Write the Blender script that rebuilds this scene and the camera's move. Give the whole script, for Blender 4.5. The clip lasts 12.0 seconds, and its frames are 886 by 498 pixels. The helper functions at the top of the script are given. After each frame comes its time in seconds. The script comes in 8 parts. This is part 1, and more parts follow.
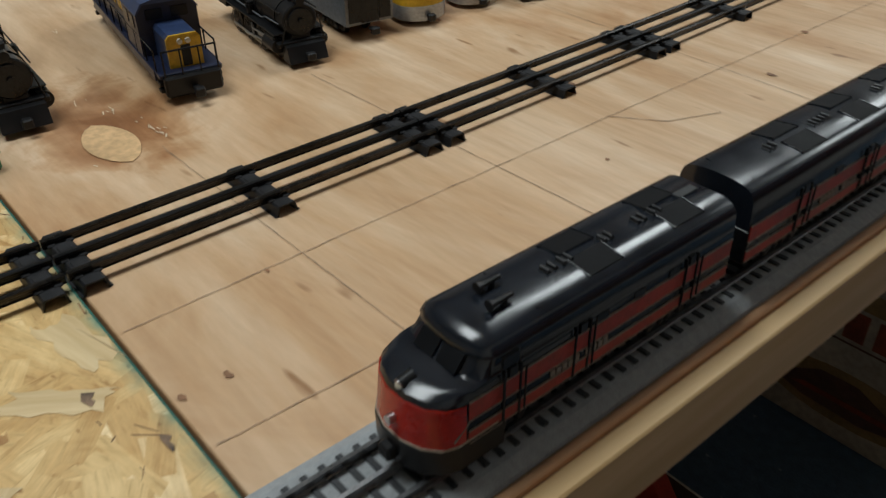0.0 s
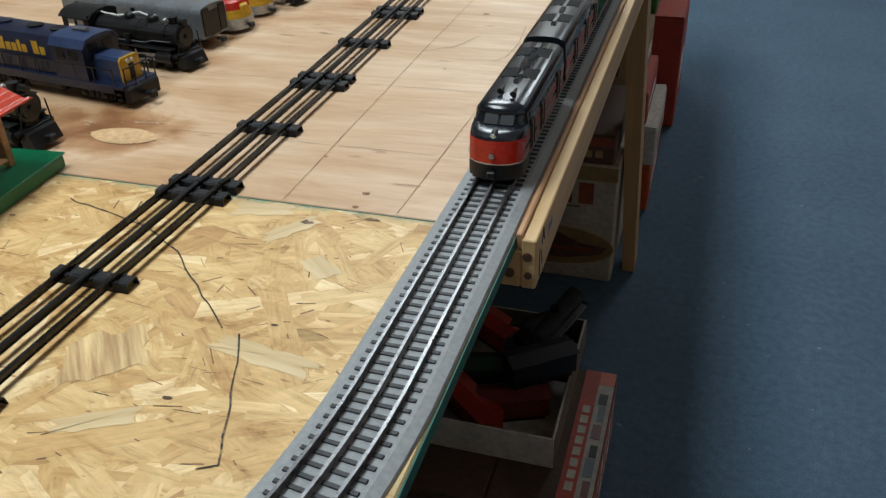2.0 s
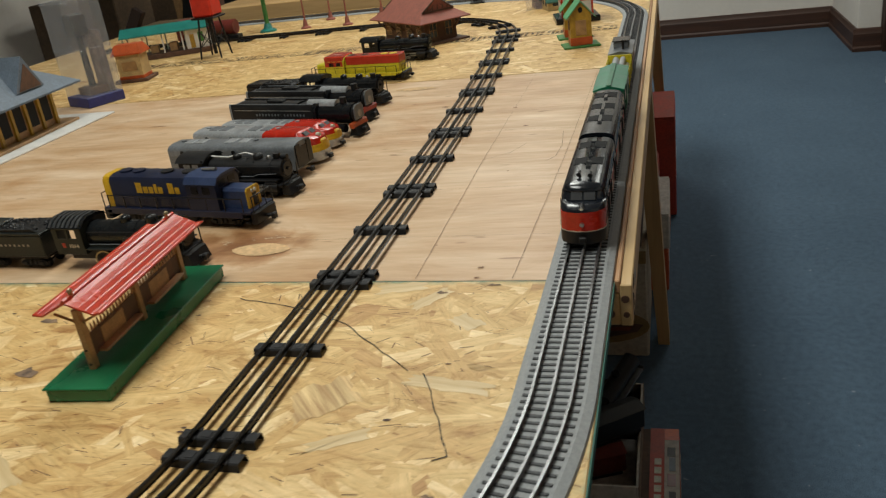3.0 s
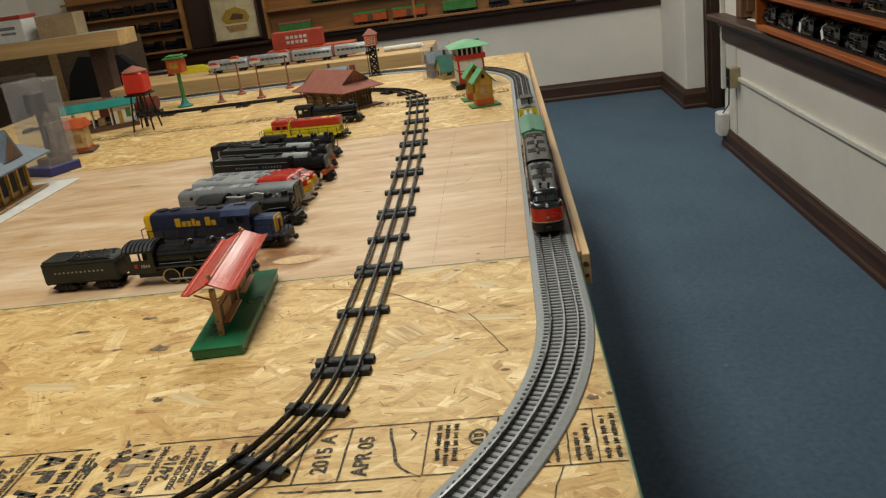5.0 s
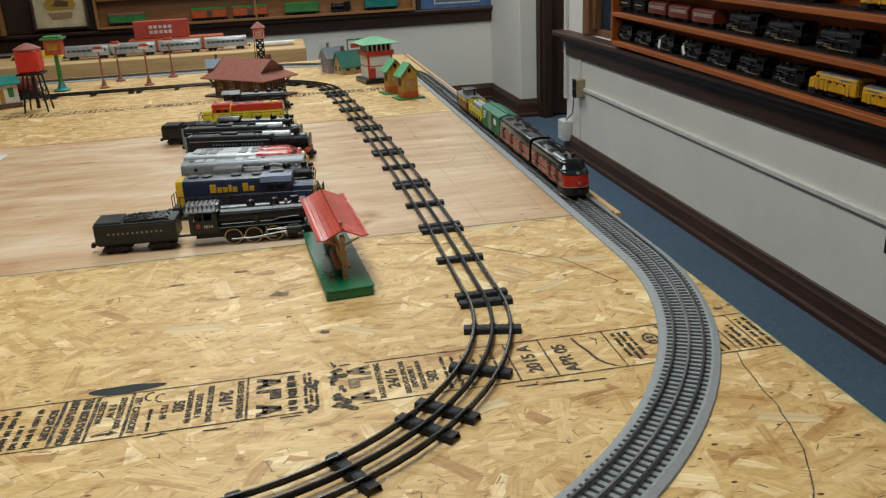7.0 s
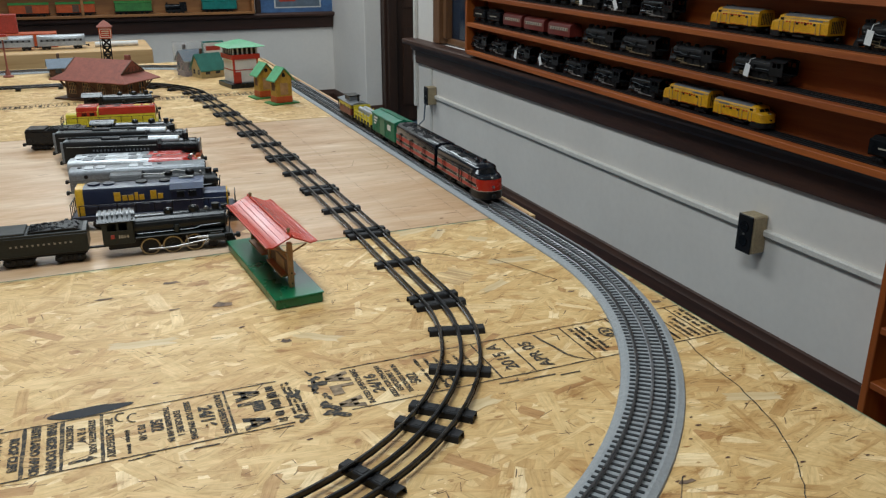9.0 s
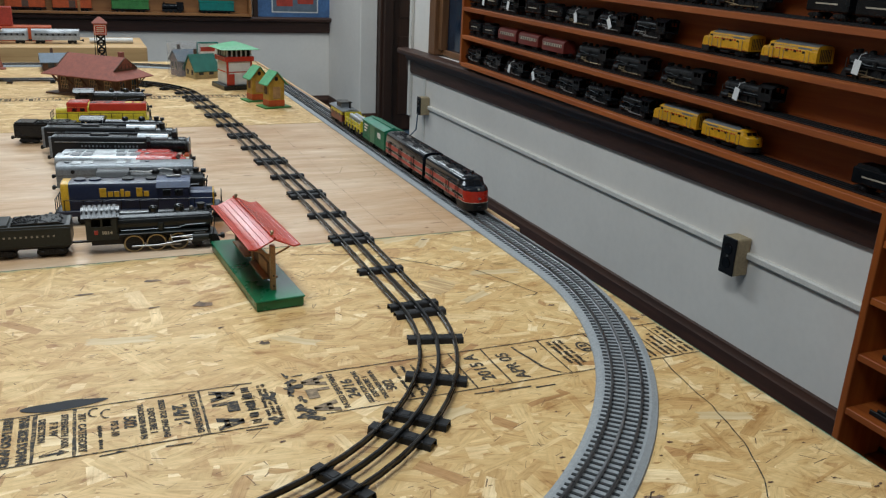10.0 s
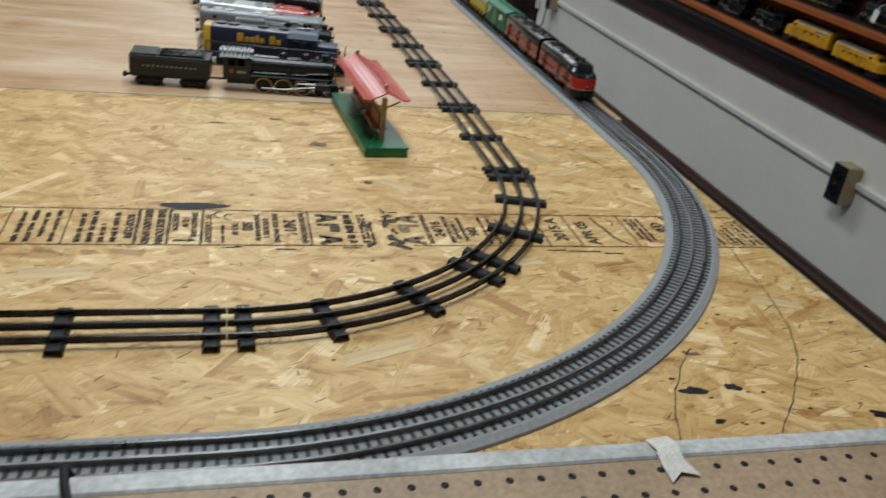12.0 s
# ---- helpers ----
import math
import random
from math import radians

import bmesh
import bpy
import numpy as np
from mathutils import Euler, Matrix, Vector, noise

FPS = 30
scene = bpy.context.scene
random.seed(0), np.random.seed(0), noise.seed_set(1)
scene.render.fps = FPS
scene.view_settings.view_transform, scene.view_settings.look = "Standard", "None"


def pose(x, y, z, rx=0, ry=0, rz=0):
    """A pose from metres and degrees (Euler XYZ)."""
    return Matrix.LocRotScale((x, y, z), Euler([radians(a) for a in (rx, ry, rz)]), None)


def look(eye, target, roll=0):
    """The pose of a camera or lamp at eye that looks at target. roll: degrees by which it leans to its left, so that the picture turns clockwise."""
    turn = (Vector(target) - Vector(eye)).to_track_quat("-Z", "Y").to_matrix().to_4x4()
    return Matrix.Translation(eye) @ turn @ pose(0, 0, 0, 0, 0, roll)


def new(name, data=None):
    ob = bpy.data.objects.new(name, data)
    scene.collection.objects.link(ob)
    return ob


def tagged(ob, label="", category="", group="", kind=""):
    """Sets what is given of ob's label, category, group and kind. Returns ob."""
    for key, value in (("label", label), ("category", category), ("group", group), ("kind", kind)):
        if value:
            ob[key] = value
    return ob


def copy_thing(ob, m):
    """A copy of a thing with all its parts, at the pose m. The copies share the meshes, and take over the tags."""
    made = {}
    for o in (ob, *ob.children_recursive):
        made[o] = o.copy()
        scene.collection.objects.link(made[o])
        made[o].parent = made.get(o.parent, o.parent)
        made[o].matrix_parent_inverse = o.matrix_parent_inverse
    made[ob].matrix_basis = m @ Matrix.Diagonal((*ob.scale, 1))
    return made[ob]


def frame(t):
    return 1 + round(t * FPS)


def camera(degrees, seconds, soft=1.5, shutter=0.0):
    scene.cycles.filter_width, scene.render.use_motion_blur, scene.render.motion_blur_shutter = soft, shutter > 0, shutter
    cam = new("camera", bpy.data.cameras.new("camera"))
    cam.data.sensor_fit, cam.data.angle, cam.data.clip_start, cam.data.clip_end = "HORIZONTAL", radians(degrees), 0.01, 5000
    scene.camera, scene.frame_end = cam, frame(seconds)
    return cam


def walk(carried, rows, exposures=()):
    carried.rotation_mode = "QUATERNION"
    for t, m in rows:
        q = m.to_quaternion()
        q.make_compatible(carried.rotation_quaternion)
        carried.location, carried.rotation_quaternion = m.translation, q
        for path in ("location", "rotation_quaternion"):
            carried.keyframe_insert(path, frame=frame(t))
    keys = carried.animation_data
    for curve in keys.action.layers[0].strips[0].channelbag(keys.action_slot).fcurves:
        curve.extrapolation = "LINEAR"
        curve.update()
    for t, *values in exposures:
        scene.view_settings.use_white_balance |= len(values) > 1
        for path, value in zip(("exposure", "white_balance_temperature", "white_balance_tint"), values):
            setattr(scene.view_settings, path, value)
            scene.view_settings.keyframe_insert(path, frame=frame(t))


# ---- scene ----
cam = camera(56.02, 12.0, soft=1.25, shutter=0.25)
ROWS = [
    (0, look((0.463, -0.093, 0.307), (-0.808, 0.974, -0.808), -0.6)),
    (0.5, look((0.493, -0.231, 0.324), (-0.587, 1.027, -0.795), 0.7)),
    (1, look((0.497, -0.38, 0.357), (-0.354, 1.045, -0.759), 1.7)),
    (1.5, look((0.44, -0.526, 0.341), (-0.159, 1.041, -0.749), 1.3)),
    (2, look((0.418, -0.609, 0.369), (-0.117, 1.005, -0.683), -2.1)),
    (2.5, look((0.416, -0.685, 0.38), (-0.132, 1.019, -0.512), -3.5)),
    (3, look((0.349, -0.822, 0.408), (-0.189, 0.936, -0.379), -7.8)),
    (3.2, look((0.325, -0.88, 0.42), (-0.161, 0.894, -0.364), -9.0)),
    (5, look((0.208, -1.219, 0.462), (0.009, 0.655, -0.207), -7.9)),
    (5.5, look((0.115, -1.281, 0.458), (-0.018, 0.604, -0.199), -7.8)),
    (6, look((-0.023, -1.378, 0.454), (0.072, 0.502, -0.223), -6.1)),
    (6.5, look((-0.136, -1.363, 0.453), (0.105, 0.503, -0.227), -4.9)),
    (6.7, look((-0.19, -1.364, 0.466), (0.078, 0.496, -0.218), -3.9)),
    (8.3, look((-0.433, -1.311, 0.471), (0.225, 0.448, -0.217), -1.8)),
    (8.5, look((-0.435, -1.312, 0.471), (0.248, 0.437, -0.216), -1.3)),
    (9, look((-0.439, -1.321, 0.473), (0.292, 0.411, -0.209), 0.1)),
    (9.5, look((-0.432, -1.323, 0.47), (0.333, 0.398, -0.203), 1.3)),
    (10, look((-0.434, -1.33, 0.473), (0.326, 0.4, -0.184), 2.7)),
    (10.5, look((-0.435, -1.341, 0.471), (0.338, 0.385, -0.179), 3.8)),
    (11, look((-0.435, -1.366, 0.464), (0.364, 0.349, -0.185), 5.1)),
    (11.5, look((-0.439, -1.405, 0.461), (0.314, 0.298, -0.268), 7.9)),
    (12, look((-0.449, -1.445, 0.461), (0.061, 0.27, -0.435), 7.8)),
]
walk(cam, ROWS, [(0, -.24, 5950, 10), (0.5, .08, 5450, 10), (1, .10, 5450, 10), (1.5, .18, 5550, 10), (2, .18, 5800, 10), (2.5, .03, 6250, 10), (3, -.06, 6550, 10), (5, 0, 6850, 10), (5.5, 0, 6550, 10), (6, 0, 6750, 10), (6.5, 0, 6350, 10), (8.5, 0, 5900, 10), (9.5, 0, 5650, 10), (11, 0, 5750, 10), (12, -.12, 5900, 10)])

# ---- world and lamps ----
world = bpy.data.worlds.new("world")
scene.world = world
world.use_nodes = True
world.node_tree.nodes["Background"].inputs[0].default_value = (0.75, 0.85, 1.0, 1)
world.node_tree.nodes["Background"].inputs[1].default_value = 0.02
FLOOR, CEIL = -0.70, 1.95
LIGHT = 31.0


# ---- mesh helpers ----
class Geo:
    """Collects vertices and faces of one mesh."""

    def __init__(self):
        self.v, self.f = [], []

    def add(self, verts, faces, m=None):
        n = len(self.v)
        for p in verts:
            self.v.append(tuple(m @ Vector(p)) if m else tuple(p))
        self.f += [tuple(n + i for i in f) for f in faces]
        return self

    def box(self, x0, x1, y0, y1, z0, z1, b=0.0, m=None):
        b = min(b, (x1 - x0) * .45, (y1 - y0) * .45, (z1 - z0) * .45)
        if b <= 0:
            vs = [(x, y, z) for x in (x0, x1) for y in (y0, y1) for z in (z0, z1)]
            return self.add(vs, [(0, 1, 3, 2), (4, 6, 7, 5), (0, 4, 5, 1), (2, 3, 7, 6), (0, 2, 6, 4), (1, 5, 7, 3)], m)
        vs, idx = [], {}
        for sx in (0, 1):
            for sy in (0, 1):
                for sz in (0, 1):
                    c = ((x0, x1)[sx], (y0, y1)[sy], (z0, z1)[sz])
                    for a in range(3):
                        p = [c[k] + (0 if k == a else (b, -b)[(sx, sy, sz)[k]]) for k in range(3)]
                        idx[sx, sy, sz, a] = len(vs)
                        vs.append(p)
        fs = []
        for a in range(3):
            u, w = [k for k in range(3) if k != a]
            for s in (0, 1):
                q = []
                for p, r in ((0, 0), (1, 0), (1, 1), (0, 1)):
                    key = [0, 0, 0]
                    key[a], key[u], key[w] = s, p, r
                    q.append(idx[(*key, a)])
                fs.append(q)
            for p in (0, 1):
                for r in (0, 1):
                    k0, k1 = [0, 0, 0], [0, 0, 0]
                    k0[a], k1[a] = 0, 1
                    k0[u] = k1[u] = p
                    k0[w] = k1[w] = r
                    fs.append([idx[(*k0, u)], idx[(*k1, u)], idx[(*k1, w)], idx[(*k0, w)]])
        for sx in (0, 1):
            for sy in (0, 1):
                for sz in (0, 1):
                    fs.append([idx[sx, sy, sz, a] for a in range(3)])
        return self.add(vs, fs, m)

    def cyl(self, p0, p1, r, seg=12, r2=None, m=None):
        p0, p1 = Vector(p0), Vector(p1)
        r2 = r if r2 is None else r2
        d = (p1 - p0).normalized()
        a = d.orthogonal().normalized()
        b = d.cross(a)
        vs = []
        for p, rr in ((p0, r), (p1, r2)):
            for i in range(seg):
                t = 2 * math.pi * i / seg
                vs.append(p + a * (rr * math.cos(t)) + b * (rr * math.sin(t)))
        fs = [(i, (i + 1) % seg, seg + (i + 1) % seg, seg + i) for i in range(seg)]
        fs += [tuple(range(seg - 1, -1, -1)), tuple(range(seg, 2 * seg))]
        return self.add(vs, fs, m)

    def loft(self, rings, caps=True, closed=True, m=None):
        n = len(rings[0])
        vs = [p for r in rings for p in r]
        fs = []
        for k in range(len(rings) - 1):
            for i in range(n if closed else n - 1):
                j = (i + 1) % n
                fs.append((k * n + i, k * n + j, (k + 1) * n + j, (k + 1) * n + i))
        if caps:
            fs += [tuple(range(n - 1, -1, -1)), tuple((len(rings) - 1) * n + i for i in range(n))]
        return self.add(vs, fs, m)

    def prism(self, poly, a, lo, hi, m=None):
        """Extrudes a closed outline along axis a; the outline is in the other two axes, in order."""
        def at(p, s):
            q = list(p)
            q.insert(a, s)
            return q
        return self.loft([[at(p, lo) for p in poly], [at(p, hi) for p in poly]], m=m)

    def dome(self, c, r, h, seg=12, lev=4, m=None):
        rings = []
        for k in range(lev + 1):
            t = math.pi / 2 * k / lev * .98
            rings.append([(c[0] + r * math.cos(t) * math.cos(2 * math.pi * i / seg), c[1] + r * math.cos(t) * math.sin(2 * math.pi * i / seg), c[2] + h * math.sin(t)) for i in range(seg)])
        return self.loft(rings, m=m)

    def tube(self, pts, r, seg=6):
        pts = [Vector(p) for p in pts]
        rings = []
        for i, p in enumerate(pts):
            d = (pts[min(i + 1, len(pts) - 1)] - pts[max(i - 1, 0)]).normalized()
            a = d.cross(Vector((0.13, 0.21, 0.97))).normalized()
            b = d.cross(a)
            rings.append([p + a * (r * math.cos(2 * math.pi * k / seg)) + b * (r * math.sin(2 * math.pi * k / seg)) for k in range(seg)])
        return self.loft(rings)

    def mesh(self, name, mat, smooth=35, fix=True):
        me = bpy.data.meshes.new(name)
        me.from_pydata(self.v, [], self.f)
        if fix:
            bm = bmesh.new()
            bm.from_mesh(me)
            bmesh.ops.recalc_face_normals(bm, faces=bm.faces)
            bm.to_mesh(me)
            bm.free()
        if smooth:
            me.shade_smooth()
            me.set_sharp_from_angle(angle=radians(smooth))
        if mat:
            me.materials.append(mat)
        me.update()
        return me


def part(name, geo, mat, parent, label="", smooth=35):
    me = geo if isinstance(geo, bpy.types.Mesh) else geo.mesh(name, mat, smooth)
    ob = new(name, me)
    ob.parent = parent
    if label:
        tagged(ob, label)
    return ob


def thing(name, label, category, m=None, group="", kind=""):
    ob = tagged(new(name), label, category, group, kind)
    ob.empty_display_size = 0.02
    if m:
        ob.matrix_world = m
    return ob


def solid(name, geo, mat, label="", category="", kind="", group="", m=None, smooth=35):
    ob = tagged(new(name, geo.mesh(name, mat, smooth)), label, category, group, kind)
    if m:
        ob.matrix_world = m
    return ob


# ---- materials ----
class Mat:
    def __init__(self, name, rough=0.5, metal=0.0):
        self.m = bpy.data.materials.new(name)
        self.m.use_nodes = True
        self.t = self.m.node_tree
        self.b = self.t.nodes["Principled BSDF"]
        self.b.inputs["Roughness"].default_value = rough
        self.b.inputs["Metallic"].default_value = metal

    def n(self, kind, **props):
        nd = self.t.nodes.new(kind)
        for k, v in props.items():
            if k in nd.inputs:
                nd.inputs[k].default_value = v
        return nd

    def link(self, a, b):
        self.t.links.new(a, b)

    def coords(self, scale=(1, 1, 1), rot=(0, 0, 0), obj=True):
        tc = self.n("ShaderNodeTexCoord")
        mp = self.n("ShaderNodeMapping")
        mp.inputs["Scale"].default_value = scale
        mp.inputs["Rotation"].default_value = rot
        self.link(tc.outputs["Object" if obj else "UV"], mp.inputs["Vector"])
        return mp.outputs["Vector"]

    def noise(self, vec, scale, detail=4, rough=0.55, dist=0.0):
        nd = self.n("ShaderNodeTexNoise")
        nd.inputs["Scale"].default_value = scale
        nd.inputs["Detail"].default_value = detail
        nd.inputs["Roughness"].default_value = rough
        nd.inputs["Distortion"].default_value = dist
        self.link(vec, nd.inputs["Vector"])
        return nd.outputs["Fac"]

    def ramp(self, fac, stops):
        nd = self.n("ShaderNodeValToRGB")
        e = nd.color_ramp.elements
        while len(e) < len(stops):
            e.new(0.5)
        for el, (p, c) in zip(e, stops):
            el.position = p
            el.color = (*c, 1)
        self.link(fac, nd.inputs["Fac"])
        return nd.outputs["Color"]

    def mix(self, fac, a, b, mode="MIX"):
        nd = self.t.nodes.new("ShaderNodeMix")
        nd.data_type, nd.blend_type = "RGBA", mode
        ins = [s for s in nd.inputs if s.enabled]
        for sock, val in zip(ins, (fac, a, b)):
            if isinstance(val, (int, float)):
                sock.default_value = val
            elif isinstance(val, tuple):
                sock.default_value = (*val, 1)
            else:
                self.link(val, sock)
        return [s for s in nd.outputs if s.enabled][0]

    def bump(self, height, strength=0.3, dist=0.002):
        nd = self.n("ShaderNodeBump")
        nd.inputs["Strength"].default_value = strength
        nd.inputs["Distance"].default_value = dist
        self.link(height, nd.inputs["Height"])
        self.link(nd.outputs["Normal"], self.b.inputs["Normal"])

    def color(self, sock):
        if isinstance(sock, tuple):
            self.b.inputs["Base Color"].default_value = (*sock, 1)
        else:
            self.link(sock, self.b.inputs["Base Color"])
        return self

    def roughness(self, sock):
        self.link(sock, self.b.inputs["Roughness"])
        return self


def paint(name, c, rough=0.4, metal=0.0, var=0.18, scale=30.0, grime=0.25, bump=0.05, spec=None):
    """Painted or moulded surface with blotches, fine grain and some dirt."""
    M = Mat(name, rough, metal)
    v = M.coords()
    n1, n2 = M.noise(v, scale, 5), M.noise(v, scale * 9, 3)
    dark = tuple(x * (1 - var * 1.6) for x in c)
    lite = tuple(min(1, x * (1 + var)) for x in c)
    base = M.ramp(n1, [(0.3, dark), (0.72, lite)])
    dirt = M.ramp(n2, [(0.35, (1 - grime,) * 3), (0.65, (1, 1, 1))])
    M.color(M.mix(1.0, base, dirt, "MULTIPLY"))
    M.roughness(M.ramp(n1, [(0.2, (max(0.05, rough - .08),) * 3), (0.8, (min(1, rough + .12),) * 3)]))
    if bump:
        M.bump(n2, bump, 0.0005)
    M.b.inputs["Specular IOR Level"].default_value = spec or (0.32 if max(c) < 0.03 else 0.5)
    return M.m


def wood(name, c1, c2, axis=0, rough=0.45, fine=60.0, wide=6.0, knots=True):
    """Wood with grain along an axis of the object."""
    M = Mat(name, rough)
    s = [1.0, 1.0, 1.0]
    s[axis] = 0.06
    v = M.coords(tuple(s))
    g1 = M.noise(v, fine, 6, 0.65, 0.4)
    g2 = M.noise(v, wide, 3, 0.5, 0.8)
    a = M.ramp(g1, [(0.3, c1), (0.7, c2)])
    b = M.ramp(g2, [(0.3, (0.72, 0.68, 0.62)), (0.7, (1.08, 1.06, 1.02))])
    M.color(M.mix(1.0, a, b, "MULTIPLY"))
    M.roughness(M.ramp(g1, [(0.2, (rough + .1,) * 3), (0.9, (max(.1, rough - .1),) * 3)]))
    M.bump(g1, 0.12, 0.001)
    return M.m


def osb_material():
    M = Mat("osb_strand", 0.62)
    geo = M.n("ShaderNodeNewGeometry")
    rnd = geo.outputs["Random Per Island"]
    uv = M.coords((0.10, 1, 1), obj=False)
    world_xyz = M.coords()
    grain = M.noise(uv, 300, 5, 0.7)
    broad = M.noise(uv, 60, 4, 0.6)
    base = M.ramp(rnd, [(0.0, (0.45, 0.265, 0.11)), (0.05, (0.575, 0.385, 0.165)), (0.45, (0.645, 0.465, 0.215)), (0.86, (0.71, 0.535, 0.27)), (1.0, (0.84, 0.69, 0.43))])
    gr = M.ramp(grain, [(0.29, (0.62, 0.52, 0.38)), (0.43, (0.94, 0.92, 0.88)), (0.66, (1.11, 1.10, 1.08))])
    col = M.mix(1.0, base, gr, "MULTIPLY")
    br = M.ramp(broad, [(0.25, (0.74, 0.65, 0.52)), (0.45, (0.98, 0.96, 0.93)), (0.75, (1.09, 1.08, 1.07))])
    col = M.mix(1.0, col, br, "MULTIPLY")
    # resin and bark tones that run across the flakes
    tone = M.ramp(M.noise(M.coords((0.5, 1, 1)), 26, 7, 0.68, 1.4), [(0.31, (0.56, 0.42, 0.28)), (0.42, (0.90, 0.84, 0.75)), (0.58, (1.04, 1.04, 1.04)), (0.74, (1.13, 1.14, 1.18))])
    col = M.mix(1.0, col, tone, "MULTIPLY")
    big = M.ramp(M.noise(world_xyz, 2.6, 3), [(0.3, (0.94, 0.90, 0.85)), (0.7, (1.05, 1.04, 1.02))])
    col = M.mix(1.0, col, big, "MULTIPLY")
    pits = M.ramp(M.noise(M.coords((0.45, 1, 1)), 120, 2, 0.4), [(0.245, (0.50, 0.36, 0.22)), (0.30, (1, 1, 1))])
    col = M.mix(1.0, col, pits, "MULTIPLY")
    # green overspray along the joint
    tc = M.n("ShaderNodeTexCoord")
    sep = M.n("ShaderNodeSeparateXYZ")
    M.link(tc.outputs["Object"], sep.inputs["Vector"])
    mr = M.n("ShaderNodeMapRange")
    mr.inputs["From Min"].default_value, mr.inputs["From Max"].default_value = -0.02, 0.02
    M.link(sep.outputs["Y"], mr.inputs["Value"])
    band = M.ramp(mr.outputs["Result"], [(0.16, (0, 0, 0)), (0.34, (0.38,) * 3), (0.48, (0.95,) * 3), (0.56, (0, 0, 0))])
    me_ = M.n("ShaderNodeMapRange")
    me_.inputs["From Min"].default_value, me_.inputs["From Max"].default_value = 0.262, 0.286
    M.link(sep.outputs["X"], me_.inputs["Value"])
    side = M.ramp(me_.outputs["Result"], [(0.2, (0, 0, 0)), (0.75, (0.22,) * 3), (0.95, (0.8,) * 3)])
    blot = M.ramp(M.noise(world_xyz, 40, 4), [(0.35, (0.1,) * 3), (0.65, (1, 1, 1))])
    band = M.mix(1.0, band, side, "ADD")
    M.color(M.mix(M.mix(1.0, band, blot, "MULTIPLY"), col, (0.045, 0.24, 0.19)))
    M.roughness(M.ramp(grain, [(0.2, (0.64,) * 3), (0.8, (0.42,) * 3)]))
    M.bump(grain, 0.22, 0.0006)
    return M.m


def ply_material():
    M = Mat("plywood_face", 0.5)
    v = M.coords((0.14, 1, 1))
    g1 = M.noise(v, 110, 7, 0.66, 0.3)
    g2 = M.noise(M.coords((0.30, 1, 1)), 6.0, 6, 0.62, 1.8)
    g3 = M.noise(M.coords((0.10, 1, 1)), 26, 4, 0.55, 0.8)
    fleck = M.noise(M.coords((0.25, 1, 1)), 60, 2, 0.4)
    a = M.ramp(g2, [(0.26, (0.48, 0.30, 0.165)), (0.42, (0.585, 0.405, 0.245)), (0.58, (0.68, 0.515, 0.355)), (0.76, (0.79, 0.65, 0.50))])
    b = M.ramp(g1, [(0.3, (0.91, 0.885, 0.85)), (0.65, (1.04, 1.03, 1.02))])
    c = M.ramp(g3, [(0.3, (0.87, 0.81, 0.74)), (0.55, (1.0, 0.99, 0.98)), (0.75, (1.06, 1.055, 1.05))])
    d = M.ramp(fleck, [(0.24, (0.55, 0.45, 0.36)), (0.31, (1, 1, 1))])
    col = M.mix(1.0, M.mix(1.0, a, b, "MULTIPLY"), c, "MULTIPLY")
    col = M.mix(1.0, col, d, "MULTIPLY")
    # old brown blotches and pale scuffed areas
    blot = M.ramp(M.noise(M.coords((0.6, 1, 1)), 4.5, 6, 0.62, 1.2), [(0.32, (0.80, 0.68, 0.57)), (0.43, (0.93, 0.87, 0.80)), (0.56, (1.0, 1.0, 1.0)), (0.70, (1.09, 1.10, 1.12))])
    col = M.mix(1.0, col, blot, "MULTIPLY")
    # brown water stain around the veneer patch
    tc = M.n("ShaderNodeTexCoord")
    mp = M.n("ShaderNodeMapping")
    mp.inputs["Location"].default_value = (0.225 * 4.2, -0.105 * 7.0, 0)
    mp.inputs["Scale"].default_value = (4.2, 7.0, 1)
    M.link(tc.outputs["Object"], mp.inputs["Vector"])
    ln = M.n("ShaderNodeVectorMath")
    ln.operation = "LENGTH"
    M.link(mp.outputs["Vector"], ln.inputs[0])
    wob = M.n("ShaderNodeMath")
    wob.operation = "ADD"
    M.link(ln.outputs["Value"], wob.inputs[0])
    M.link(M.noise(M.coords(), 16, 4, 0.6, 0.6), wob.inputs[1])
    stain = M.ramp(wob.outputs["Value"], [(0.52, (0.40, 0.26, 0.17)), (0.74, (0.62, 0.47, 0.36)), (0.90, (0.84, 0.75, 0.66)), (1.08, (1, 1, 1))])
    M.color(M.mix(1.0, col, stain, "MULTIPLY"))
    M.roughness(M.ramp(g1, [(0.2, (0.50,) * 3), (0.8, (0.32,) * 3)]))
    M.bump(g1, 0.15, 0.0006)
    return M.m


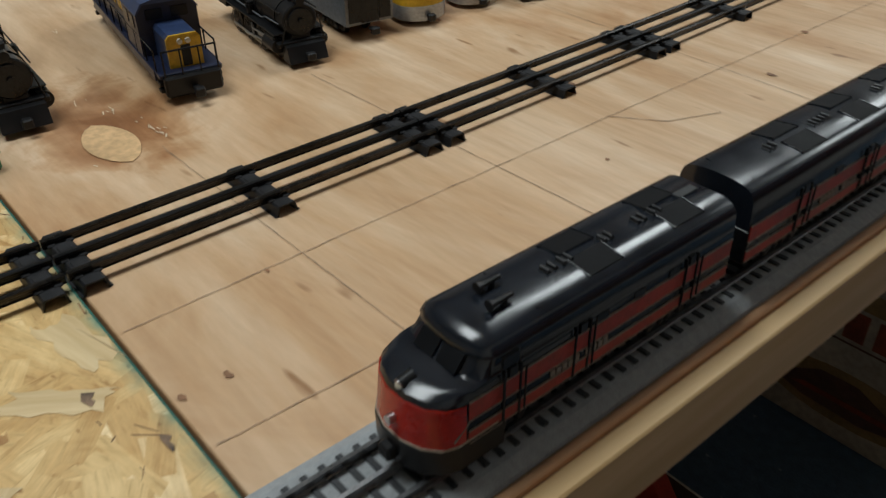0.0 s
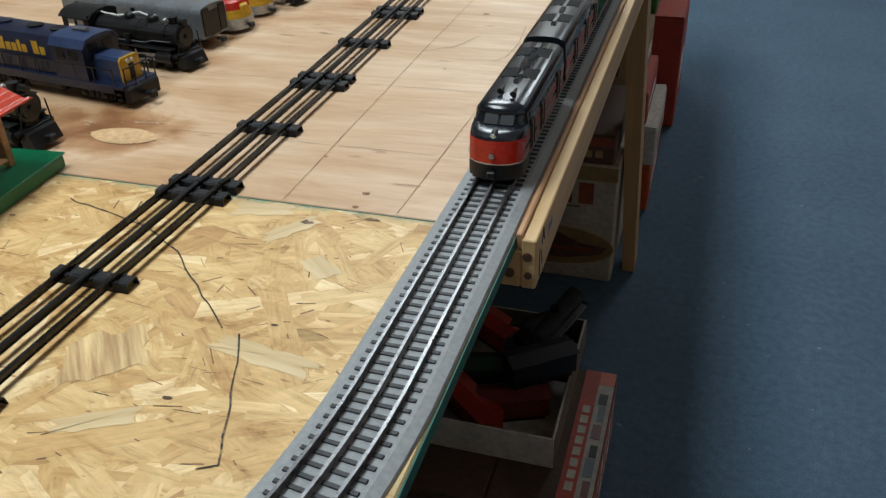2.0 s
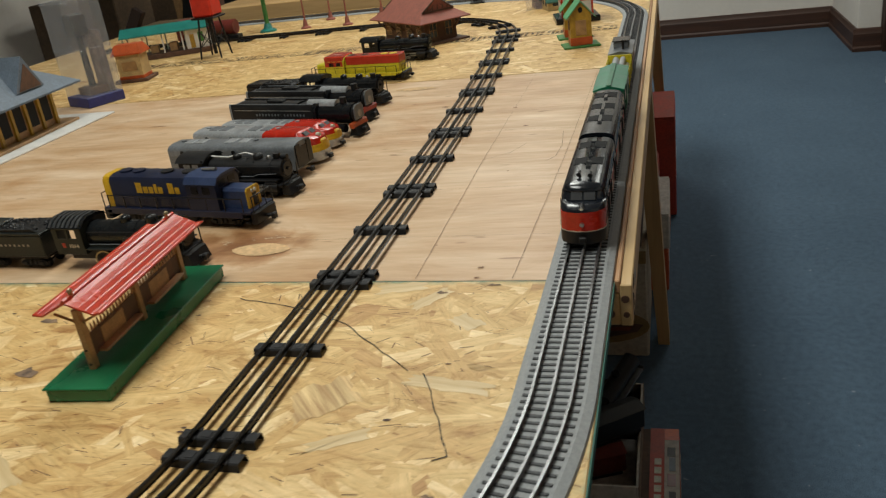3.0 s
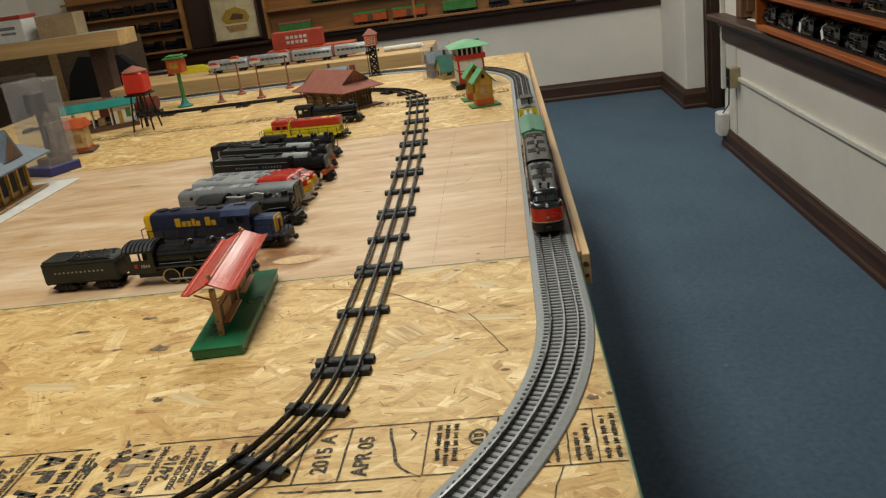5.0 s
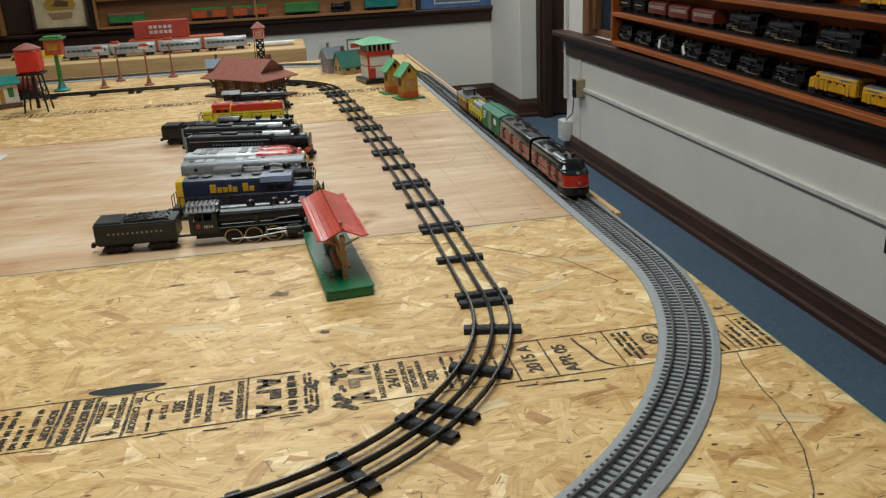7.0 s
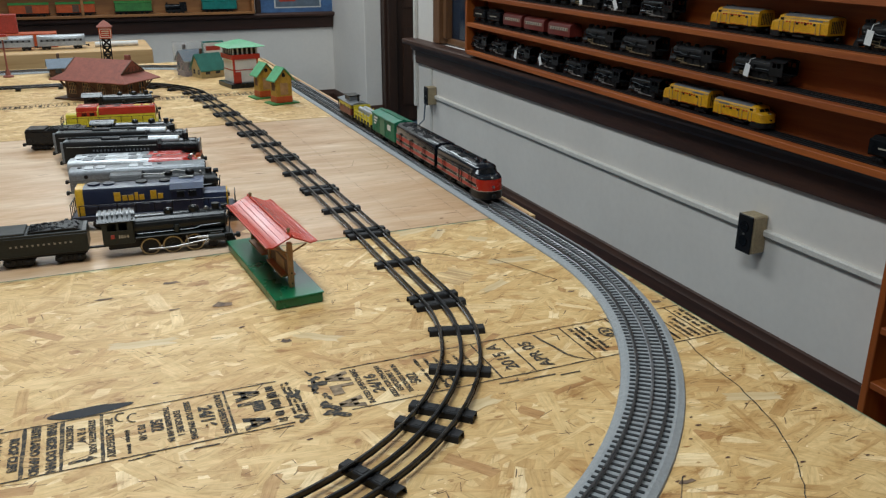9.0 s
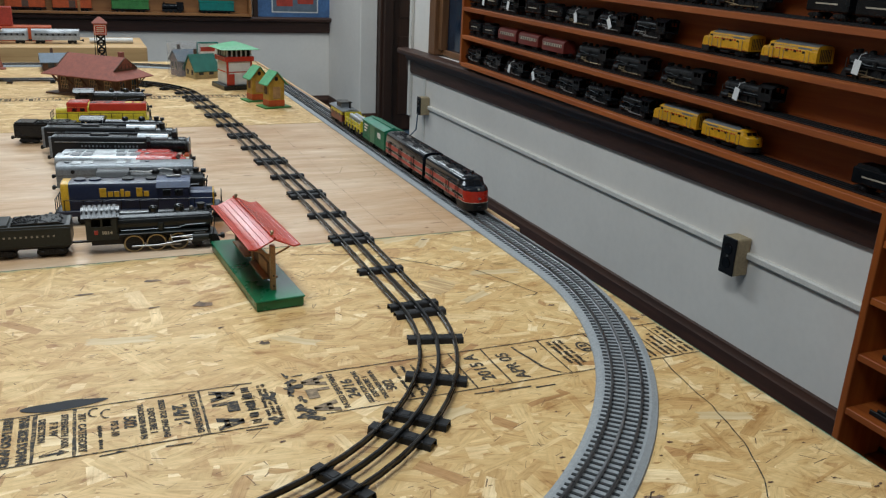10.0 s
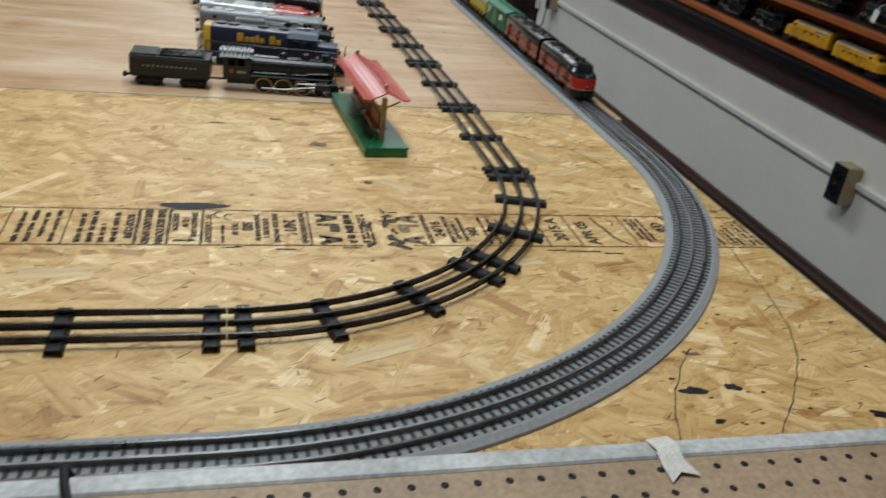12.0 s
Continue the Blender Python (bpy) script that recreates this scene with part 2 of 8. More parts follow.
def carpet_material():
    M = Mat("carpet_blue", 0.95)
    v = M.coords()
    fine, mid, big = M.noise(v, 420, 3, 0.7), M.noise(v, 60, 4), M.noise(v, 2.5, 3)
    a = M.ramp(fine, [(0.3, (0.040, 0.073, 0.115)), (0.7, (0.10, 0.16, 0.23))])
    b = M.ramp(mid, [(0.3, (0.8,) * 3), (0.7, (1.12,) * 3)])
    c = M.ramp(big, [(0.3, (0.88, 0.9, 0.92)), (0.7, (1.06,) * 3)])
    lint = M.ramp(M.noise(v, 55, 2, 0.4), [(0.775, (0, 0, 0)), (0.80, (0.7, 0.7, 0.7))])
    col = M.mix(1.0, M.mix(1.0, a, b, "MULTIPLY"), c, "MULTIPLY")
    M.color(M.mix(lint, col, (0.22, 0.26, 0.31)))
    M.bump(fine, 0.6, 0.004)
    return M.m


def wall_material():
    M = Mat("wall_paint", 0.7)
    v = M.coords()
    a = M.ramp(M.noise(v, 3.0, 4), [(0.3, (0.70, 0.655, 0.60)), (0.7, (0.765, 0.72, 0.66))])
    b = M.ramp(M.noise(v, 40, 3), [(0.3, (0.98,) * 3), (0.6, (1.01,) * 3)])
    M.color(M.mix(1.0, a, b, "MULTIPLY"))
    M.bump(M.noise(v, 220, 3), 0.12, 0.001)
    return M.m


def ink_material():
    """Stamp ink, worn through to the wood in places."""
    M = Mat("stamp_ink", 0.75)
    v = M.coords((0.6, 1, 1))
    wear = M.ramp(M.noise(v, 330, 4, 0.6), [(0.50, (0, 0, 0)), (0.62, (1, 1, 1))])
    area = M.ramp(M.noise(M.coords(), 28, 3), [(0.35, (0.25,) * 3), (0.7, (1, 1, 1))])
    tint = M.ramp(M.noise(M.coords(), 90, 3), [(0.3, (0.010, 0.010, 0.011)), (0.7, (0.032, 0.027, 0.022))])
    M.color(M.mix(M.mix(1.0, wear, area, "MULTIPLY"), tint, (0.40, 0.27, 0.12)))
    return M.m


INK = ink_material()
OSB, PLY, CARPET, WALL = osb_material(), ply_material(), carpet_material(), wall_material()
OSB_CORE = wood("osb_core", (0.52, 0.34, 0.145), (0.64, 0.44, 0.20), 0, 0.7)
PINE = wood("pine", (0.60, 0.40, 0.18), (0.76, 0.55, 0.29), 1, 0.5, 50, 8)
PINE_Z = wood("pine_leg", (0.42, 0.26, 0.11), (0.58, 0.38, 0.18), 2, 0.55, 50, 8)
PINE_X = wood("pine_cross", (0.50, 0.31, 0.13), (0.66, 0.45, 0.22), 0, 0.5, 50, 8)
DARKWOOD = wood("dark_trim", (0.032, 0.013, 0.008), (0.078, 0.032, 0.018), 1, 0.5, 40, 6)
DARKWOOD_X = wood("dark_trim_x", (0.032, 0.013, 0.008), (0.078, 0.032, 0.018), 0, 0.5, 40, 6)
DARKWOOD_Z = wood("dark_trim_z", (0.018, 0.008, 0.004), (0.05, 0.02, 0.01), 2, 0.5, 40, 6)
SHELF = wood("orange_stain", (0.27, 0.058, 0.006), (0.44, 0.120, 0.016), 1, 0.55, 40, 5)
SHELF_Z = wood("orange_stain_z", (0.24, 0.052, 0.006), (0.39, 0.107, 0.015), 2, 0.4, 40, 5)
SHELF_X = wood("oak_stain_x", (0.26, 0.11, 0.035), (0.40, 0.19, 0.065), 0, 0.45, 40, 5)
CEILING = paint("ceiling_white", (0.48, 0.47, 0.45), 0.8, scale=4)
ROADBED = paint("roadbed_grey", (0.335, 0.35, 0.358), 0.75, var=0.1, scale=200, grime=0.2, bump=0.6)
TIEGREY = paint("tie_dark_plastic", (0.028, 0.030, 0.034), 0.5, scale=80)
RAILSTEEL = paint("rail_steel", (0.32, 0.32, 0.33), 0.42, 0.75, scale=60)
RAILMID = paint("rail_outer", (0.20, 0.20, 0.205), 0.30, 0.85, scale=60)
TUBE = paint("tinplate_rail", (0.052, 0.047, 0.043), 0.26, 0.7, var=0.35, scale=25, grime=0.4)
TIEBLACK = paint("tinplate_tie", (0.022, 0.022, 0.024), 0.5, 0.2, var=0.3, scale=40)
BLACK = paint("loco_black", (0.009, 0.010, 0.012), 0.22, var=0.25, scale=30, grime=0.3)
BLACKSAT = paint("black_satin", (0.010, 0.010, 0.011), 0.42, var=0.25, scale=40)
BLACKGLOSS = paint("black_gloss", (0.010, 0.013, 0.019), 0.17, var=0.2, scale=30, grime=0.15, bump=0.03, spec=0.55)
GREYLOCO = paint("boiler_grey", (0.013, 0.0145, 0.016), 0.17, 0.1, var=0.25, scale=40)
RED = paint("loco_red", (0.47, 0.020, 0.008), 0.22, var=0.15, scale=30, grime=0.2)
DULLRED = paint("stripe_red", (0.42, 0.035, 0.02), 0.4, var=0.2, scale=30)
CREAM = paint("stripe_cream", (0.52, 0.45, 0.34), 0.45, scale=60)
SILVER = paint("silver_paint", (0.46, 0.48, 0.50), 0.32, 0.5, var=0.15, scale=30)
STEEL = paint("bright_steel", (0.40, 0.39, 0.37), 0.4, 0.85, scale=60)
BRASS = paint("brass_rim", (0.42, 0.33, 0.19), 0.3, 0.8, scale=60)
GREYBODY = paint("grey_body", (0.20, 0.215, 0.23), 0.36, 0.3, var=0.15, scale=25)
NAVY = paint("navy_body", (0.009, 0.014, 0.040), 0.35, var=0.2, scale=25)
BLUE = paint("cab_blue", (0.030, 0.050, 0.12), 0.35, var=0.15, scale=25)
YELLOW = paint("yellow_paint", (0.62, 0.36, 0.012), 0.38, var=0.12, scale=25)
LEMON = paint("lemon_paint", (0.66, 0.55, 0.02), 0.4, var=0.12, scale=25)
SHELFYELLOW = paint("shelf_yellow", (0.72, 0.36, 0.002), 0.42, var=0.14, scale=25)
GREEN = paint("boxcar_green", (0.012, 0.16, 0.075), 0.4, var=0.15, scale=25)
ROOFGREEN = paint("roof_green", (0.13, 0.42, 0.20), 0.45, var=0.15, scale=25)
GRASSGREEN = paint("base_green", (0.05, 0.21, 0.045), 0.5, var=0.2, scale=25)
PLATGREEN = paint("platform_green", (0.010, 0.155, 0.062), 0.28, var=0.15, scale=14, grime=0.1, bump=0)
TEAL = paint("teal_roof", (0.015, 0.20, 0.17), 0.4, var=0.15, scale=25)
EDGEGREEN = paint("edge_green", (0.015, 0.13, 0.095), 0.6, var=0.3, scale=60)
ROOFRED = paint("roof_red", (0.48, 0.045, 0.022), 0.2, var=0.12, scale=20, grime=0.12)
BRICKRED = paint("roof_brick", (0.31, 0.100, 0.070), 0.7, var=0.15, scale=60)
WHITE = paint("white_paint", (0.70, 0.69, 0.66), 0.5, var=0.08, scale=30, grime=0.12)
TAN = paint("tan_tin", (0.42, 0.24, 0.10), 0.45, var=0.2, scale=50)
MUSTARD = paint("mustard_wall", (0.46, 0.27, 0.03), 0.45, var=0.2, scale=60)
ORANGE = paint("orange_print", (0.52, 0.085, 0.015), 0.45, var=0.15, scale=30)
BROWNWOOD = paint("brown_wall", (0.12, 0.058, 0.034), 0.6, var=0.25, scale=60)
CARD = paint("brown_card", (0.36, 0.25, 0.14), 0.85, var=0.12, scale=12)
WHITECARD = paint("white_card", (0.55, 0.52, 0.47), 0.8, var=0.12, scale=10)
REDCARD = paint("red_card", (0.42, 0.045, 0.022), 0.6, var=0.15, scale=14)
SLATE = paint("slate_roof", (0.13, 0.17, 0.22), 0.5, var=0.15, scale=30)
CREAMWALL = paint("cream_wall", (0.52, 0.40, 0.19), 0.5, var=0.15, scale=40)
MAUVE = paint("mauve_wall", (0.24, 0.17, 0.18), 0.5, var=0.15, scale=40)
DEEPGREEN = paint("deep_green_roof", (0.035, 0.15, 0.115), 0.45, var=0.15, scale=30)
MAROON = paint("maroon_coach", (0.16, 0.025, 0.018), 0.4, var=0.2, scale=30)
PENCIL = paint("pencil_mark", (0.40, 0.28, 0.18), 0.8, var=0.4, scale=80)
DARKGREEN = paint("dark_green_car", (0.02, 0.055, 0.03), 0.5, var=0.2, scale=30)
RIBGREY = paint("rib_grey", (0.055, 0.058, 0.062), 0.35, 0.2, scale=40)
PALEFLAKE = wood("pale_flake", (0.60, 0.43, 0.205), (0.80, 0.645, 0.395), 0, 0.5, 120, 30, False)
CROSSFLAKE = wood("cross_flake", (0.36, 0.19, 0.07), (0.86, 0.66, 0.34), 1, 0.55, 170, 60, False)
# dark brown that paints the thin shadow lines along flake edges
SLIVER = paint("shade_sliver", (0.27, 0.15, 0.065), 0.7, var=0.45, scale=70)
BLOT = paint("dried_ink", (0.020, 0.020, 0.024), 0.6, var=0.5, scale=60)
BARK = paint("bark_brown", (0.24, 0.155, 0.095), 0.7, var=0.45, scale=90)
STAIN = paint("brown_stain", (0.30, 0.15, 0.07), 0.6, var=0.35, scale=30)
PATCH = paint("ply_patch", (0.66, 0.43, 0.215), 0.5, var=0.1, scale=15)
SCUFF = paint("pale_fibre", (0.80, 0.68, 0.50), 0.7, var=0.1, scale=60)
LOCOGLASS = paint("loco_glass", (0.006, 0.007, 0.009), 0.3, var=0.2, scale=40, bump=0)
DULLCREAM = paint("dull_cream", (0.34, 0.29, 0.23), 0.5, scale=40)
REDPINE = wood("reddish_pine", (0.43, 0.24, 0.13), (0.52, 0.31, 0.17), 1, 0.55, knots=False)
HATCH = paint("hatch_black", (0.006, 0.006, 0.007), 0.62, var=0.2, scale=40, spec=0.12)
DOORBLACK = paint("door_black", (0.005, 0.005, 0.006), 0.36, var=0.2, scale=40)
DARK = paint("dark_void", (0.012, 0.012, 0.013), 0.7, scale=20)
WINDOWDARK = paint("night_glass", (0.02, 0.035, 0.06), 0.08, var=0.2, scale=6, bump=0)
PEG = paint("pegboard", (0.44, 0.315, 0.20), 0.55, var=0.1, scale=20)
TAPEWHITE = paint("paper_tape", (0.78, 0.76, 0.70), 0.6, var=0.1, scale=60)
GALV = paint("white_edge", (0.63, 0.64, 0.64), 0.5, var=0.2, scale=18, grime=0.25)
BEIGE = paint("beige_box", (0.42, 0.33, 0.19), 0.5, var=0.1, scale=20)
PIPE = paint("conduit_paint", (0.70, 0.67, 0.61), 0.45, var=0.06, scale=20, grime=0.1)
PAPER = paint("paper_tag", (0.75, 0.74, 0.72), 0.7, var=0.05, scale=30, grime=0.08)
LAMPGLASS = paint("headlamp", (0.8, 0.76, 0.62), 0.15, scale=20, bump=0)
CHROME = paint("chrome", (0.6, 0.6, 0.6), 0.26, 1.0, scale=30, grime=0.1)
LENSGREEN = paint("lens_green", (0.005, 0.13, 0.02), 0.12, var=0.3, scale=60, bump=0)
TOWERRED = paint("tower_red", (0.60, 0.036, 0.018), 0.3, var=0.12, scale=30, grime=0.15)


def clear_plastic():
    M = Mat("clear_plastic", 0.08)
    M.color((0.55, 0.57, 0.60))
    M.b.inputs["Alpha"].default_value = 0.11
    return M.m


CLEAR = clear_plastic()

# ---- room ----
EX, FRONT, SEAM, BACK, WEST = 0.284, -0.956, 1.062, 2.52, -1.95
WX, NY = 1.32, 5.05

tagged(solid("floor", Geo().box(-3.4, 2.6, -3.2, 5.9, FLOOR - .05, FLOOR), CARPET, kind="structure"), "worn blue low-pile carpet floor", "floor")
tagged(solid("ceiling", Geo().box(-3.4, 2.6, -3.2, 5.9, CEIL, CEIL + .08), CEILING, kind="structure"), "plain greyish white ceiling", "ceiling")
tagged(solid("wall_west", Geo().box(-3.4, -3.3, -3.2, 5.9, FLOOR, CEIL), WALL, kind="structure"), "plain off-white painted wall", "wall")
tagged(solid("wall_south", Geo().box(-3.3, 2.6, -3.2, -3.1, FLOOR, CEIL), WALL, kind="structure"), "plain off-white painted wall", "wall")
tagged(solid("wall_north", Geo().box(-3.3, 2.6, NY, NY + .15, FLOOR, CEIL), WALL, kind="structure"), "off-white painted wall behind the far shelves", "wall")
# east wall with its window opening above the sill
g = Geo()
g.box(WX, WX + .16, -3.1, 3.24, FLOOR, -0.02)
g.box(WX, WX + .16, -3.1, -0.2, -0.02, CEIL)
g.box(WX, WX + .16, 2.96, 3.24, -0.02, CEIL)
g.box(WX, WX + .16, -0.2, 2.96, 1.3, CEIL)
tagged(solid("wall_east", g, WALL, kind="structure"), "off-white painted wall below a long window sill", "wall")
# return of the wall, dark door frame and column beside it
tagged(solid("wall_column", Geo().box(1.33, 1.45, 4.25, NY, FLOOR, CEIL, 0.004), WALL, kind="structure"), "off-white boxed column in the room corner", "wall")
tagged(solid("wall_recess", Geo().box(2.3, 2.4, 3.0, 5.6, FLOOR, CEIL), WALL, kind="structure"), "plain wall behind the doorway", "wall")
tagged(solid("wall_return", Geo().box(WX + .16, 2.3, 3.10, 3.24, FLOOR, CEIL), WALL, kind="structure"), "end of the wall beside the doorway", "wall")
door = thing("door_1", "dark stained wooden door in its frame", "door", kind="structure")
g = Geo().box(1.452, 1.55, 4.19, 4.27, FLOOR, CEIL, .004).box(1.47, 1.53, 4.15, 4.19, FLOOR, CEIL, .003)
part("door_frame", g, DARKWOOD_Z, door)
g = Geo().box(1.55, 2.3, 4.21, 4.255, FLOOR + .01, 1.94, .003)
for i in range(3):
    g.box(1.59, 2.26, 4.20, 4.21, FLOOR + .12 + i * .66, FLOOR + .66 + i * .66, .004)
part("door_leaf", g, DARKWOOD_Z, door)


def moulding(name, y0, y1, x, prof, mat, label):
    """A strip along the y axis with a stepped outline (distance from the wall, height)."""
    return tagged(solid(name, Geo().prism([(x - d, z) for d, z in prof], 1, y0, y1), mat, kind="structure", smooth=20), label, "trim")


BASE = [(0, FLOOR), (.022, FLOOR), (.022, FLOOR + .02), (.016, FLOOR + .03), (.016, FLOOR + .076), (.011, FLOOR + .084), (.008, FLOOR + .098), (0, FLOOR + .102)]
BASE_NORTH = [(0, FLOOR), (.022, FLOOR), (.022, FLOOR + .02), (.016, FLOOR + .03), (.016, FLOOR + .095), (.011, FLOOR + .104), (.008, FLOOR + .122), (0, FLOOR + .126)]
moulding("baseboard", -3.1, 3.24, WX, BASE, DARKWOOD, "dark brown stained wooden baseboard")
tagged(solid("baseboard", Geo().prism([(NY - d, z) for d, z in BASE_NORTH], 0, -3.3, 1.33), DARKWOOD_X, kind="structure", smooth=20), "dark brown stained wooden baseboard", "trim")
moulding("baseboard", 4.25, NY - .022, 1.33, BASE_NORTH, DARKWOOD, "dark brown stained wooden baseboard")
tagged(solid("baseboard", Geo().prism([(4.25 - d, z) for d, z in BASE_NORTH], 0, 1.308, 1.452), DARKWOOD_X, kind="structure", smooth=20), "dark brown stained wooden baseboard", "trim")
APRON = [(0, -.150), (.014, -.150), (.018, -.138), (.018, -.085), (.026, -.075), (.03, -.055), (.045, -.05), (.075, -.045), (.08, -.036), (.08, -.022), (.072, -.016), (0, -.016)]
moulding("window_sill", 0.0, 3.27, WX, APRON, DARKWOOD, "dark brown moulded window sill and apron")
NAP = [(0, -.101), (.018, -.101), (.024, -.083), (.024, -.028), (.046, -.019), (.074, -.01), (.078, .004), (.074, .013), (0, .016)]
tagged(solid("window_sill", Geo().prism([(NY - d, z) for d, z in NAP], 0, -3.2, 1.33), DARKWOOD_X, kind="structure", smooth=20), "dark brown moulded window sill and apron", "trim")

# east window: narrow part that stays free beside the shelves
win = thing("window_1", "dark night window in a brown wooden frame", "window", kind="structure")
part("pane", Geo().box(WX + .05, WX + .056, -0.2, 2.94, -0.016, 1.3), WINDOWDARK, win)
g = Geo().box(WX - .012, WX + .07, 2.88, 2.965, -.014, 1.3, .004).box(WX + .03, WX + .07, -0.2, 2.88, -.014, .016, .003).box(WX + .01, WX + .05, 2.84, 2.88, .016, 1.3, .003)
part("window_frame", g, wood("sash_wood", (0.12, 0.055, 0.022), (0.2, 0.1, 0.045), 2, 0.4), win)
tagged(solid("corner_trim", Geo().box(WX - .006, WX, 3.0, 3.03, FLOOR + .102, -.15, .002).box(WX - .02, WX, 3.215, 3.243, FLOOR + .3, CEIL, .003), PIPE, kind="structure"), "white painted corner strip of the wall", "trim")

# conduit along the east wall with its boxes
cd = thing("wall_conduit", "white painted surface conduit along the wall", "conduit", kind="structure")
part("pipe", Geo().prism([(WX - d, z) for d, z in [(0, -.318), (.010, -.318), (.014, -.314), (.014, -.300), (.010, -.296), (0, -.296)]], 1, -0.08, 0.425), PIPE, cd)
part("pipe", Geo().prism([(WX - d, z) for d, z in [(0, -.318), (.010, -.318), (.014, -.314), (.014, -.300), (.010, -.296), (0, -.296)]], 1, 0.487, 2.937), PIPE, cd)


def outlet(y, z, s=1.0):
    o = thing("wall_outlet", "black duplex outlet on a beige surface box", "outlet", pose(WX, y, z))
    part("box", Geo().box(-.052, 0, -.031 * s, .031 * s, -.057 * s, .057 * s, .004), BEIGE, o)
    part("plate", Geo().box(-.057, -.052, -.030 * s, .030 * s, -.057 * s, .057 * s, .002), BLACKSAT, o)
    for dz in (-.022, .022):
        g = Geo().cyl((-.0595, 0, dz), (-.056, 0, dz), .0165, 16)
        part("socket", g, BLACK, o)
    part("screw", Geo().cyl((-.0588, 0, 0), (-.056, 0, 0), .0035, 8), STEEL, o)
    return o


outlet(0.456, -.312)
outlet(2.965, -.300, .86)
bx = thing("junction_box", "small cream plastic box above the baseboard", "electrical box", pose(WX, 3.20, -.575))
part("body", Geo().box(-.05, 0, -.055, .045, -.060, .060, .006), WHITE, bx)
part("cover", Geo().box(-.054, -.05, -.05, .04, -.055, .055, .002), WHITE, bx)
part("cable", Geo().tube([(-.02, -.2, .24), (-.03, -.16, .21), (-.025, -.13, .12), (-.03, -.03, .060)], .004), SLATE, bx)

# ---- ceiling lamps ----
for lx, ly in [(-0.45, -0.35), (-0.45, 1.95), (-0.5, 4.1), (0.75, 3.4)]:
    fx = thing("ceiling_light", "flush fluorescent ceiling light with white frame", "ceiling light", pose(lx, ly, CEIL), "ceiling lights")
    part("frame", Geo().box(-.32, .32, -.63, .63, -.05, 0, .006), WHITE, fx)
    lamp = bpy.data.lights.new("tube_lamp", "AREA")
    lamp.shape, lamp.size, lamp.size_y = "RECTANGLE", 0.58, 1.2
    lamp.energy = LIGHT * (0.55 if ly > 3 else 0.94 if ly > 1 else 1.02)
    lamp.color = (0.97, 1.0, 0.93)
    ob = new("tube_lamp", lamp)
    ob.location = (lx, ly, CEIL - .055)

# ---- train table ----
random.seed(11)


def strands(x0, x1, y0, y1, count, seed, sd=36.0, zbase=0.0002, top=0.0005, sliver=False):
    """Overlapping ragged wood flakes pressed flat, with flake coordinates as UV."""
    rng = np.random.default_rng(seed)
    me = bpy.data.meshes.new("strand_layer")
    V, Fc, UV = [], [], []
    zs = np.linspace(zbase, top, count)
    for i in range(count):
        L, W = rng.uniform(.012, .062), rng.uniform(.0045, .0165) * rng.uniform(.45, 1)
        # narrow dark slivers, painted shadow lines between the flakes
        if sliver:
            L, W = rng.uniform(.002, .013) * rng.uniform(.4, 1), rng.uniform(.0002, .0008)
        a = radians(rng.normal(0, sd)) if rng.random() < .72 else rng.uniform(0, math.pi)
        cx, cy = rng.uniform(x0, x1), rng.uniform(y0, y1)
        n = 3
        e = .0006 if sliver else .003
        up = [(-L + 2 * L * k / n + rng.uniform(-e, e), W * rng.uniform(.75, 1.1)) for k in range(n + 1)]
        dn = [(L - 2 * L * k / n + rng.uniform(-e, e), -W * rng.uniform(.75, 1.1)) for k in range(n + 1)]
        pts = dn[::1] + up[::1]
        ca, sa = math.cos(a), math.sin(a)
        tx, ty = rng.uniform(-.012, .012), rng.uniform(-.01, .01)
        base, ou, ov = len(V), rng.uniform(0, 9), rng.uniform(0, 9)
        for u, w in reversed(pts):
            V.append((min(x1, max(x0, cx + u * ca - w * sa)), min(y1, max(y0, cy + u * sa + w * ca)), zs[i]))
            UV.append((u + ou, w + ov))
        Fc.append(tuple(range(base, base + len(pts))))
    me.from_pydata(V, [], Fc)
    layer = me.uv_layers.new(name="flake")
    layer.data.foreach_set("uv", [c for f in Fc for i in f for c in UV[i]])
    me.materials.append(SLIVER if sliver else OSB)
    me.update()
    return me


def board(name, x0, x1, y0, y1, thick, mat, label):
    b = tagged(solid(name, Geo().box(x0, x1, y0, y1, -thick, 0.0, .0008), mat), label, "table board")
    return b


osb_near = board("osb_board", WEST, EX, FRONT, -.0015, .012, OSB_CORE, "stamped pale oriented strand board table top")
st = part("strand_layer", strands(WEST, EX - .001, FRONT, -.0015, 20000, 5), None, osb_near)
tagged(st, kind="stuff")
tagged(part("sliver_layer", strands(WEST, EX - .001, FRONT, -.0015, 2200, 15, 30.0, .00051, .00054, True), None, osb_near, "dark brown slivers painted as shade between the flakes"), kind="stuff")
ply = board("plywood_board", WEST, EX, .0015, SEAM - .001, .012, PLY, "sanded plywood table top with a football patch")
osb_far = board("osb_board", WEST, EX, SEAM + .001, BACK, .012, OSB_CORE, "pale oriented strand board behind the plywood")
st = part("strand_layer", strands(WEST, EX - .001, SEAM + .001, BACK, 9000, 9), None, osb_far)
tagged(st, kind="stuff")
tagged(part("sliver_layer", strands(WEST, EX - .001, SEAM + .001, BACK, 900, 19, 30.0, .00051, .00054, True), None, osb_far, "dark brown slivers painted as shade between the flakes"), kind="stuff")
part("painted_edge", Geo().box(EX, EX + .0015, FRONT, -.002, -.012, -.0005), EDGEGREEN, osb_near, "green painted board edge")
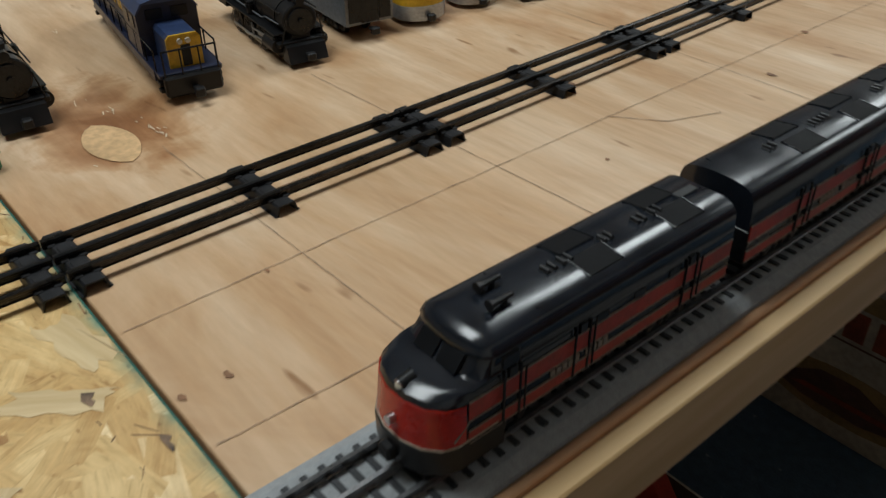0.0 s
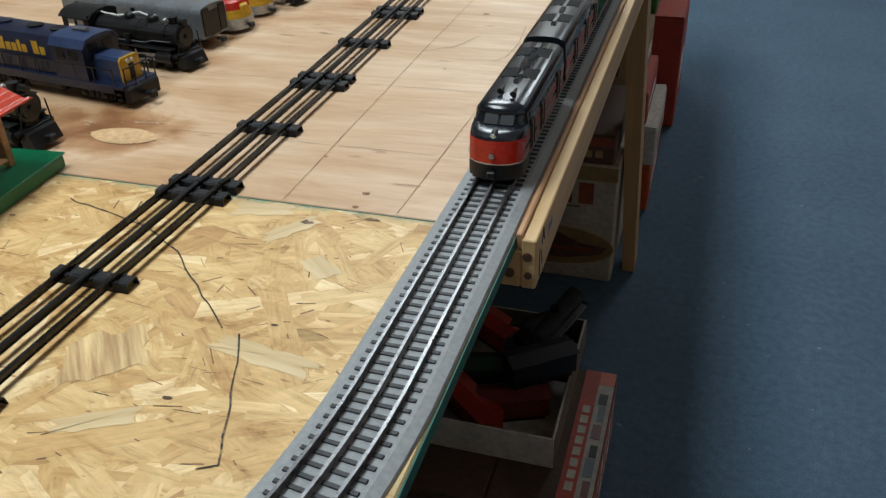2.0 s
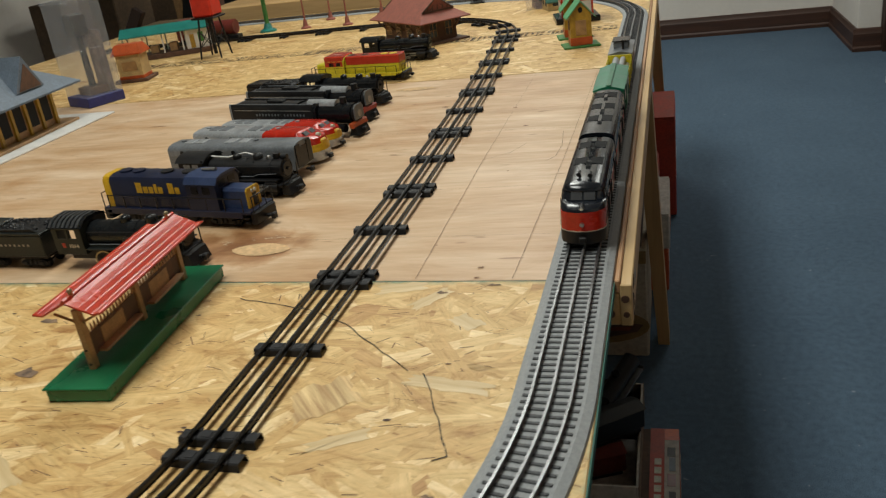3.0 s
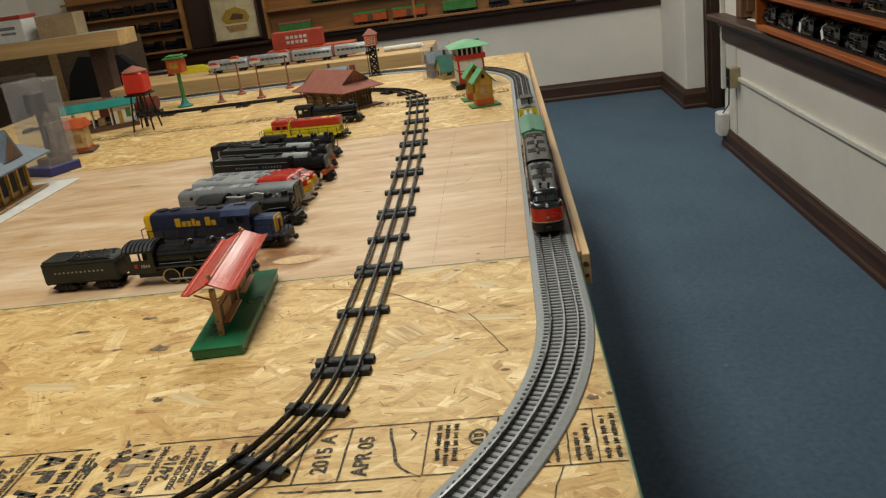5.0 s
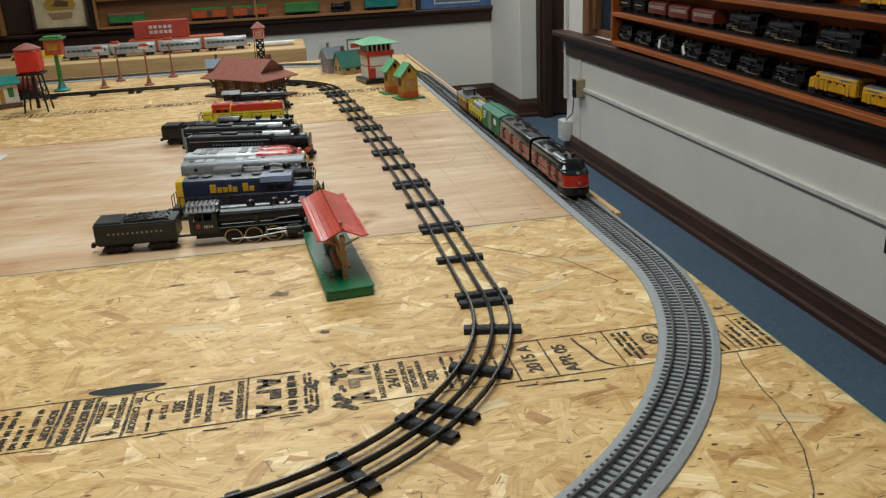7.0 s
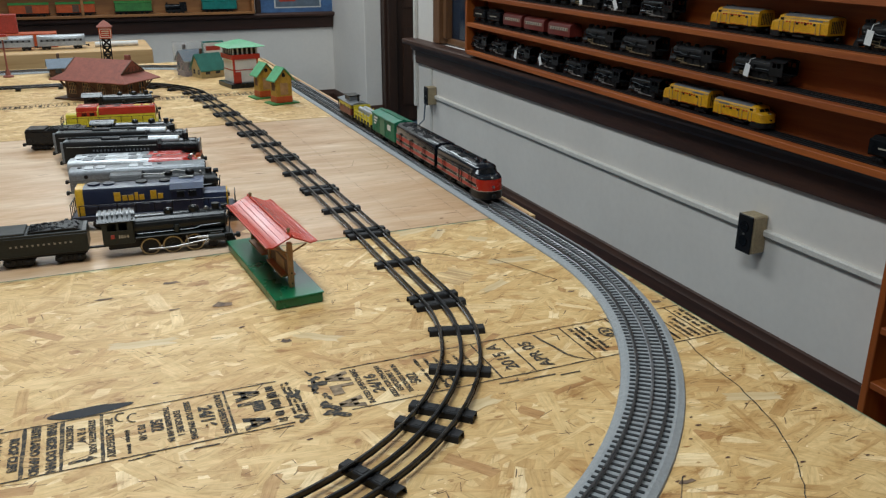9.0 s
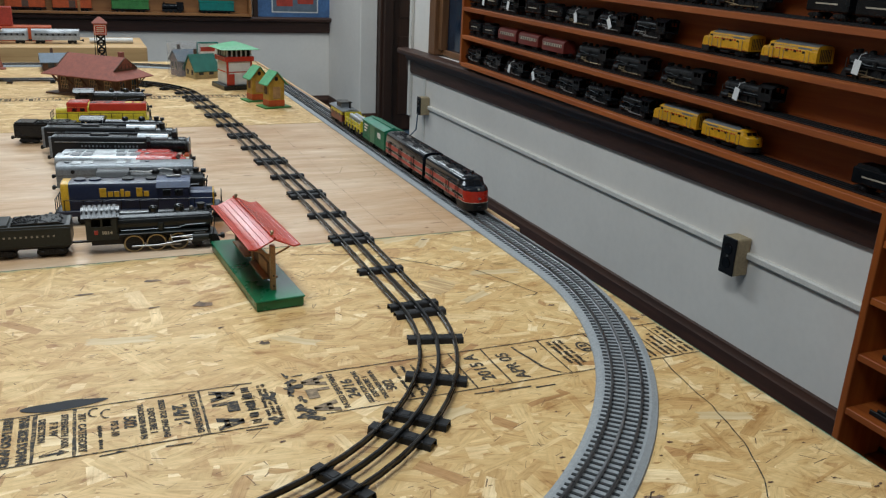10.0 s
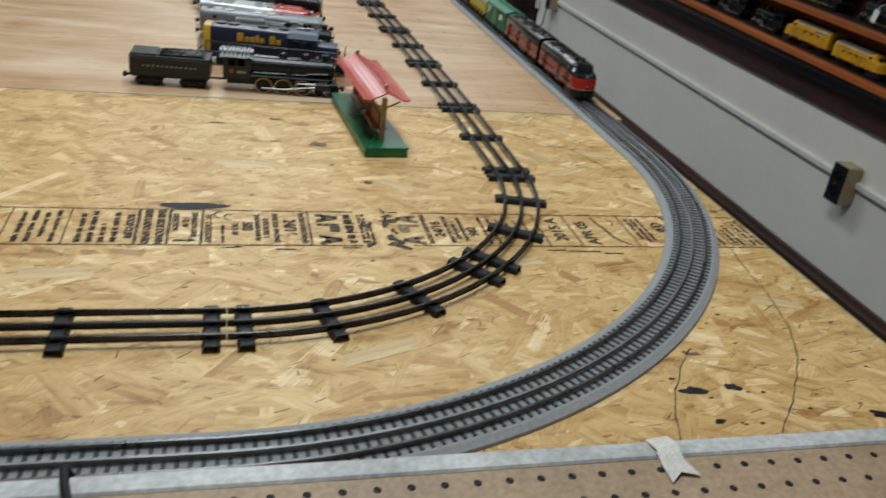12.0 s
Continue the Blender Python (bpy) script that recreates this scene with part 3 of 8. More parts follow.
part("painted_seam", Geo().box(WEST, EX - .06, -.0026, -.0014, .0003, .0007), EDGEGREEN, osb_near, "green paint along the joint")

# plywood marks
def decal(points, parent, name, mat, z, label=""):
    g = Geo().add([(x, y, z) for x, y in points], [tuple(range(len(points)))])
    return part(name, g.mesh(name, mat, 0, False), None, parent, label)


def football(cx, cy, L, W, n=14):
    up = [(cx - L / 2 + L * i / n, cy + W / 2 * math.sin(math.pi * i / n) ** .62) for i in range(n + 1)]
    dn = [(cx + L / 2 - L * i / n, cy - W / 2 * math.sin(math.pi * i / n) ** .62) for i in range(1, n)]
    return list(reversed(up + dn))


def blotch(cx, cy, rx, ry, seed, n=36, amp=.3):
    rng = random.Random(seed)
    ph = [rng.uniform(0, 6.3) for _ in range(5)]
    out = []
    for i in range(n):
        t = 2 * math.pi * i / n
        r = 1 + amp * sum(math.sin((k + 2) * t + ph[k]) / (k + 2) for k in range(5))
        out.append((cx + rx * r * math.cos(t), cy + ry * r * math.sin(t)))
    return out


def stroke(points, width, parent, name, mat, z, label="", jitter=0.0, seed=1):
    """A drawn line of some width that wavers."""
    rng = random.Random(seed)
    g = Geo()
    P = []
    for (xa, ya), (xb, yb) in zip(points, points[1:]):
        n = max(1, int(math.hypot(xb - xa, yb - ya) / .012))
        P += [(xa + (xb - xa) * k / n, ya + (yb - ya) * k / n) for k in range(n)]
    P.append(points[-1])
    P = [(x + rng.uniform(-jitter, jitter), y + rng.uniform(-jitter, jitter)) for x, y in P]
    L = []
    for i, (x, y) in enumerate(P):
        xa, ya = P[max(0, i - 1)]
        xb, yb = P[min(len(P) - 1, i + 1)]
        d = math.hypot(xb - xa, yb - ya) or 1
        w = width * rng.uniform(.7, 1.2) / 2
        nx, ny = -(yb - ya) / d * w, (xb - xa) / d * w
        L += [(x - nx, y - ny, z), (x + nx, y + ny, z)]
    g.add(L, [(2 * i, 2 * i + 2, 2 * i + 3, 2 * i + 1) for i in range(len(P) - 1)])
    return part(name, g.mesh(name, mat, 0, False), None, parent, label)


decal(football(-.184, .096, .086, .041), ply, "patch", PATCH, .0008, "pale football shaped veneer patch")
decal(football(-.215, .985, .10, .03), ply, "patch", PATCH, .0008, "pale football shaped veneer patch")
for pts in ([(.172, .005), (.182, .4), (.190, 1.06)], [(.058, .005), (.051, .45), (.05, 1.06)], [(-.15, .125), (.20, .13)], [(-.20, .30), (.20, .31)], [(-.2, .62), (.2, .60)]):
    stroke(pts, .0006, ply, "pencil_line", PENCIL, .0007, jitter=.0004)
stroke([(.165, .58), (.172, .50), (.168, .44), (.155, .42)], .001, ply, "pencil_line", PENCIL, .0007)
stroke([(.05, .44), (.09, .47), (.11, .52)], .001, ply, "pencil_line", PENCIL, .0007)
for x, y, r, s in ((.130, .034, .0022, 1), (.130, .007, .002, 2), (.059, .100, .0013, 3), (.092, .628, .003, 4), (.051, .76, .003, 5), (.102, .379, .0014, 6), (-.02, .47, .003, 7), (-.10, .80, .004, 8)):
    decal(blotch(x, y, r * 1.5, r, s), ply, "speck", STAIN, .0007)
rng = random.Random(14)
for cx, cy, n in ((-.245, .120, 6), (-.205, .134, 5), (-.176, .137, 6), (-.280, .108, 3), (-.148, .069, 1), (-.49, .154, 5)):
    for k in range(n):
        x, y = cx + rng.uniform(-.014, .014), cy + rng.uniform(-.006, .006)
        a = rng.uniform(-.5, .5)
        d = rng.uniform(.003, .008)
        stroke([(x, y), (x + d * math.cos(a), y + d * math.sin(a))], rng.uniform(.0005, .0014), ply, "scuff", SCUFF, .0007, "pale scuffed wood fibres" if k == 0 else "", seed=k)

# marks on the strand board: cracks of ink and knots
ZI = .0011
def inkline(pts, w=.0013, seed=1, mat=INK):
    stroke(pts, w, osb_near, "pen_line", mat, ZI, jitter=.0012, seed=seed)


inkline([(-.144, -.046), (-.077, -.062), (-.024, -.081), (.013, -.105), (.045, -.135), (.069, -.158), (.106, -.192)], seed=2)
inkline([(.122, -.194), (.136, -.222), (.148, -.252), (.163, -.29), (.173, -.313), (.161, -.318)], seed=3)
inkline([(.222, -.556), (.210, -.60), (.200, -.678), (.181, -.752), (.152, -.813), (.110, -.87), (.085, -.897), (.050, -.936)], seed=4)
inkline([(.031, -.793), (.004, -.826), (-.020, -.859), (-.040, -.901), (-.054, -.934)], seed=5)
for k, (x, y, rx, ry) in enumerate(((-.001, -.863, .012, .0065), (.044, -.860, .009, .005), (.001, -.910, .006, .003), (.181, -.913, .011, .006))):
    decal(blotch(x, y, rx, ry, 60 + k, amp=.4), osb_near, "ink_blot", BLOT, ZI)
decal(blotch(-.4855, -.449, .039, .0105, 4, amp=.16), osb_near, "ink_blot", BLOT, ZI, "large black ink smear")
for x, y, rx, ry, s in ((-.306, -.212, .015, .0105, 3), (-.366, -.102, .013, .0065, 5), (-.372, -.205, .009, .003, 6), (.262, -.437, .007, .007, 7), (.280, -.432, .004, .004, 14), (.17, -.36, .007, .003, 8), (.1, -.03, .007, .004, 9), (.155, -.012, .008, .003, 10), (.03, -.80, .010, .004, 11), (-.46, -.13, .015, .004, 12), (-.25, -.36, .008, .006, 13)):
    fl = random.Random(s)
    q = fl.uniform(-.5, .5)
    pts = [(-1, -.45), (-.25, -.9), (.95, -.55), (.65, .35), (.05, .30), (-.45, .85)]
    pts = [(x + rx * (u + fl.uniform(-.15, .15)) - ry * v * q, y + ry * (v + fl.uniform(-.2, .2)) + rx * u * q * .5) for u, v in pts]
    decal(pts, osb_near, "bark_flake", BARK, ZI)
# a few broad flakes that stand out: pale ones, and one with coarse cross grain
def broad_flake(cx, cy, L, W, turn, mat, seed, label):
    fl = random.Random(seed)
    lower = [(-1 + k * .25, -1 + fl.uniform(0, .35)) for k in range(9)]
    right = [(1 - fl.uniform(0, .30), -.7 + k * .28) for k in range(1, 6)]
    upper = [(1 - k * .25, 1 - fl.uniform(0, .35)) for k in range(9)]
    left = [(-1 + fl.uniform(0, .30), .7 - k * .28) for k in range(1, 6)]
    pts = [(u * L / 2 + v * W * .12, v * W / 2) for u, v in lower + right + upper + left]
    ob = decal(pts, osb_near, "broad_flake", mat, 0, label)
    ob.matrix_world = pose(cx, cy, .00075, 0, 0, turn)


broad_flake(.040, -.238, .066, .060, 40, CROSSFLAKE, 1, "flake with coarse dark cross grain")
for k, (cx, cy, L, W, turn) in enumerate(((.150, -.212, .088, .024, -10), (.141, -.096, .038, .026, -40), (.049, -.018, .066, .026, 12), (.074, -.300, .060, .018, 28), (-.21, -.365, .070, .020, -35), (.090, -.045, .060, .022, 55), (-.10, -.60, .080, .022, 14), (-.42, -.30, .090, .024, -8), (-.30, -.78, .085, .024, 20), (.20, -.70, .07, .020, -20), (-.62, -.62, .09, .026, 5))):
    broad_flake(cx, cy, L, W, turn, PALEFLAKE, 20 + k, "broad pale wood flake")
rng = random.Random(8)
for i in range(60):
    x, y = rng.uniform(-.05, .26) if i < 30 else rng.uniform(-.8, .2), rng.uniform(-.92, -.62) if i < 30 else rng.uniform(-.9, -.05)
    k = rng.uniform(.5, 1.2)
    decal(blotch(x, y, .0032 * k, .0014 * k, i, 10), osb_near, "speck", BROWNWOOD, ZI)

# ---- printed stamp across the strand board ----
SY0, SY1 = -.556, -.461
SM = (SY0 + SY1) / 2
stamp = part("stamp", Geo().box(-.80, -.295, SY0 - .0009, SY0 + .0009, ZI - .0002, ZI), INK, osb_near, "black mill stamp printed across the board")


def rule(x0, y0, x1, y1, w=.0018, seed=1):
    stroke([(x0, y0), (x1, y1)], w, stamp, "stamp_line", INK, ZI, jitter=.0004, seed=seed)


rule(-.80, SY1, -.296, SY1, seed=2)
rule(-.232, SY0 + .001, .272, SY0, seed=3)
rule(-.219, SY1, .272, SY1, seed=4)
rule(-.250, SY1, -.236, SY1 + .001, seed=5)
for n, (x, w) in enumerate(((-.70, .0018), (-.635, .0018), (-.558, .0042), (-.5225, .004), (-.4845, .0038), (-.3565, .0028), (-.050, .0022), (-.005, .0022), (.078, .0018), (.150, .0018), (.218, .0018), (.246, .0018))):
    rule(x, SY0, x + .001, SY1, w, 10 + n)


def text_mesh(s, size, extrude=0.0, bold=0.0):
    cu = bpy.data.curves.new("lettering", "FONT")
    cu.body, cu.size, cu.align_x, cu.align_y, cu.extrude, cu.offset = s, size, "CENTER", "CENTER", extrude, bold
    ob = bpy.data.objects.new("lettering", cu)
    scene.collection.objects.link(ob)
    dg = bpy.context.evaluated_depsgraph_get()
    me = bpy.data.meshes.new_from_object(ob.evaluated_get(dg))
    bpy.data.objects.remove(ob)
    return me


def print_text(s, x, y, size, down=True, bold=.0006, mat=INK):
    me = text_mesh(s, size, 0, bold)
    me.materials.clear()
    me.materials.append(mat)
    ob = part("lettering", me, None, stamp)
    ob.matrix_local = pose(x, y, ZI, 0, 0, -90 if down else 90)


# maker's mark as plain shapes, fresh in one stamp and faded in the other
FADED = paint("faded_ink", (0.30, 0.215, 0.13), 0.8, var=0.4, scale=150)


def mark(x, flip, mat):
    for k, dy in enumerate((.029, -.032)):
        y = SM + dy
        for a in (1, -1):
            part("mark", Geo().prism([(x - .014 * flip, y + a * .013), (x - .014 * flip, y + a * .005), (x + .014 * flip, y - a * .003), (x + .014 * flip, y + a * .004)], 2, ZI - .0002, ZI), mat, stamp)
        part("mark", Geo().box(*sorted((x - .007 * flip, x - .001 * flip)), y - .007, y + .007, ZI - .0002, ZI), mat, stamp)
    part("mark", Geo().box(x - .014, x + .014, SM + .006, SM + .012, ZI - .0002, ZI), mat, stamp)
    part("mark", Geo().box(*sorted((x + .001 * flip, x + .014 * flip)), SM - .010, SM + .006, ZI - .0002, ZI), mat, stamp)


mark(-.332, 1, INK)
mark(-.228, -1, FADED)
print_text("RATED SHEATHING", -.364, SM, .0095, bold=.0005)
print_text("24/16", -.380, SM, .0200, bold=.0009)
print_text("SIZED FOR SPACING", -.397, SM, .0086, bold=.0005)
print_text("EXPOSURE 1", -.409, SM - .002, .0095, bold=.0005)
print_text("THICKNESS 0.418 IN", -.419, SM, .0080, bold=.0005)
print_text("502", -.431, SM + .002, .0165, bold=.0007)
print_text("PS 2-10", -.446, SM - .006, .0100, bold=.0005)
print_text("7/16 CATEGORY", -.477, SM - .003, .0105, bold=.0005)
print_text("STRENGTH AXIS", -.4935, SM + .006, .0090, bold=.0005)
print_text("F R W", -.504, SM + .012, .0105, bold=.0005)
print_text("DIRECTION", -.515, SM + .012, .0090, bold=.0005)
print_text("THIS SIDE DOWN", -.532, SM, .0118, bold=.0009)
print_text("ESTE LADO ABAJO", -.547, SM, .0110, bold=.0009)
print_text("ROOF CLIPS", -.5665, SM, .0115, bold=.0008)
print_text("2015 A", -.026, SM + .002, .0230, False, .0006)
print_text("APR 05", .016, SM - .006, .0225, False, .0006)
print_text("RATED SHEATHING", -.206, SM, .0093, False, .0004)
print_text("24/16", -.191, SM, .0190, False, .0007)
print_text("SIZED FOR SPACING", -.177, SM, .0084, False, .0004)
print_text("EXPOSURE 1", -.168, SM - .002, .0092, False, .0004)
print_text("THICKNESS 0.418 IN", -.158, SM, .0078, False, .0004)
print_text("502", -.1455, SM - .006, .0165, False, .0006)
# arrow for the strength axis, round maker's marks, hand-drawn curve
part("arrow", Geo().prism([(-.516, SY0 + .008), (-.500, SY0 + .010), (-.500, SY0 + .007), (-.489, SY0 + .0115), (-.498, SY0 + .017), (-.499, SY0 + .0135), (-.516, SY0 + .012)], 2, ZI - .0002, ZI), INK, stamp)
part("arrow", Geo().prism([(-.462, SY0 - .008), (-.446, SY0 - .007), (-.436, SY0 - .0055), (-.444, SY0 - .0025), (-.448, SY0 - .0050), (-.462, SY0 - .0062)], 2, ZI - .0002, ZI), INK, stamp)
for x, y, k in ((-.464, SY1 - .014, 0), (-.452, SY1 - .020, 1), (-.109, SY0 + .016, 0), (-.100, SY0 + .020, 1)):
    stroke([(x + .006 * math.cos(t * .5), y + .009 * math.sin(t * .5)) for t in range(2, 11)], .0022, stamp, "round_mark", INK, ZI, seed=k)
stroke([(.038, SY1 - .007), (.0405, SM + .022), (.045, SM + .006), (.050, SM - .022), (.057, SY0 + .014), (.065, SY0 + .006)], .0034, stamp, "stamp_line", INK, ZI)
stroke([(.060, SY1 - .012), (.066, SM + .028), (.062, SM + .015)], .0016, stamp, "stamp_line", INK, ZI)
for n, (xa, xb, y) in enumerate(((-.060, -.035, -.566), (-.030, .012, -.569), (.016, .042, -.574), (-.40, -.375, -.566), (-.32, -.298, -.561))):
    rule(xa, y, xb, y - .001, .0026, 40 + n)
rng = random.Random(3)


def bars(x0, x1, n, seed, w=.0055, gap=.5):
    """Unreadable print as rows of plain bars."""
    rr = random.Random(seed)
    for i in range(n):
        x = x0 + (x1 - x0) * (i + .5) / n
        y = SY0 + .006
        g = Geo()
        end = SY1 - rr.choice((.006, .008, .012, .026, .04))
        if rr.random() < .35:
            y += rr.uniform(.004, .022)
        while y < end:
            for q in range(rr.randint(3, 8)):
                ln = rr.uniform(.0016, .0034)
                a, b = rr.uniform(.22, .40), rr.uniform(.22, .40)
                if y + ln < end:
                    g.box(x - w * a, x + w * b, y, y + ln, ZI - .0002, ZI)
                    if rr.random() < .4:
                        g.box(x - w * .5, x + w * .5, y, y + ln * .3, ZI - .0002, ZI)
                y += ln + rr.uniform(.0006, .0013)
            y += rr.uniform(.002, .004)
        part("print_mark", g, INK, stamp)


bars(-.314, -.298, 1, 1, .015)
bars(-.294, -.276, 3, 2)
bars(-.135, -.062, 6, 3)
bars(.086, .112, 3, 4, .007)
bars(.155, .212, 6, 5)
bars(.222, .242, 2, 6, .007)
bars(.250, .270, 2, 16, .007)
bars(-.464, -.456, 1, 17)
bars(-.625, -.575, 4, 7, .009)
bars(-.69, -.64, 4, 8, .008)
bars(-.78, -.71, 5, 9, .009)
for i, (x, y, a, b) in enumerate(((-.256, -.458, .003, .005), (-.254, -.474, .006, .006), (-.254, -.488, .008, .009), (-.250, -.516, .004, .006), (-.254, -.537, .008, .008), (-.250, -.555, .011, .007), (-.283, -.50, .005, .010), (-.286, -.55, .007, .006), (-.26, -.502, .003, .004))):
    decal(blotch(x, y, a, b, i + 30, amp=.85), stamp, "smudge", INK, ZI + .0001)
g = Geo()
for i in range(20):
    a, b = 2 * math.pi * i / 20, 2 * math.pi * (i + 1) / 20
    g.add([(.131 + r * math.cos(t), SM + .012 + 1.4 * r * math.sin(t), ZI) for r, t in ((.0075, a), (.0105, a), (.0105, b), (.0075, b))], [(0, 1, 2, 3)])
part("round_mark", g, INK, stamp)
part("round_mark", Geo().box(.126, .136, SM + .004, SM + .008, ZI - .0002, ZI).box(.126, .136, SM + .012, SM + .018, ZI - .0002, ZI), INK, stamp)
stamp.location.x = .010
# faint stamp on the far board
far = part("stamp", Geo().box(-1.5, .2, 1.604, 1.606, ZI - .0002, ZI), INK, osb_far, "black mill stamp on the far board")
part("stamp_line", Geo().box(-1.5, .2, 1.544, 1.546, ZI - .0002, ZI), INK, far)
g = Geo()
rr = random.Random(5)
x = -1.5
while x < .2:
    w = rr.uniform(.003, .012)
    for yy in (1.552, 1.568, 1.584):
        if rr.random() < .75:
            g.box(x, x + w, yy, yy + rr.uniform(.006, .013), ZI - .0002, ZI)
    x += w + rr.uniform(.003, .01)
part("print_mark", g, INK, far)

# table frame: edge beam, cross rails and legs
fr = thing("table_frame", "pine lumber frame and legs under the table", "table frame")
part("edge_beam", Geo().box(EX + .0065, EX + .0195, -.010, BACK, -.051, -.0012, .0012), PINE, fr, "knotty pine edge beam")
part("edge_strip", Geo().box(EX + .0012, EX + .0068, -.008, BACK, -.0125, .0032, .0012), REDPINE, fr, "thin reddish strip beside the track")
part("beam_block", Geo().box(EX - .075, EX + .0062, -.010, .028, -.051, -.0128, .002), PINE_X, fr)
for y in (1.045, 2.30):
    # the outer legs splay towards the aisle
    part("leg", Geo().prism([(EX - .022, -.0515), (EX + .0185, -.0515), (EX + .047, FLOOR), (EX + .020, FLOOR)], 1, y, y + .075), PINE_Z, fr)
part("leg", Geo().box(EX - .10, EX - .06, -.80, -.715, FLOOR, -.013, .003), PINE_Z, fr)
for y in (1.10, 2.30, -.80):
    part("leg", Geo().box(WEST + .02, WEST + .06, y, y + .085, FLOOR, -.013, .003), PINE_Z, fr)
    part("cross_rail", Geo().box(WEST + .06, EX - .11, y, y + .04, -.10, -.013, .002), PINE_X, fr)
for x, z, r in ((EX + .012, -.018, .0045), (EX + .013, -.037, .0035), (EX - .004, -.036, .005)):
    part("knot", Geo().cyl((x, -.0112, z), (x, -.0097, z), r, 9), BROWNWOOD, fr, "dark knot in the end grain")
for pts in ([(.006, -.046), (.006, -.018)], [(.018, -.040), (.014, -.024)], [(.015, -.018), (.021, -.004), (.026, -.019)], [(.017, -.013), (.0245, -.0135)]):
    part("felt_pen_mark", Geo().tube([(EX + .0196, y, z) for y, z in pts], .0006, 5), BLACKSAT, fr, "black felt pen stroke")
part("sticker", Geo().box(EX + .0196, EX + .0201, .044, .062, -.027, -.014), WHITECARD, fr, "small white paper sticker")
part("sticker_print", Geo().box(EX + .0202, EX + .0204, .046, .060, -.021, -.016), BLUE, fr, "blue print on the sticker")

# ledge of perforated board in front
ledge = thing("pegboard_ledge", "brown perforated board ledge before the table", "pegboard")
PEGY0, PEGY1, PZ = -1.16, FRONT - .028, .030
part("white_edge", Geo().box(WEST, EX - .02, FRONT - .027, FRONT - .007, -.03, PZ, .002), GALV, ledge, "scuffed white painted edge strip")
part("wood_strip", Geo().box(WEST, EX - .02, FRONT - .0065, FRONT - .001, -.03, PZ - .006, .001), TAN, ledge, "thin raw wooden strip")
part("panel", Geo().box(WEST, EX - .02, PEGY0, PEGY1, PZ - .007, PZ - .001, .0008), PEG, ledge)
hm = Geo().cyl((0, 0, -.0001), (0, 0, .0005), .0032, 10).mesh("hole", DARK)
for i in range(38):
    for j in range(5):
        ob = part("hole", hm, None, ledge)
        ob.location = (EX - .04 - i * .0254, PEGY1 - .013 - j * .0254, PZ - .001)
# torn tape, folded over the strip, in three crumpled facets
part("tape", Geo().add([(-.011, .014, .0012), (.010, .015, .0016), (.012, .002, .0042), (-.010, .001, .0030)], [(0, 1, 2, 3)], pose(-.097, FRONT - .020, PZ, 0, 0, 6)).add([(-.010, .001, .0030), (.012, .002, .0042), (.008, -.014, .0016), (.001, -.010, .0044), (-.014, -.016, .0012)], [(0, 1, 2, 3, 4)], pose(-.097, FRONT - .020, PZ, 0, 0, 6)).add([(-.014, -.016, .0012), (.001, -.010, .0044), (.008, -.014, .0016), (.012, -.034, .0010), (-.004, -.028, .0028), (-.016, -.036, .0008)], [(0, 1, 2, 3, 4, 5)], pose(-.097, FRONT - .020, PZ, 0, 0, 6)), TAPEWHITE, ledge, "torn crumpled white tape")
part("wire", Geo().tube([(-.555, FRONT + .012, .012), (-.556, FRONT - .002, .033), (-.553, FRONT - .02, .035), (-.545, FRONT - .05, .0335), (-.53, FRONT - .12, .0335)], .0032), DARK, ledge, "black wire over the edge")
part("support", Geo().box(WEST, EX - .03, PEGY0 + .01, PEGY0 + .05, -.09, PZ - .0075, .002), PINE_X, ledge)
for x in (WEST + .03, -.9, EX - .08):
    part("post", Geo().box(x, x + .04, PEGY0 + .005, PEGY0 + .045, FLOOR, -.091, .002), PINE_Z, ledge)

# ---- three-rail tinplate track (inner loop) ----
IX, IR, IY0, IY1, ICX = -.028, .418, -.321, 1.53, -.446
GAUGE = .0232


def sweep(path, prof):
    """Sweeps an outline (side, height) along a path of (x, y, heading)."""
    rings = []
    for x, y, h in path:
        nx, ny = math.sin(h), -math.cos(h)
        rings.append([(x + nx * s, y + ny * s, z) for s, z in prof])
    return Geo().loft(rings)


def straight(x0, y0, x1, y1, n=2):
    h = math.atan2(y1 - y0, x1 - x0)
    return [(x0 + (x1 - x0) * i / (n - 1), y0 + (y1 - y0) * i / (n - 1), h) for i in range(n)]


def arc(cx, cy, r, a0, a1, n):
    s = 1 if a1 > a0 else -1
    return [(cx + r * math.cos(a), cy + r * math.sin(a), a + s * math.pi / 2) for a in [radians(a0 + (a1 - a0) * i / (n - 1)) for i in range(n)]]


def rail_prof(c, w=.0040):
    return [(c - w * .6, .0072), (c - w * .25, .0080), (c - w * .25, .0102), (c - w * .5, .0110), (c - w * .5, .0125), (c - w * .25, .0135), (c + w * .25, .0135), (c + w * .5, .0125), (c + w * .5, .0110), (c + w * .25, .0102), (c + w * .25, .0080), (c + w * .6, .0072)]


TIE = Geo()
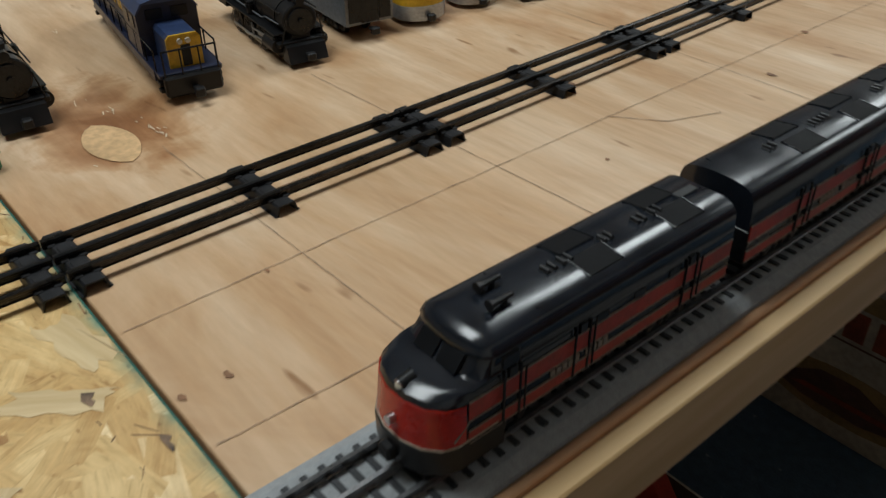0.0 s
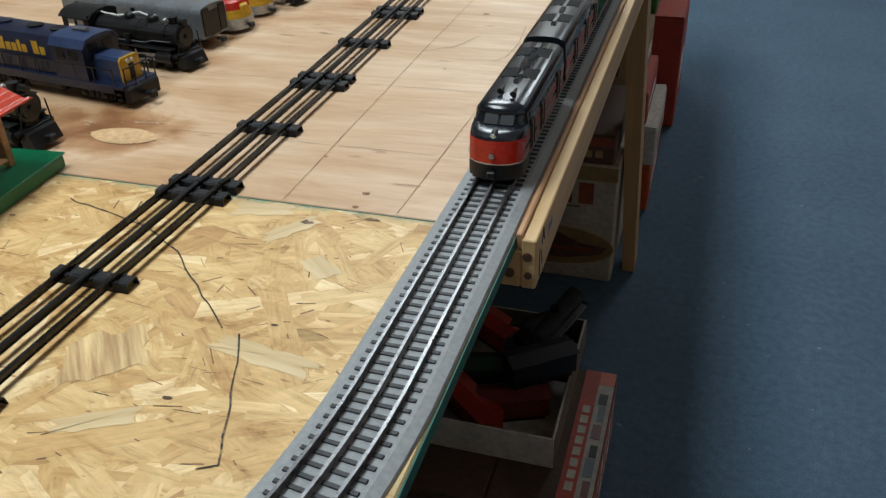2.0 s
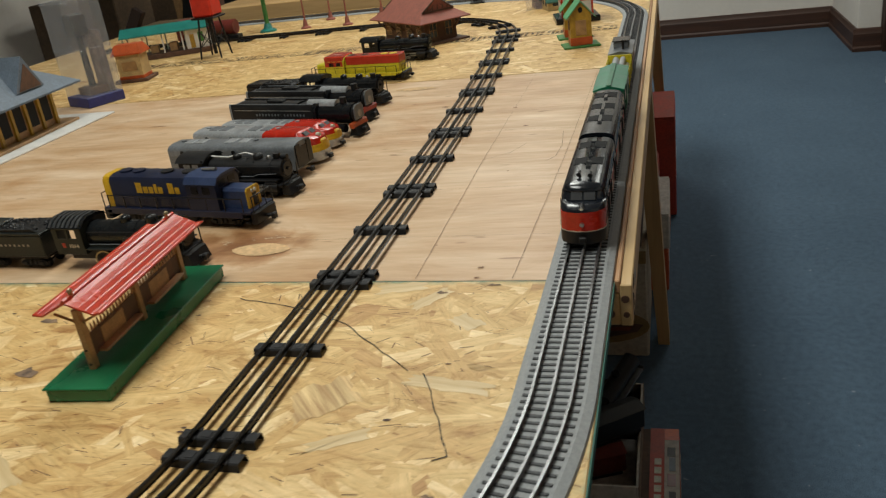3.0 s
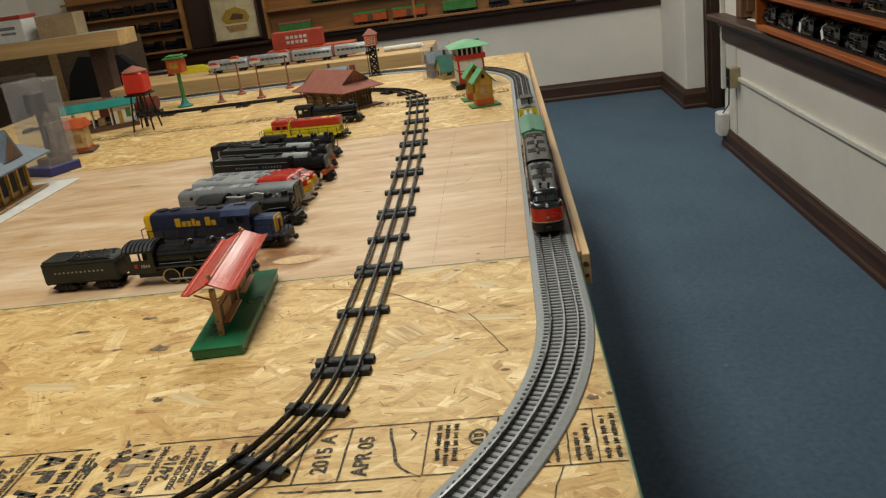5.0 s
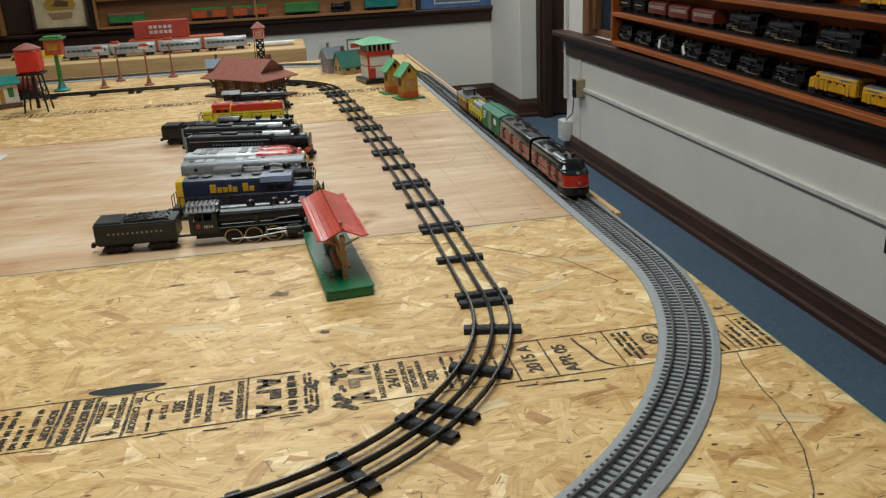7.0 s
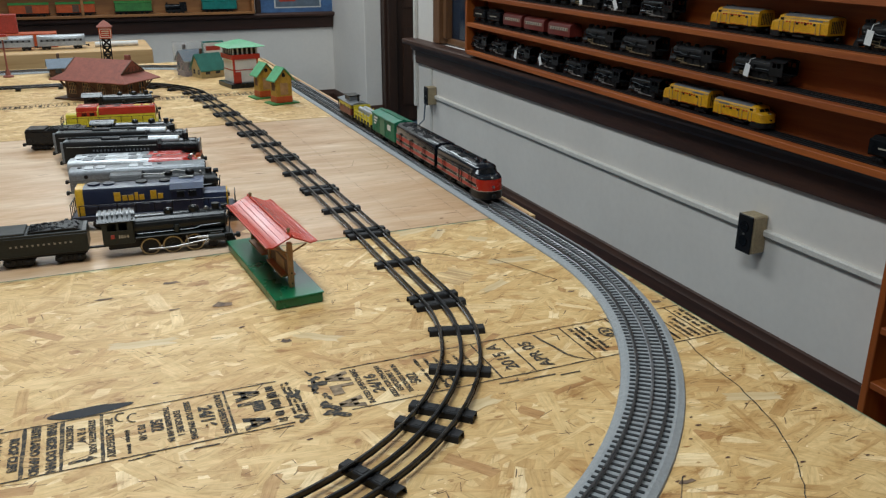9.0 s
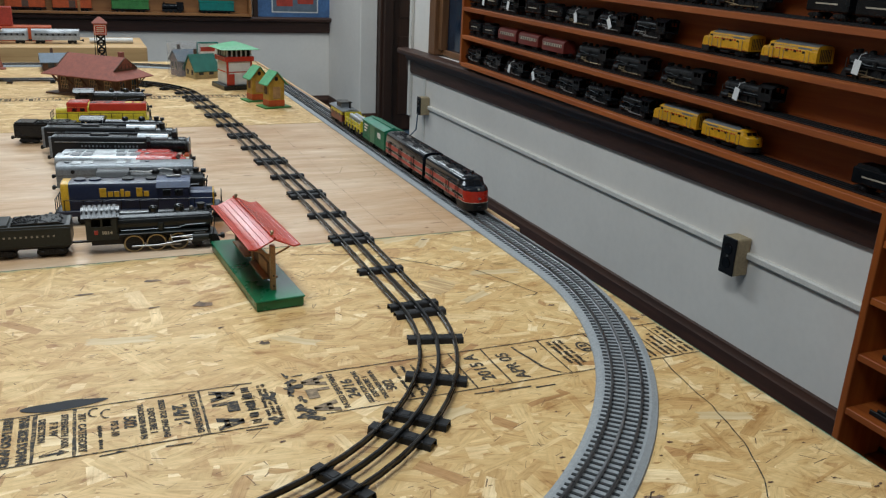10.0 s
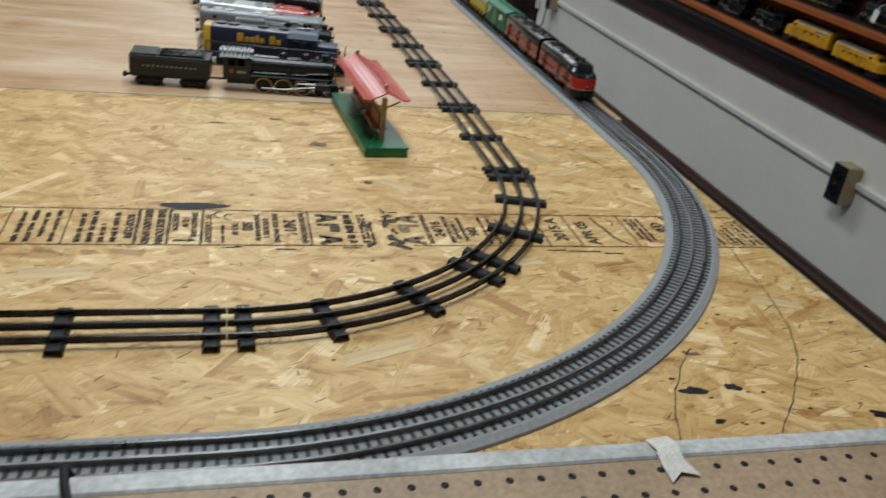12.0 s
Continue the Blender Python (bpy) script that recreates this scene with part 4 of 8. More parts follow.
# pressed channel, open at both ends, with small flanges along the foot
prof = [(-.0102, .0003), (-.0086, .0003), (-.0072, .0068), (-.0060, .0082), (.0060, .0082), (.0072, .0068), (.0086, .0003), (.0102, .0003)]
hollow = [(s * .86, z - .0012) for s, z in prof[1:-1]]
for k in range(7):
    a, b = prof[k], prof[k + 1]
    TIE.add([(a[0], -.0365, a[1]), (b[0], -.0365, b[1]), (b[0], .0365, b[1]), (a[0], .0365, a[1])], [(0, 1, 2, 3)])
for k in range(5):
    a, b, c, d = prof[k + 1], prof[k + 2], hollow[k], hollow[k + 1]
    for y in (-.0365, .0365):
        TIE.add([(a[0], y, a[1]), (b[0], y, b[1]), (d[0], y, d[1]), (c[0], y, c[1])], [(0, 1, 2, 3)])
        TIE.add([(c[0], y, c[1]), (d[0], y, d[1]), (d[0], y * .6, d[1]), (c[0], y * .6, c[1])], [(0, 1, 2, 3)])
for y in (-.0117, .0117):
    TIE.box(-.0045, .0045, y - .0045, y + .0045, .0080, .0088, .0005)
for y in (-GAUGE, 0, GAUGE):
    TIE.box(-.0088, -.0030, y - .0042, y + .0042, .0070, .0092, .0008).box(.0030, .0088, y - .0042, y + .0042, .0070, .0092, .0008)
TIEM = TIE.mesh("tie", TIEBLACK)


def track_section(path, ties, label="three-rail tinplate track section with black ties"):
    sec = thing("track_section", label, "toy track", group="tinplate track sections")
    for c in (-GAUGE, 0, GAUGE):
        part("rail", sweep(path, rail_prof(c)), TUBE if c else BLACKSAT, sec)
    for x, y, h in ties:
        ob = part("tie", TIEM, None, sec)
        ob.matrix_world = pose(x, y, 0, 0, 0, math.degrees(h))
    return sec


# the straight side drifts a little to the west along its length
joints = [(-.321, -.028), (-.003, -.027), (.296, -.032), (.598, -.042), (.900, -.055), (1.200, -.074), (1.497, -.098), (1.53, -.101)]
for (a, xa), (b, xb) in zip(joints, joints[1:]):
    h = math.atan2(b - a, xb - xa)
    at = lambda f: (xa + (xb - xa) * f, a + (b - a) * f, h)
    ts = [at(.012 / (b - a)), at(.5), at(1 - .012 / (b - a))] if b - a > .1 else []
    track_section(straight(*at(.002)[:2], *at(.998)[:2]), ts)
FCX = -.101 - IR


def arc_section(cx, cy, a0, a1, ties):
    p = arc(cx, cy, IR, a0, a1, 12)
    track_section(p, [arc(cx, cy, IR, a, a + (1 if a1 > a0 else -1), 2)[0] for a in ties])


arc_section(ICX, IY0, 0, -44.9, (-2.2, -14, -29, -42))
arc_section(ICX, IY0, -45, -89.9, (-47.2, -61, -76, -87.6))
arc_section(FCX, IY1, 0, 44.9, (2, 15, 30, 43))
arc_section(FCX, IY1, 45, 89.9, (47, 61, 76, 88))
for yy in (IY0 - IR, IY1 + IR):
    for i in range(4):
        a = (ICX if yy < 0 else FCX) - i * .30
        track_section(straight(a, yy, a - .2994, yy), [(a - .014, yy, math.pi), (a - .15, yy, math.pi), (a - .286, yy, math.pi)])

# ---- outer track on grey foam roadbed ----
OX, OR, OY0, OY1, OCX = .247, .709, -.218, 1.70, -.462
rb = thing("roadbed_track", "dark three-rail track on grey foam roadbed", "toy track")
path = straight(-1.75, OY0 - OR, OCX, OY0 - OR) + arc(OCX, OY0, OR, -90, 0, 60)[1:] + straight(OX, OY0, OX, OY1)[1:] + arc(OX - .689, OY1, .689, 0, 90, 60)[1:] + straight(OX - .689, OY1 + .689, -1.75, OY1 + .689)[1:]
ZR = .0065
part("roadbed", sweep(path, [(-.036, .0012), (-.035, .0035), (-.0285, ZR), (.0285, ZR), (.0358, .0035), (.0368, .0012)]), ROADBED, rb, "grey textured foam roadbed", 20)
RG = .0172
for c in (-RG, 0, RG):
    pr = [(c - .0016, ZR + .0013), (c - .0007, ZR + .0020), (c - .0007, ZR + .0046), (c - .0012, ZR + .0050), (c - .0012, ZR + .0062), (c + .0012, ZR + .0062), (c + .0012, ZR + .0050), (c + .0007, ZR + .0046), (c + .0007, ZR + .0020), (c + .0016, ZR + .0013)]
    part("rail", sweep(path, pr), RAILSTEEL if c == 0 else RAILMID, rb)
TM = Geo().box(-.0018, .0018, -.0255, .0255, 0, .0014, .0004).mesh("tie", TIEGREY)


def along(path, step):
    out, acc = [], 0.0
    for (xa, ya, ha), (xb, yb, hb) in zip(path, path[1:]):
        d = math.hypot(xb - xa, yb - ya)
        while acc < d:
            f = acc / d
            dh = (hb - ha + math.pi) % (2 * math.pi) - math.pi
            out.append((xa + (xb - xa) * f, ya + (yb - ya) * f, ha + dh * f))
            acc += step
        acc -= d
    return out


ALLTIES = along(path, .0099)
near = [p for p in ALLTIES if p[0] > -.75 and p[1] < .9]
restg = Geo()
for p in ALLTIES:
    if p in near and len(near) and near.index(p) < 300:
        ob = part("tie", TM, None, rb)
        ob.matrix_world = pose(p[0], p[1], ZR - .0002, 0, 0, math.degrees(p[2]))
    else:
        restg.box(-.0018, .0018, -.0255, .0255, 0, .0014, 0, pose(p[0], p[1], ZR - .0002, 0, 0, math.degrees(p[2])))
tagged(part("tie_run", restg, TIEGREY, rb), kind="stuff")
RAILTOP = ZR + .0062

# ---- rolling stock ----
def outline(front, back, w, nose, n=7):
    """Plan outline, nose at +x: rounded front, square back."""
    pts = [(back, -w), (front - nose, -w)]
    for i in range(1, n):
        t = -math.pi / 2 + math.pi * i / n
        pts.append((front - nose + nose * math.cos(t), w * math.sin(t)))
    return pts + [(front - nose, w), (back, w)]


def stack(levels, n=7):
    return Geo().loft([[(x, y, z) for x, y in outline(f, b, w, no, n)] for z, f, b, w, no in levels])


def wheelset(x, r, y, z=None, m=None):
    """Two flanged wheels turned with their axle in one piece."""
    half = [(y, r), (y - .004, r), (y - .004, r * 1.12), (y - .0055, r * 1.12), (y - .0055, .0016)]
    prof = [(-q, k) for q, k in half] + [(q, k) for q, k in reversed(half)]
    n = 16
    return Geo().loft([[(x + k * math.sin(2 * math.pi * i / n), q, r + k * math.cos(2 * math.pi * i / n)) for i in range(n)] for q, k in prof])


def truck(parent, x, mat=None, wheels=(-.017, .017), r=.0085, hw=.019):
    """A bogie: side frames with springs and journal boxes, and wheelsets."""
    t = Geo()
    L = wheels[-1] - wheels[0] + .016
    for s in (-1, 1):
        y0, y1 = sorted((s * hw, s * (hw + .004)))
        t.prism([(-L / 2, .011), (-L / 2 + .004, .014), (-L * .2, .0155), (L * .2, .0155), (L / 2 - .004, .014), (L / 2, .011), (L / 2, .0075), (L * .25, .0055), (-L * .25, .0055), (-L / 2, .0075)], 1, y0, y1, pose(x, 0, 0))
        for w in wheels:
            t.box(x + w - .0035, x + w + .0035, *sorted((s * (hw + .003), s * (hw + .0065))), .006, .013, .001)
        for k in (-.004, .004):
            t.cyl((x + k, s * (hw + .004), .0065), (x + k, s * (hw + .004), .014), .0022, 8)
    t.box(x - .006, x + .006, -hw, hw, .010, .016, .001)
    tr = part("bogie", t, mat or BLACKSAT, parent)
    for w in wheels:
        part("wheelset", wheelset(x + w, r, hw - .002), BLACKSAT, tr)
    return tr


def coupler(parent, x, s):
    g = Geo().box(min(x, x + s * .012), max(x, x + s * .012), -.003, .003, .012, .016, .0008)
    g.box(x + s * .012 - .003, x + s * .012 + .004, -.005, .005, .009, .0185, .0015)
    part("coupler", g, BLACKSAT, parent)


def alco(name, label, nose, body_mat, band, trim, roof, L=.272, group="", dark_base=BLACKSAT, striped=True, nose_mat=None):
    """Streamlined road diesel, wheels at z = 0, front at x = L / 2."""
    o = thing(name, label, "toy locomotive", group=group)
    f, b, w = L / 2, -L / 2, .0305
    z0, zt = .020, .083
    if nose:
        part("pilot", stack([(.003, f - .004, f - .05, .027, .02), (.006, f + .002, f - .055, .0315, .024), (.0245, f + .0025, f - .055, w + .001, .024)]), dark_base, o)
        lev = [(.0245, f, b, w, .022), (.030, f, b, w, .022), (.050, f - .002, b, w, .022), (.0525, f - .003, b, w, .0215)]
        part("lower_body", stack(lev), body_mat, o)
        part("nose_band", stack([(.0255, f + .0008, f - .026, w + .0006, .022), (.0520, f - .0020, f - .026, w + .0006, .022)]), nose_mat or band, o, "bright red nose band")
        part("nose_trim", stack([(.0243, f + .0014, f - .05, w + .0009, .022), (.0256, f + .0014, f - .05, w + .0009, .022)]), trim, o)
        lev = [(.0525, f - .0026, b, w, .022), (.0560, f - .0042, b, w, .022), (.0588, f - .0095, b, w, .022), (.0598, f - .0175, b, w * .995, .020), (.0602, f - .0280, b, w * .99, .014), (.0608, f - .0310, b, w * .985, .012), (.0708, f - .0385, b, w * .965, .012), (.0712, f - .0366, b, w * .97, .012), (.0722, f - .0366, b, w * .965, .012), (.0752, f - .0378, b, w * .91, .011), (.0780, f - .0402, b, w * .81, .010), (.0800, f - .0438, b, w * .66, .009), (.0813, f - .0485, b + .001, w * .48, .009), (.0820, f - .0560, b + .002, w * .20, .007)]
        part("hood", stack(lev), roof, o)
        for s in (-1, 1):
            part("windshield", Geo().prism([(f - .0300, .0614), (f - .0376, .0708), (f - .050, .0708), (f - .045, .0614)], 1, *sorted((s * .0016, s * .0165))), LOCOGLASS, o)
            part("side_window", Geo().box(f - .066, f - .052, *sorted((s * (w * .93), s * (w + .0003))), .0605, .0700, .001), LOCOGLASS, o)
        hl = part("headlamp", Geo().cyl((f - .016, 0, .0580), (f - .0062, 0, .0562), .0042, 16), BLACKSAT, o)
        part("headlamp_ring", Geo().cyl((f - .0066, 0, .0563), (f - .0054, 0, .0561), .0040, 16), CHROME, hl, "small chrome ring")
        part("headlamp_lens", Geo().dome((0, 0, 0), .0030, .0012, 12, 3, pose(f - .0055, 0, .0561, 0, 80, 0)), LAMPGLASS, hl)
        part("badge", Geo().cyl((f - .003, 0, .036), (f + .0035, 0, .036), .0030, 12), CHROME if striped else trim, o)
        coupler(o, f - .008, 1)
        for y, x in ((-.0075, f - .078), (.0085, f - .072)):
            hn = part("horn", Geo().cyl((x - .009, y, .0862), (x + .004, y, .0862), .0016, 8, .0020).cyl((x + .004, y, .0862), (x + .009, y, .0862), .0020, 8, .0036), BLACKSAT, o)
            part("bracket", Geo().box(x - .004, x - .001, y - .0016, y + .0016, .0800, .0858, .0003), BLACKSAT, hn)
    else:
        part("lower_body", Geo().box(b, f, -w, w, .0205, .0485, .001), body_mat, o)
        rings = []
        for x in (b, b + .003, f - .003, f):
            k = .97 if x in (b, f) else 1
            rings.append([(x, y * k, z) for y, z in [(-w, .0485), (-w, .062), (-w * .97, .0715), (-w * .91, .0765), (-w * .80, .0795), (-w * .62, .0815), (-w * .35, .0826), (0, .083), (w * .35, .0826), (w * .62, .0815), (w * .80, .0795), (w * .91, .0765), (w * .97, .0715), (w, .062), (w, .0485)]])
        part("hood", Geo().loft(rings), roof, o)
        coupler(o, f, 1)
    part("underframe", Geo().box(b + .006, f - (.05 if nose else .006), -.021, .021, .015, .0243, .001), dark_base, o)
    part("fuel_tank", Geo().box(-.026, .026, -.024, .024, .006, .0205, .004), dark_base, o)
    x1 = f - .028 if nose else f - .001
    if striped:
        for s in (-1, 1):
            ya, yb = sorted((s * w, s * (w + .0006)))
            part("stripe", Geo().box(b + .001, x1, ya, yb, .0400, .0522), DULLRED, o)
            part("stripe", Geo().box(b + .001, x1, ya, yb, .0232, .0312), DULLRED, o)
            yc, yd = sorted((s * w, s * (w + .0011)))
            for z in (.0224, .0316, .0392, .0526):
                part("pinstripe", Geo().box(b + .001, x1, yc, yd, z, z + .0005), DULLCREAM, o)
            if nose:
                part("chevron", Geo().prism([(x1, .0385), (x1 + .010, .0300), (x1 + .0108, .0300), (x1 + .0008, .0385)], 1, yc, yd), DULLCREAM, o, "thin cream chevron behind the nose")
            for k in range(10):
                if k != 4:
                    part("lettering_block", Geo().box(-.006 + k * .0052, -.006 + k * .0052 + .0036, yc, yd, .0335, .0378), DULLCREAM, o)
    for s in (-1, 1):
        ya, yb = sorted((s * (w - .0004), s * (w + .0013)))
        for k, x in enumerate(([f - .060, .018, -.088] if nose else [.07, -.02, -.1])):
            if striped:
                for q in (-.0062, .0062):
                    part("door_post", Geo().box(x + q - .0009, x + q + .0009, ya, yb, .022, .060, .0003), DOORBLACK, o)
                part("door_window", Geo().box(x - .0032, x + .0032, ya, yb, .0535, .0605, .0003), LOCOGLASS, o)
            else:
                part("door", Geo().box(x - .0065, x + .0065, ya, yb, .023, .062, .0008), body_mat, o)
            for q in (-.0085, .0085):
                part("grab_rail", Geo().cyl((x + q, s * (w + .0025), .026), (x + q, s * (w + .0025), .058), .0007, 6), STEEL if not striped else BLACKSAT, o)
        for k in range(3):
            x = -.07 + k * .045 if not nose else -.075 + k * .035
            part("porthole", Geo().box(x, x + .011, *sorted((s * w, s * (w + .0007))), .051, .0585, .0006), LOCOGLASS, o)
    # roof: matt hatch panels flush with the gloss, small paired stacks along the ridge, seams
    zc = .0820 if nose else .0830
    for x in ((-.094, -.012) if nose else (-.100, -.024, .052)):
        for s in (-1, 1):
            part("roof_panel", Geo().box(-.0145, .0145, -.0088, .0088, -.0004, .0004, 0, pose(x, s * .0118, zc - .0006, s * -7.5)), HATCH, o)
            for q in (-.0155, .0155):
                part("roof_seam", Geo().box(-.0003, .0003, -.0092, .0092, -.0004, .0006, 0, pose(x + q, s * .0118, zc - .0006, s * -7.5)), GREYLOCO, o)
    for x in ((-.066, -.082, -.033, .004, .018) if nose else (-.07, .01, .022, .08)):
        st = part("vent_base", Geo().box(x - .0052, x + .0052, -.0018, .0052, zc - .0012, zc + .0006, .0003), BLACKSAT, o)
        for q in (-.003, .003):
            part("pipe", Geo().cyl((x + q, -.0020, zc + .0012), (x + q, .0050, zc + .0012), .0014, 8), BLACKSAT, st)
    part("roof_walk", Geo().box(b + .008, b + .028, -.0035, .0035, zc - .001, zc + .0012, .0004), BLACKSAT, o)
    part("roof_band", Geo().box(f - .0885, f - .0880, -.0215, .0215, zc - .0060, zc - .0017, 0) if nose else Geo().box(f - .0126, f - .0120, -.0190, .0190, zc - .004, zc - .0010, 0), GREYLOCO, o)
    for q in range(7):
        part("end_rib", Geo().box(b - .0016, b, -.018 + q * .006 - .0012, -.018 + q * .006 + .0012, .030, .070, .0003), BLACKSAT, o)
    for x in (.078, -.078):
        truck(o, x, dark_base)
    coupler(o, b, -1)
    return o


def on_track(ob, y0, y1, length, high=.88, face=-90):
    """Stands a car on the outer track between two places along y."""
    ob.matrix_world = pose(OX, (y0 + y1) / 2, RAILTOP, 0, 0, face) @ Matrix.Diagonal(((y1 - y0) / length, .84, high, 1))
    return ob


a1 = alco("diesel_locomotive", "black and red streamlined toy diesel with rounded nose", True, BLACK, RED, CREAM, BLACKGLOSS, group="train on the outer track")
on_track(a1, .058, .275, .272, .805)
b1 = alco("diesel_booster", "black and red cabless toy diesel booster unit", False, BLACK, RED, CREAM, BLACKGLOSS, group="train on the outer track")
on_track(b1, .292, .531, .272, .805)


def boxcar():
    o = thing("boxcar", "green toy boxcar with sliding doors", "toy boxcar", group="train on the outer track")
    L, w = .165, .029
    part("body", Geo().box(-L / 2, L / 2, -w, w, .018, .072, .001), GREEN, o)
    part("roof", Geo().prism([(-w - .0015, .071), (-w - .0015, .0735), (-w * .5, .0785), (0, .081), (w * .5, .0785), (w + .0015, .0735), (w + .0015, .071)], 0, -L / 2 - .001, L / 2 + .001), paint("roof_green_dark", (.012, .19, .10), .4, scale=25), o)
    part("roof_walk", Geo().box(-L / 2, L / 2, -.005, .005, .0808, .083, .0005), GREEN, o)
    for s in (-1, 1):
        part("door", Geo().box(-.018, .018, *sorted((s * w, s * (w + .002))), .021, .069, .0008), GREEN, o)
        part("door_rail", Geo().box(-.045, .045, *sorted((s * w, s * (w + .003))), .0695, .0715), GREEN, o)
        for k in range(7):
            for q in (-1, 1):
                x = q * (.024 + k * .0085)
                part("rib", Geo().box(x - .0007, x + .0007, *sorted((s * w, s * (w + .0009))), .02, .07), GREEN, o)
        for k in range(3):
            part("lettering_block", Geo().box(-.065, -.038 - k * .006, *sorted((s * w, s * (w + .0012))), .060 - k * .009, .0645 - k * .009), WHITE, o)
        part("lettering_block", Geo().box(.035, .058, *sorted((s * w, s * (w + .0012))), .045, .060), WHITE, o)
    for q in (-1, 1):
        for k in range(8):
            x = q * L / 2
            part("end_rib", Geo().box(min(x, x + q * .002), max(x, x + q * .002), -w + .003, w - .003, .023 + k * .006, .0255 + k * .006, .0008), GREEN, o)
        truck(o, q * .052)
        coupler(o, q * L / 2, q)
    part("underframe", Geo().box(-L / 2 + .01, L / 2 - .01, -.012, .012, .014, .0185), BLACKSAT, o)
    return o


def flatcar():
    o = thing("flatcar", "yellow toy flatcar loaded with silver pipes", "toy flatcar", group="train on the outer track")
    L, w = .165, .027
    part("deck", Geo().box(-L / 2, L / 2, -w, w, .018, .025, .001), BLACKSAT, o)
    for s in (-1, 1):
        for k in range(6):
            x = -L / 2 + .010 + k * (L - .02) / 5
            part("stake", Geo().box(x - .002, x + .002, *sorted((s * (w - .001), s * (w + .002))), .019, .050, .0006), LEMON, o)
        for z in (.030, .040):
            part("side_rail", Geo().box(-L / 2 + .005, L / 2 - .005, *sorted((s * (w - .0015), s * (w + .0005))), z, z + .006, .0005), LEMON, o)
        truck(o, s * .052)
        coupler(o, s * L / 2, s)
    for y, z in ((-.016, .034), (0, .034), (.016, .034), (-.008, .0475), (.008, .0475)):
        part("pipe", Geo().cyl((-.068, y, z), (.068, y, z), .0076, 14), SILVER, o, "silver toy pipe")
    for q in (-1, 1):
        part("end_rack", Geo().box(q * .076 - .0015, q * .076 + .0015, -w, w, .025, .056, .0006).box(q * .076 - .002, q * .076 + .002, -w, w, .050, .057), LEMON, o)
    return o


def caboose():
    o = thing("caboose", "red and grey toy caboose with a yellow cupola band", "toy caboose", group="train on the outer track")
    L, w = .135, .027
    part("body", Geo().box(-L / 2 + .014, L / 2 - .014, -w, w, .018, .044, .001), MAROON, o)
    part("band", Geo().box(-L / 2 + .0135, L / 2 - .0135, -w - .0004, w + .0004, .044, .058, .001), LEMON, o)
    part("roof", Geo().prism([(-w - .002, .057), (-w - .002, .060), (0, .066), (w + .002, .060), (w + .002, .057)], 0, -L / 2, L / 2), GREYBODY, o)
    part("cupola", Geo().box(-.022, .022, -.018, .018, .063, .079, .001), GREYBODY, o)
    part("cupola_roof", Geo().box(-.025, .025, -.021, .021, .079, .082, .001), GREYLOCO, o)
    part("stack", Geo().cyl((.04, .006, .064), (.04, .006, .086), .003, 8).cyl((.04, .006, .085), (.04, .006, .088), .0048, 8), BLACKSAT, o)
    for s in (-1, 1):
        for x in (-.035, 0, .035):
            part("window", Geo().box(x - .005, x + .005, *sorted((s * w, s * (w + .0008))), .036, .048, .0005), LOCOGLASS, o)
        for x in (-.010, .010):
            part("window", Geo().box(x - .006, x + .006, *sorted((s * .018, s * .0187)), .066, .076, .0005), LOCOGLASS, o)
        part("platform", Geo().box(*sorted((s * (L / 2 - .014), s * L / 2)), -w, w, .0175, .021, .0006), BLACKSAT, o)
        g = Geo()
        for y in (-w + .002, 0, w - .002):
            g.cyl((s * (L / 2 - .001), y, .02), (s * (L / 2 - .001), y, .043 if y == 0 else .058), .001, 6)
        g.cyl((s * (L / 2 - .001), -w, .042), (s * (L / 2 - .001), w, .042), .001, 6)
        part("railing", g, BLACKSAT, o)
        truck(o, s * .038)
        coupler(o, s * L / 2, s)
    return o


on_track(boxcar(), .549, .719, .165, .84)
on_track(flatcar(), .735, .888, .165)
on_track(caboose(), .903, 1.042, .135, .80)


